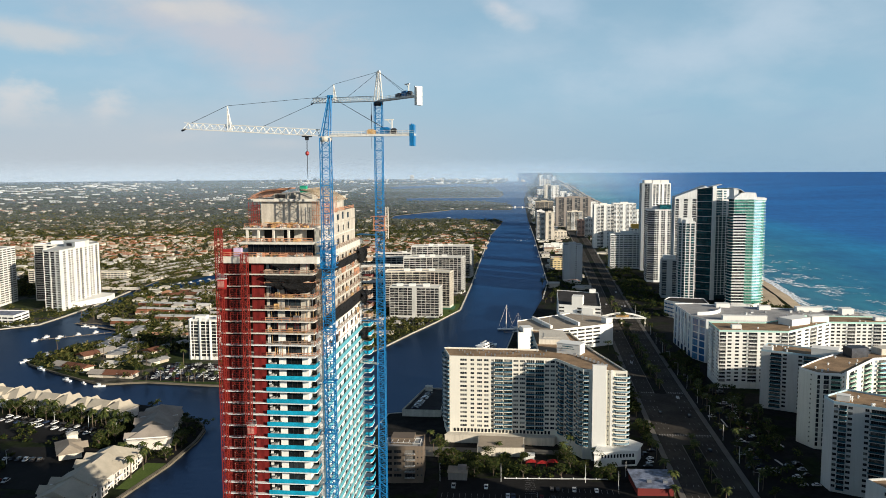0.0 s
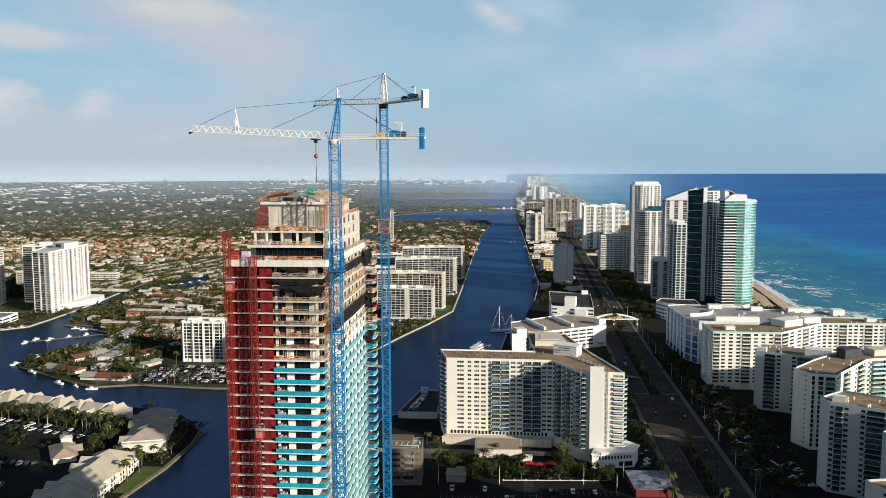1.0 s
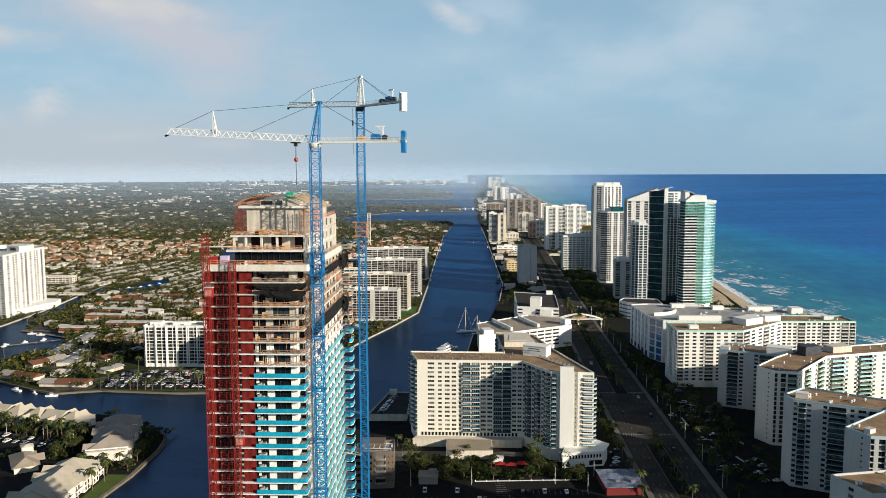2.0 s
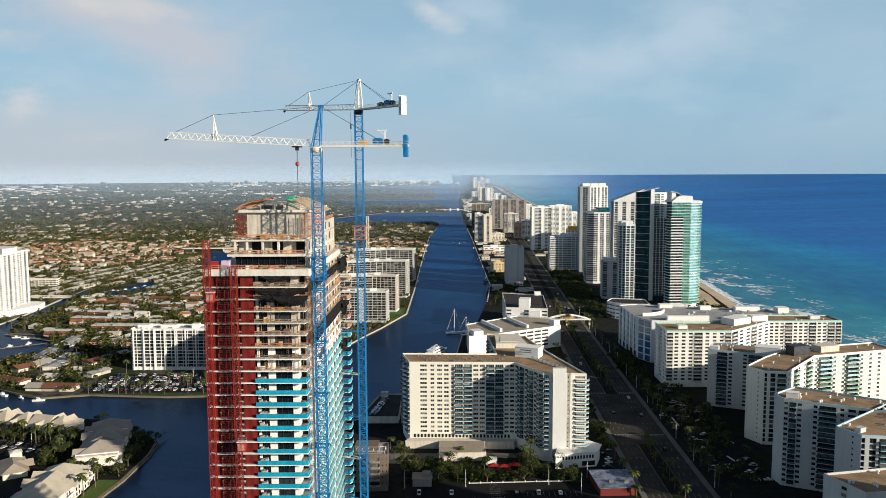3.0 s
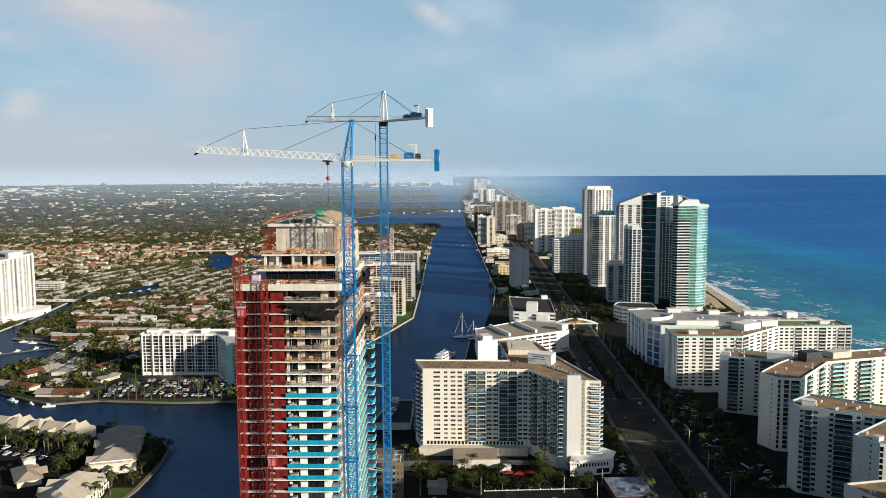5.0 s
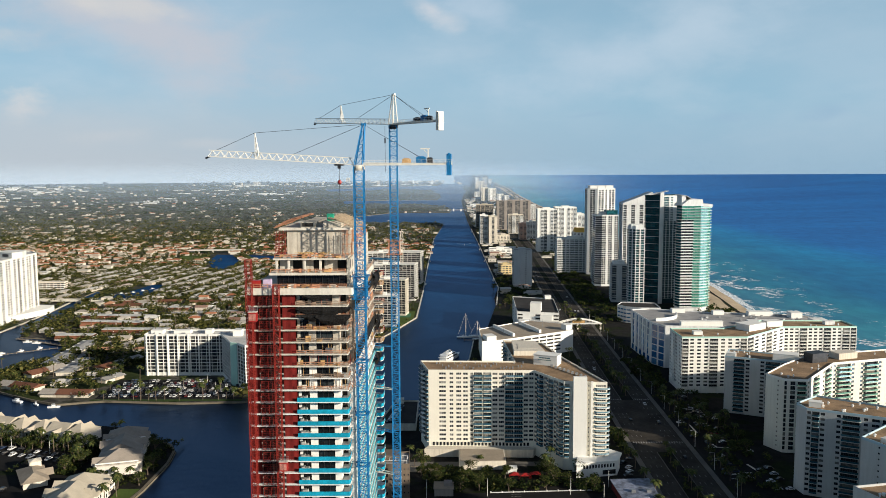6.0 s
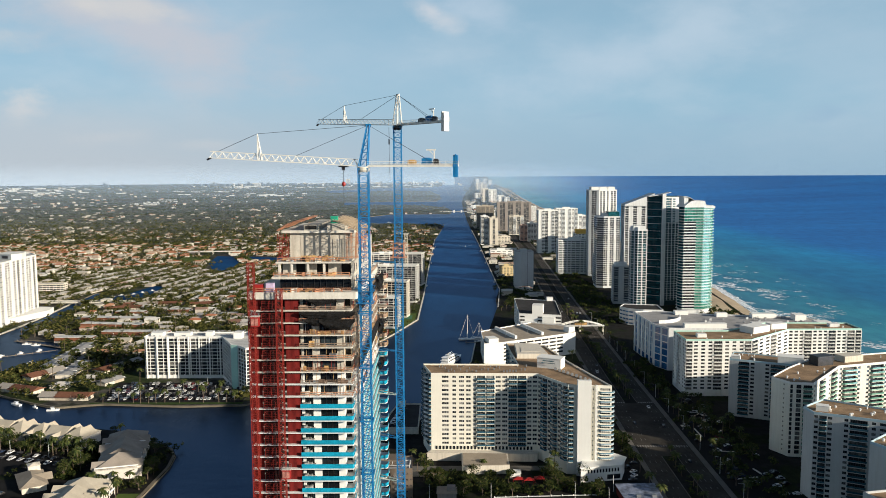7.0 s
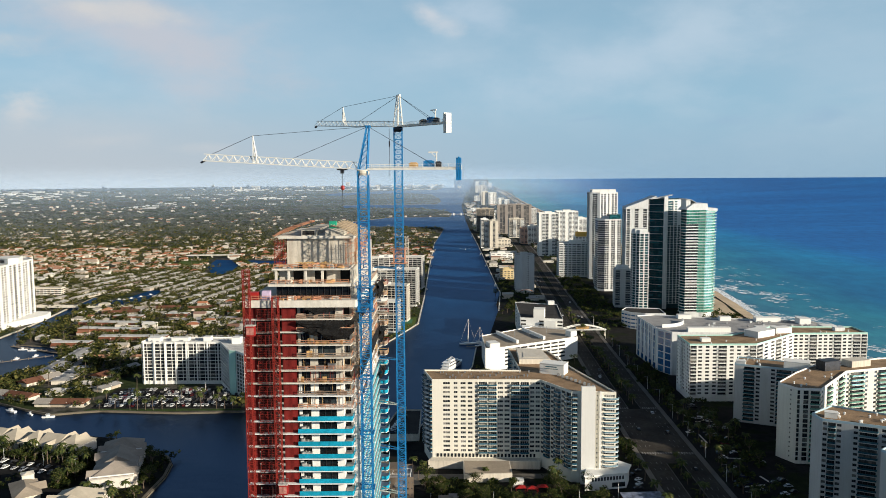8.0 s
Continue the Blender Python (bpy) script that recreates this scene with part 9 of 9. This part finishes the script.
def planting(n, x0, x1, y0, y1, rmin, rmax, h, keep=lambda x, y: True):
    for _ in range(n):
        x, y = rt.uniform(x0, x1), rt.uniform(y0, y1)
        if keep(x, y):
            far_tree(hedge, x, y, 1.2, rt.uniform(rmin, rmax), rt.uniform(0.5, 1.0) * h, 26, rt)


road_x = lambda y: 101 + (y - 385) * 0.021
clear = lambda x, y: noise.noise(Vector((x * 0.05, y * 0.05, 3))) > -0.12
planting(260, -46, 54, 402, 434, 1.2, 2.6, 5.0, lambda x, y: not (2 < x < 24 and 417 < y < 436) and not (-38 < x < -24 and y < 409) and clear(x, y))
planting(210, 124, 166, 398, 590, 1.2, 3.0, 6.0, lambda x, y: x < 126 or (clear(x, y) and (y > 440 or x < 150) and not (y > 455 and x > 160)))
planting(150, 126, 147, 590, 700, 1.2, 3.0, 6.0, clear)
for _ in range(230):
    y = rt.uniform(385, 990)
    if not 468 < y < 570:
        far_tree(hedge, road_x(y) + rt.uniform(-3.2, 3.2), y, 1.4, rt.uniform(0.7, 1.5), rt.uniform(0.8, 2.6), 18, rt)
planting(160, 76, 82, 400, 640, 1.0, 2.2, 4.0, lambda x, y: not 503 < y < 522 and y > 455)
planting(150, 54, 84, 480, 660, 1.2, 3.0, 6.5, lambda x, y: not 503 < y < 522 and x > 50 + (y - 480) * 0.02)
planting(420, -350, -240, 455, 502, 1.2, 2.6, 5.0, lambda x, y: 2 < front(x) - y < 12)
planting(150, -352, -275, 385, 462, 1.2, 2.8, 5.5, lambda x, y: noise.noise(Vector((x * 0.06, y * 0.06, 9))) > 0.12)
planting(90, -252, -242, 425, 470, 1.0, 2.4, 5.0)
planting(60, -216, -197, 416, 480, 1.0, 2.6, 5.0, lambda x, y: x > -201.5 - (y - 424) * 0.31)
planting(60, -230, -198, 410, 420, 1.0, 2.4, 5.0, lambda x, y: y - 411 > (x + 230) * -0.1 + 2)
planting(760, 132, 205, 870, 1290, 1.6, 3.4, 5.5, lambda x, y: x > 24 + road_x(y) and clear(x, y) and not (180 < x and 1000 < y < 1030) and x < 182)
planting(170, 292, 309, 560, 1300, 1.4, 3.0, 5.0, lambda x, y: not (585 < y < 800) and clear(x, y))
planting(150, 295, 316, 812, 940, 1.6, 3.4, 6.0, clear)
planting(160, 44, 80, 940, 1300, 1.4, 3.2, 6.0, lambda x, y: not (62 < x and 1140 < y < 1190) and not (1280 < y))
planting(60, -30, 4, 605, 690, 1.2, 2.8, 6.0, lambda x, y: x > -32 + (y - 600) * 0.23 + 5)
lone("undergrowth", hedge, LEAF, "dense dark green hedges and shrubs in gardens", "shrubs", kind="stuff")
lone("far_palms", fp, [FROND, BARK], "tall palms above the suburban gardens", "trees", kind="stuff")

# ---- cars ----


def car_meshes(l, w, h):
    s = Shape()
    prof = [(-l / 2, 0.35), (-l / 2, 0.85), (-l * 0.28, 0.95), (-l * 0.16, h), (l * 0.2, h), (l * 0.34, 0.98), (l / 2, 0.8), (l / 2, 0.35)]
    n = len(prof)
    lo = [(x, -w / 2, z) for x, z in prof]
    hi = [(x, w / 2, z) for x, z in prof]
    s.solid(lo, hi)
    g = Shape()
    for sy in (-1, 1):
        y = sy * (w / 2 + 0.012)
        f = [(-l * 0.26, y, 0.98), (l * 0.31, y, 0.98), (l * 0.19, y, h - 0.08), (-l * 0.15, y, h - 0.08)]
        g.face(f if sy < 0 else f[::-1])
    g.face([(-l * 0.285, -w * 0.42, 1.0), (-l * 0.175, -w * 0.42, h - 0.05), (-l * 0.175, w * 0.42, h - 0.05), (-l * 0.285, w * 0.42, 1.0)])
    g.face([(l * 0.345, w * 0.42, 1.02), (l * 0.215, w * 0.42, h - 0.04), (l * 0.215, -w * 0.42, h - 0.04), (l * 0.345, -w * 0.42, 1.02)])
    for x in (-l * 0.31, l * 0.31):
        for y in (-w / 2, w / 2 - 0.2):
            k = 8
            ring = [(x + 0.34 * math.cos(2 * math.pi * i / k), 0.34 + 0.34 * math.sin(2 * math.pi * i / k)) for i in range(k)]
            s.solid([(a, y - 0.02, b) for a, b in ring], [(a, y + 0.22, b) for a, b in ring], 1)
    return s.mesh("car", [CARPAINT, RUBBER]), g.mesh("window_band", [GLASS])


CARS = [car_meshes(4.5, 1.8, 1.45), car_meshes(4.8, 1.95, 1.75), car_meshes(5.4, 2.0, 1.9)]


def car(x, y, z, turn, k, group):
    a, b = CARS[k % 3]
    root = new("car", a)
    root.matrix_basis = Matrix.Translation((x, y, z)) @ Matrix.Rotation(radians(turn), 4, "Z")
    tagged(root, "parked car with dark windows on asphalt" if group != "road traffic" else "car with dark windows on the road", "car", group)
    ob = new("window_band", b)
    ob.parent = root


rc = random.Random(31)
for row, (yy, t) in enumerate(((583, 90), (589, 90), (597, 90), (603, 90), (611, 90), (617, 90), (626, 90))):
    x = -293.0
    while x < -192:
        if rc.random() < 0.66:
            car(x, yy + rc.uniform(-0.3, 0.3), 1.27, t + rc.uniform(-3, 3) + rc.choice([0, 180]), rc.randrange(3), "marina car park")
        x += 2.9
for yy in (352, 373.5, 378.5, 389):
    x = -32.2
    while x < 54:
        if rc.random() < (0.25 if x > 17 else 0.06):
            car(x, yy, 1.27, 90 + rc.uniform(-3, 3), rc.randrange(3), "hotel car park")
        x += 2.8
for x, y in ((72, 425), (74, 431), (75, 437), (70, 415), (73, 443), (78, 450), (72, 460), (77, 470), (66, 452)):
    car(x, y, 1.22, rc.uniform(0, 40), rc.randrange(3), "hotel forecourt")
for k in range(64):
    car(rc.choice([128.5, 134, 138.5, 143, 148, 154]) + rc.uniform(-0.4, 0.4), rc.uniform(404, 582), 1.27, rc.choice([0, 180]) + rc.uniform(-4, 4), rc.randrange(3), "court car park")
for k in range(26):
    car(-338 + (k % 13) * 6.4, front(-338 + (k % 13) * 6.4) - 16 - 8 * (k // 13) + rc.uniform(-0.5, 0.5), 1.27, 74 + rc.uniform(-3, 3), rc.randrange(3), "townhouse car park")
for k in range(12):
    car(-290 + (k % 6) * 4.2, 376 + 30 * (k // 6), 1.28, 90 + rc.uniform(-4, 4), rc.randrange(3), "townhouse car park")
for k in range(52):
    if rc.random() < 0.85:
        car(-140 + (k % 13) * 3.3 + rc.uniform(-0.3, 0.3), 815 + 8.5 * (k // 13), 1.28, 90 + rc.uniform(-4, 4), rc.randrange(3), "canal car park")
for k in range(14):
    y = rc.uniform(400, 1300)
    xr = 101 + (y - 385) * 0.026
    car(xr + rc.choice([-12, -8.8, 8.8, 12]), y, 1.31, 89, rc.randrange(3), "road traffic")
for k in range(12):
    car(-70.2 + 0.155 * (508 + 3.2 * k - 503) + 1.5, 508 + 3.2 * k, 5.07, rc.uniform(-4, 4), rc.randrange(3), "deck car park")
s = Shape()
for k in range(7):
    s.box(4.5, 10.0, 384 + 2.7 * k, 384.14 + 2.7 * k, 1.27, 1.278)
for k in range(13):
    s.box(18 + 2.8 * k, 18.14 + 2.8 * k, 386.5, 391.5, 1.27, 1.278)
    s.box(18 + 2.8 * k, 18.14 + 2.8 * k, 371.0, 381.0, 1.27, 1.278)
lone("parking_lines", s, LINE, "worn white bay lines on the hotel car park", "road marking", kind="stuff")
s = Shape()
for yy in (586, 600, 614):
    for k in range(36):
        x = -294 + k * 2.9
        s.box(x, x + 0.1, yy - 5.2, yy + 5.2, 1.262, 1.268)
for yy in (346, 376):
    for k in range(32):
        x = -37.5 + k * 3.0
        s.box(x, x + 0.1, yy - 5.5, yy + 5.5, 1.262, 1.268)
lone("parking_lines", s, LINE, "faded white parking bay lines", "road marking", kind="stuff")

# low white wall with posts in front of the hotel garden
wall_ = thing("garden_wall", (20, 403.5, 1.2), "low white garden wall in front of the hotel", "wall")
s = Shape()
s.beam((-6, 402.2, 1.45), (48, 405.4, 1.45), 0.2, 0.5)
part("wall_panel", s, GREYWALL, wall_)
for k in range(10):
    s = Shape()
    x, y = -6 + 6 * k, 402.2 + 0.356 * k
    s.box(x - 0.25, x + 0.25, y - 0.25, y + 0.25, 1.0, 2.1)
    part("wall_post", s, WHITE, wall_)

# kerbed islands in the parking court
for k, (x, y, w, d, t) in enumerate(((136, 428, 14, 1.2, 12), (146, 436, 1.2, 12, 12), (138, 470, 12, 1.0, -8), (133, 505, 1.0, 16, 0), (145, 540, 12, 1.2, 6), (136, 560, 1.0, 14, 0))):
    s = Shape()
    s.prism(rect(x, y, w, d, t), 1.1, 1.45)
    lone("trim_kerb_island", s, CONC2, "pale kerbed island in the parking court", "kerb", kind="structure")

# ---- street lamps ----


def lamp(x, y, h, arm, turn, group):
    root = thing("street_lamp", (x, y, 1.2), "slim grey street lamp with a short arm", "street lamp", group)
    s = Shape()
    s.tube([(x, y, 1.2, 0.16), (x, y, 1.2 + h, 0.09)], 6)
    part("pole", s, RAILW, root)
    s = Shape()
    dx, dy = math.cos(radians(turn)) * arm, math.sin(radians(turn)) * arm
    s.beam((x, y, 1.2 + h), (x + dx, y + dy, 1.4 + h), 0.1)
    s.beam((x + dx * 0.8, y + dy * 0.8, 1.38 + h), (x + dx * 1.3, y + dy * 1.3, 1.42 + h), 0.35, 0.14)
    part("luminaire", s, GALV, root)


for k in range(14):
    y = 396 + k * 38
    lamp(122 + (y - 385) * 0.022, y, 10, 2.4, 180, "road lamps")
for x, y in ((-8, 398), (36, 400), (52, 392), (58, 410), (-40, 396), (10, 362), (-52, 402)):
    lamp(x, y, 9, 1.2, 90, "car park lamps")
for x, y in ((-300, 470), (-272, 462), (-248, 452), (-285, 400), (-320, 480)):
    lamp(x, y, 8, 1.0, 0, "court lamps")
for x, y in ((-270, 594), (-240, 608), (-210, 594), (-225, 622)):
    lamp(x, y, 8, 1.0, 90, "marina lamps")

# ---- boats ----


def hull(s, L, w, fb, m=0):
    st = [(-L / 2, w * 0.42), (-L * 0.1, w * 0.5), (L * 0.25, w * 0.40), (L * 0.42, w * 0.18), (L / 2, 0.03)]
    top = [(x, -b) for x, b in st] + [(x, b) for x, b in st[::-1]]
    bot = [(x * 0.94, -b * 0.7) for x, b in st] + [(x * 0.94, b * 0.7) for x, b in st[::-1]]
    s.solid([(x, y, -0.25) for x, y in bot], [(x, y, fb + 0.25 * max(0, x / L)) for x, y in top], m)


def motorboat(x, y, turn, L, group, label="white motor boat with small cabin at its mooring"):
    m = Matrix.Translation((x, y, 0.0)) @ Matrix.Rotation(radians(turn), 4, "Z")
    root = thing("motor_boat", (x, y, 0), label, "boat", group)
    s = Shape()
    hull(s, L, L * 0.3, L * 0.1 + 0.3)
    part("hull", s, BOATWHITE, root, m=m)
    f = L * 0.1 + 0.3
    s = Shape()
    s.solid([(-L * 0.15, -L * 0.1, f), (L * 0.2, -L * 0.09, f), (L * 0.2, L * 0.09, f), (-L * 0.15, L * 0.1, f)], [(-L * 0.13, -L * 0.09, f + 0.9), (L * 0.1, -L * 0.08, f + 0.9), (L * 0.1, L * 0.08, f + 0.9), (-L * 0.13, L * 0.09, f + 0.9)])
    cab = part("cabin", s, BOATWHITE, root, m=m)
    s = Shape()
    s.solid([(-L * 0.2, -L * 0.1, f + 1.5), (L * 0.08, -L * 0.09, f + 1.5), (L * 0.08, L * 0.09, f + 1.5), (-L * 0.2, L * 0.1, f + 1.5)], [(-L * 0.2, -L * 0.1, f + 1.58), (L * 0.08, -L * 0.09, f + 1.58), (L * 0.08, L * 0.09, f + 1.58), (-L * 0.2, L * 0.1, f + 1.58)])
    for a in (-L * 0.18, L * 0.06):
        for b in (-L * 0.08, L * 0.08):
            s.beam((a, b, f), (a, b, f + 1.5), 0.06)
    part("hard_top", s, BOATWHITE, root, m=m)
    s = Shape()
    s.solid([(L * 0.11, -L * 0.085, f + 0.3), (L * 0.205, -L * 0.085, f + 0.1), (L * 0.205, L * 0.085, f + 0.1), (L * 0.11, L * 0.085, f + 0.3)], [(L * 0.105, -L * 0.075, f + 0.8), (L * 0.15, -L * 0.075, f + 0.5), (L * 0.15, L * 0.075, f + 0.5), (L * 0.105, L * 0.075, f + 0.8)])
    part("windscreen", s, GLASS, root, m=m)


rb = random.Random(2)
for x, y, t, L in ((-425, 629, 60, 11), (-396, 605, 150, 12), (-354, 573, 155, 11), (-319, 559.5, 10, 9), (-336, 566, 150, 6), (-469, 711, 90, 10), (-468, 727, 80, 9), (-453, 726, 85, 11), (-544, 775, 20, 9), (-537, 772, 15, 9), (-529, 778, 20, 9), (-521, 786, 40, 9), (-423, 657, 20, 8), (-458, 781, 5, 9), (-446, 776, 5, 9), (-442, 740, 80, 8), (-430, 752, 80, 8), (-410, 700, 30, 8), (40, 1215, 90, 9), (38, 1480, 88, 10), (37, 1700, 88, 9), (-64.5, 1180, 92, 9), (-65, 1480, 92, 9), (-63, 1800, 92, 10), (33, 2200, 90, 10), (-240, 2700, 10, 14), (-120, 2780, 5, 12), (-170, 2950, 20, 14), (-40, 2900, 60, 12)):
    motorboat(x, y, t, L, "moored boats")
for x, y, t in ((-486, 1092, 65), (-480, 1104, 65), (-473, 1120, 65), (-466, 1138, 60), (-500, 1080, 65), (-494, 1096, 62)):
    motorboat(x, y, t, 10, "moored boats")
motorboat(7, 1815, 268, 9, "moored boats", "small motor boat under way on the canal")
s = Shape()
for f in (-1, 1):
    s.face([(7 + f * 1.0, 1815, 0.06), (7 + f * 2.0, 1816, 0.06), (7 + f * 17, 1856, 0.06), (7 + f * 15, 1858, 0.06)][::f])
lone("wake", s, surf("wake water", (0.16, 0.22, 0.30), 0.3), "faint spreading wake behind the boat", "wake", kind="stuff")

# large white yacht and sailing boats behind the hotels
ya = thing("yacht", (-27, 703, 0), "large white motor yacht with three decks", "yacht")
m = Matrix.Translation((-27, 703, 0)) @ Matrix.Rotation(radians(66), 4, "Z")
s = Shape()
hull(s, 40, 8.6, 3.0)
part("hull", s, BOATWHITE, ya, m=m)
for a, b, w, z0, z1, nm in ((-17, 9, 7.0, 3.0, 5.2, "main_deck"), (-16, 4, 6.4, 5.4, 7.4, "upper_deck"), (-9, 0, 4.4, 7.6, 8.6, "bridge_deck")):
    s = Shape()
    s.solid([(a, -w / 2, z0), (b, -w / 2, z0), (b, w / 2, z0), (a, w / 2, z0)], [(a, -w / 2 + 0.2, z1), (b - 2.5, -w / 2 + 0.2, z1), (b - 2.5, w / 2 - 0.2, z1), (a, w / 2 - 0.2, z1)])
    dk = part(nm, s, BOATWHITE, ya, m=m)
    s = Shape()
    s.box(a + 1, b - 2.2, -w / 2 - 0.05, -w / 2 + 0.3, z0 + 0.9, z0 + 1.8)
    s.box(a + 1, b - 2.2, w / 2 - 0.3, w / 2 + 0.05, z0 + 0.9, z0 + 1.8)
    part("window_strip", s, GLASS, dk, m=m)
    s = Shape()
    s.box(a - 1.5, b - 1.5, -w / 2 - 0.5, w / 2 + 0.5, z1, z1 + 0.2)
    part("deck_edge", s, BOATWHITE, dk, m=m)
s = Shape()
for x in (-6, -3):
    s.beam((x, -1.6, 8.7), (x + 0.6, 0, 10.4), 0.25)
    s.beam((x, 1.6, 8.7), (x + 0.6, 0, 10.4), 0.25)
part("radar_arch", s, BOATWHITE, ya, m=m)
for x, y, L, mh, t in ((-12, 797, 17, 26, 8), (0, 801, 16, 17, 12), (2, 786, 14, 14, 10)):
    sb = thing("sailing_boat", (x, y, 0), "white sailing boat with bare mast at a dock", "sailing boat", "sailing boats")
    m = Matrix.Translation((x, y, 0)) @ Matrix.Rotation(radians(t), 4, "Z")
    s = Shape()
    hull(s, L, L * 0.24, 1.5)
    part("hull", s, BOATWHITE, sb, m=m)
    s = Shape()
    s.solid([(-L * 0.2, -1.2, 1.5), (L * 0.15, -0.9, 1.5), (L * 0.15, 0.9, 1.5), (-L * 0.2, 1.2, 1.5)], [(-L * 0.18, -1.0, 2.2), (L * 0.1, -0.7, 2.2), (L * 0.1, 0.7, 2.2), (-L * 0.18, 1.0, 2.2)])
    part("coach_roof", s, BOATWHITE, sb, m=m)
    s = Shape()
    s.tube([(L * 0.05, 0, 1.4, 0.28), (L * 0.05, 0, mh, 0.16)], 8)
    part("mast", s, CRANEWHITE, sb, m=m)
    s = Shape()
    s.beam((L * 0.05, 0, 3.0), (-L * 0.38, 0, 3.0), 0.22)
    part("boom", s, CRANEWHITE, sb, m=m)
    s = Shape()
    s.beam((L * 0.05, 0, mh), (L * 0.47, 0, 1.8), 0.07)
    s.beam((L * 0.05, 0, mh), (-L * 0.47, 0, 1.6), 0.12)
    s.beam((L * 0.05, 0, mh * 0.8), (0, L * 0.1, 1.5), 0.06)
    s.beam((L * 0.05, 0, mh * 0.8), (0, -L * 0.1, 1.5), 0.06)
    part("rigging", s, CRANEWHITE, sb, m=m)


def dock(pts, w, label):
    root = thing("dock", (*pts[0], 0), label, "dock", "docks")
    s = Shape()
    for a, b in zip(pts[:-1], pts[1:]):
        s.beam((*a, 0.95), (*b, 0.95), w, 0.2)
    part("deck", s, DOCK, root)
    for a, b in zip(pts[:-1], pts[1:]):
        n = max(2, int(math.hypot(b[0] - a[0], b[1] - a[1]) / 7))
        for k in range(n + 1):
            x, y = a[0] + (b[0] - a[0]) * k / n, a[1] + (b[1] - a[1]) * k / n
            s = Shape()
            s.tube([(x + w / 2, y, -0.6, 0.2), (x + w / 2, y, 2.4, 0.18)], 6)
            part("pile", s, DOCK, root)


dock([(-478, 796), (-413, 763)], 4.0, "long grey timber finger dock")
dock([(-472, 710), (-414, 752)], 2.4, "grey timber finger dock with boats")
dock([(-417, 690), (-396, 712)], 2.4, "short grey timber dock")
dock([(-14, 782), (6, 782), (8, 800)], 2.4, "timber dock with sailing boats")
dock([(-545, 770), (-514, 782)], 2.0, "timber dock along the inlet seawall")

# road bridge over the inlet
br = thing("road_bridge", (-540, 1060, 0), "low concrete road bridge over the inlet", "bridge")
s = Shape()
s.prism([(-640, 1016), (-440, 1011), (-440, 1023), (-640, 1028)], 3.6, 4.6)
part("deck", s, CONC2, br)
for yo in (0.3, 11.6):
    s = Shape()
    s.beam((-640, 1016 + yo, 5.1), (-440, 1011 + yo, 5.1), 0.3, 1.0)
    part("parapet", s, CONC2, br)
for x in (-556, -538, -520):
    s = Shape()
    s.box(x - 0.8, x + 0.8, 1015, 1024, -0.5, 3.6)
    part("pier", s, CONC2, br)
br2 = thing("road_bridge", (-520, 1644, 0), "small pale road bridge over the pond", "bridge")
s = Shape()
s.prism([(-580, 1636), (-470, 1644), (-470, 1656), (-580, 1648)], 7.2, 8.8)
part("deck", s, CONC2, br2)
for x in (-560, -530, -495):
    s = Shape()
    s.box(x - 1, x + 1, 1642, 1650, 0, 7.2)
    part("pier", s, CONC2, br2)
# far bascule bridge across the canal
bb = thing("bascule_bridge", (5, 3153, 11.3), "far pale bascule bridge across the canal", "bridge")
s = Shape()
s.box(-70, 70, 3148, 3160, 15.2, 16.8)
part("deck", s, CONC2, bb)
for x in (-34, -12, 18, 36):
    s = Shape()
    s.box(x - 3, x + 3, 3147, 3161, 10, 15.2 if abs(x) > 20 else 20.5)
    part("bridge_pier", s, WHITE2, bb)
# red awnings and small garden structures in front of the hotel
rg_ = thing("garden_bar", (14, 424, 1.2), "garden bar with red awnings among trees", "bar")
for x, y in ((8, 422), (14, 421), (20, 423)):
    s = Shape()
    s.solid([(x - 3, y - 2, 3.6), (x + 3, y - 2, 3.6), (x + 3, y + 2, 3.6), (x - 3, y + 2, 3.6)], [(x - 0.4, y - 0.3, 4.8), (x + 0.4, y - 0.3, 4.8), (x + 0.4, y + 0.3, 4.8), (x - 0.4, y + 0.3, 4.8)])
    for a in (-2.6, 2.6):
        for b in (-1.7, 1.7):
            s.beam((x + a, y + b, 1.2), (x + a, y + b, 3.6), 0.12)
    part("awning", s, REDBOX, rg_)
s = Shape()
s.box(4, 10, 428, 433, 1.0, 4.2)
s.box(3.6, 10.4, 427.6, 433.4, 4.2, 4.5)
part("kiosk", s, WHITE, rg_)
sh = thing("garden_shed", (-30, 402, 1.2), "small brown flat-roofed garden building", "shed")
s = Shape()
s.box(-36, -26, 398, 407, 1.0, 5.2)
part("shed_wall", s, TAUPE, sh)
s = Shape()
s.box(-36.4, -25.6, 397.6, 407.4, 5.2, 5.5)
part("roof", s, ROOFTAN, sh)
s = Shape()
s.box(-31, -26.5, 401, 405, 5.5, 7.4)
part("plant_room", s, TAUPE, sh)
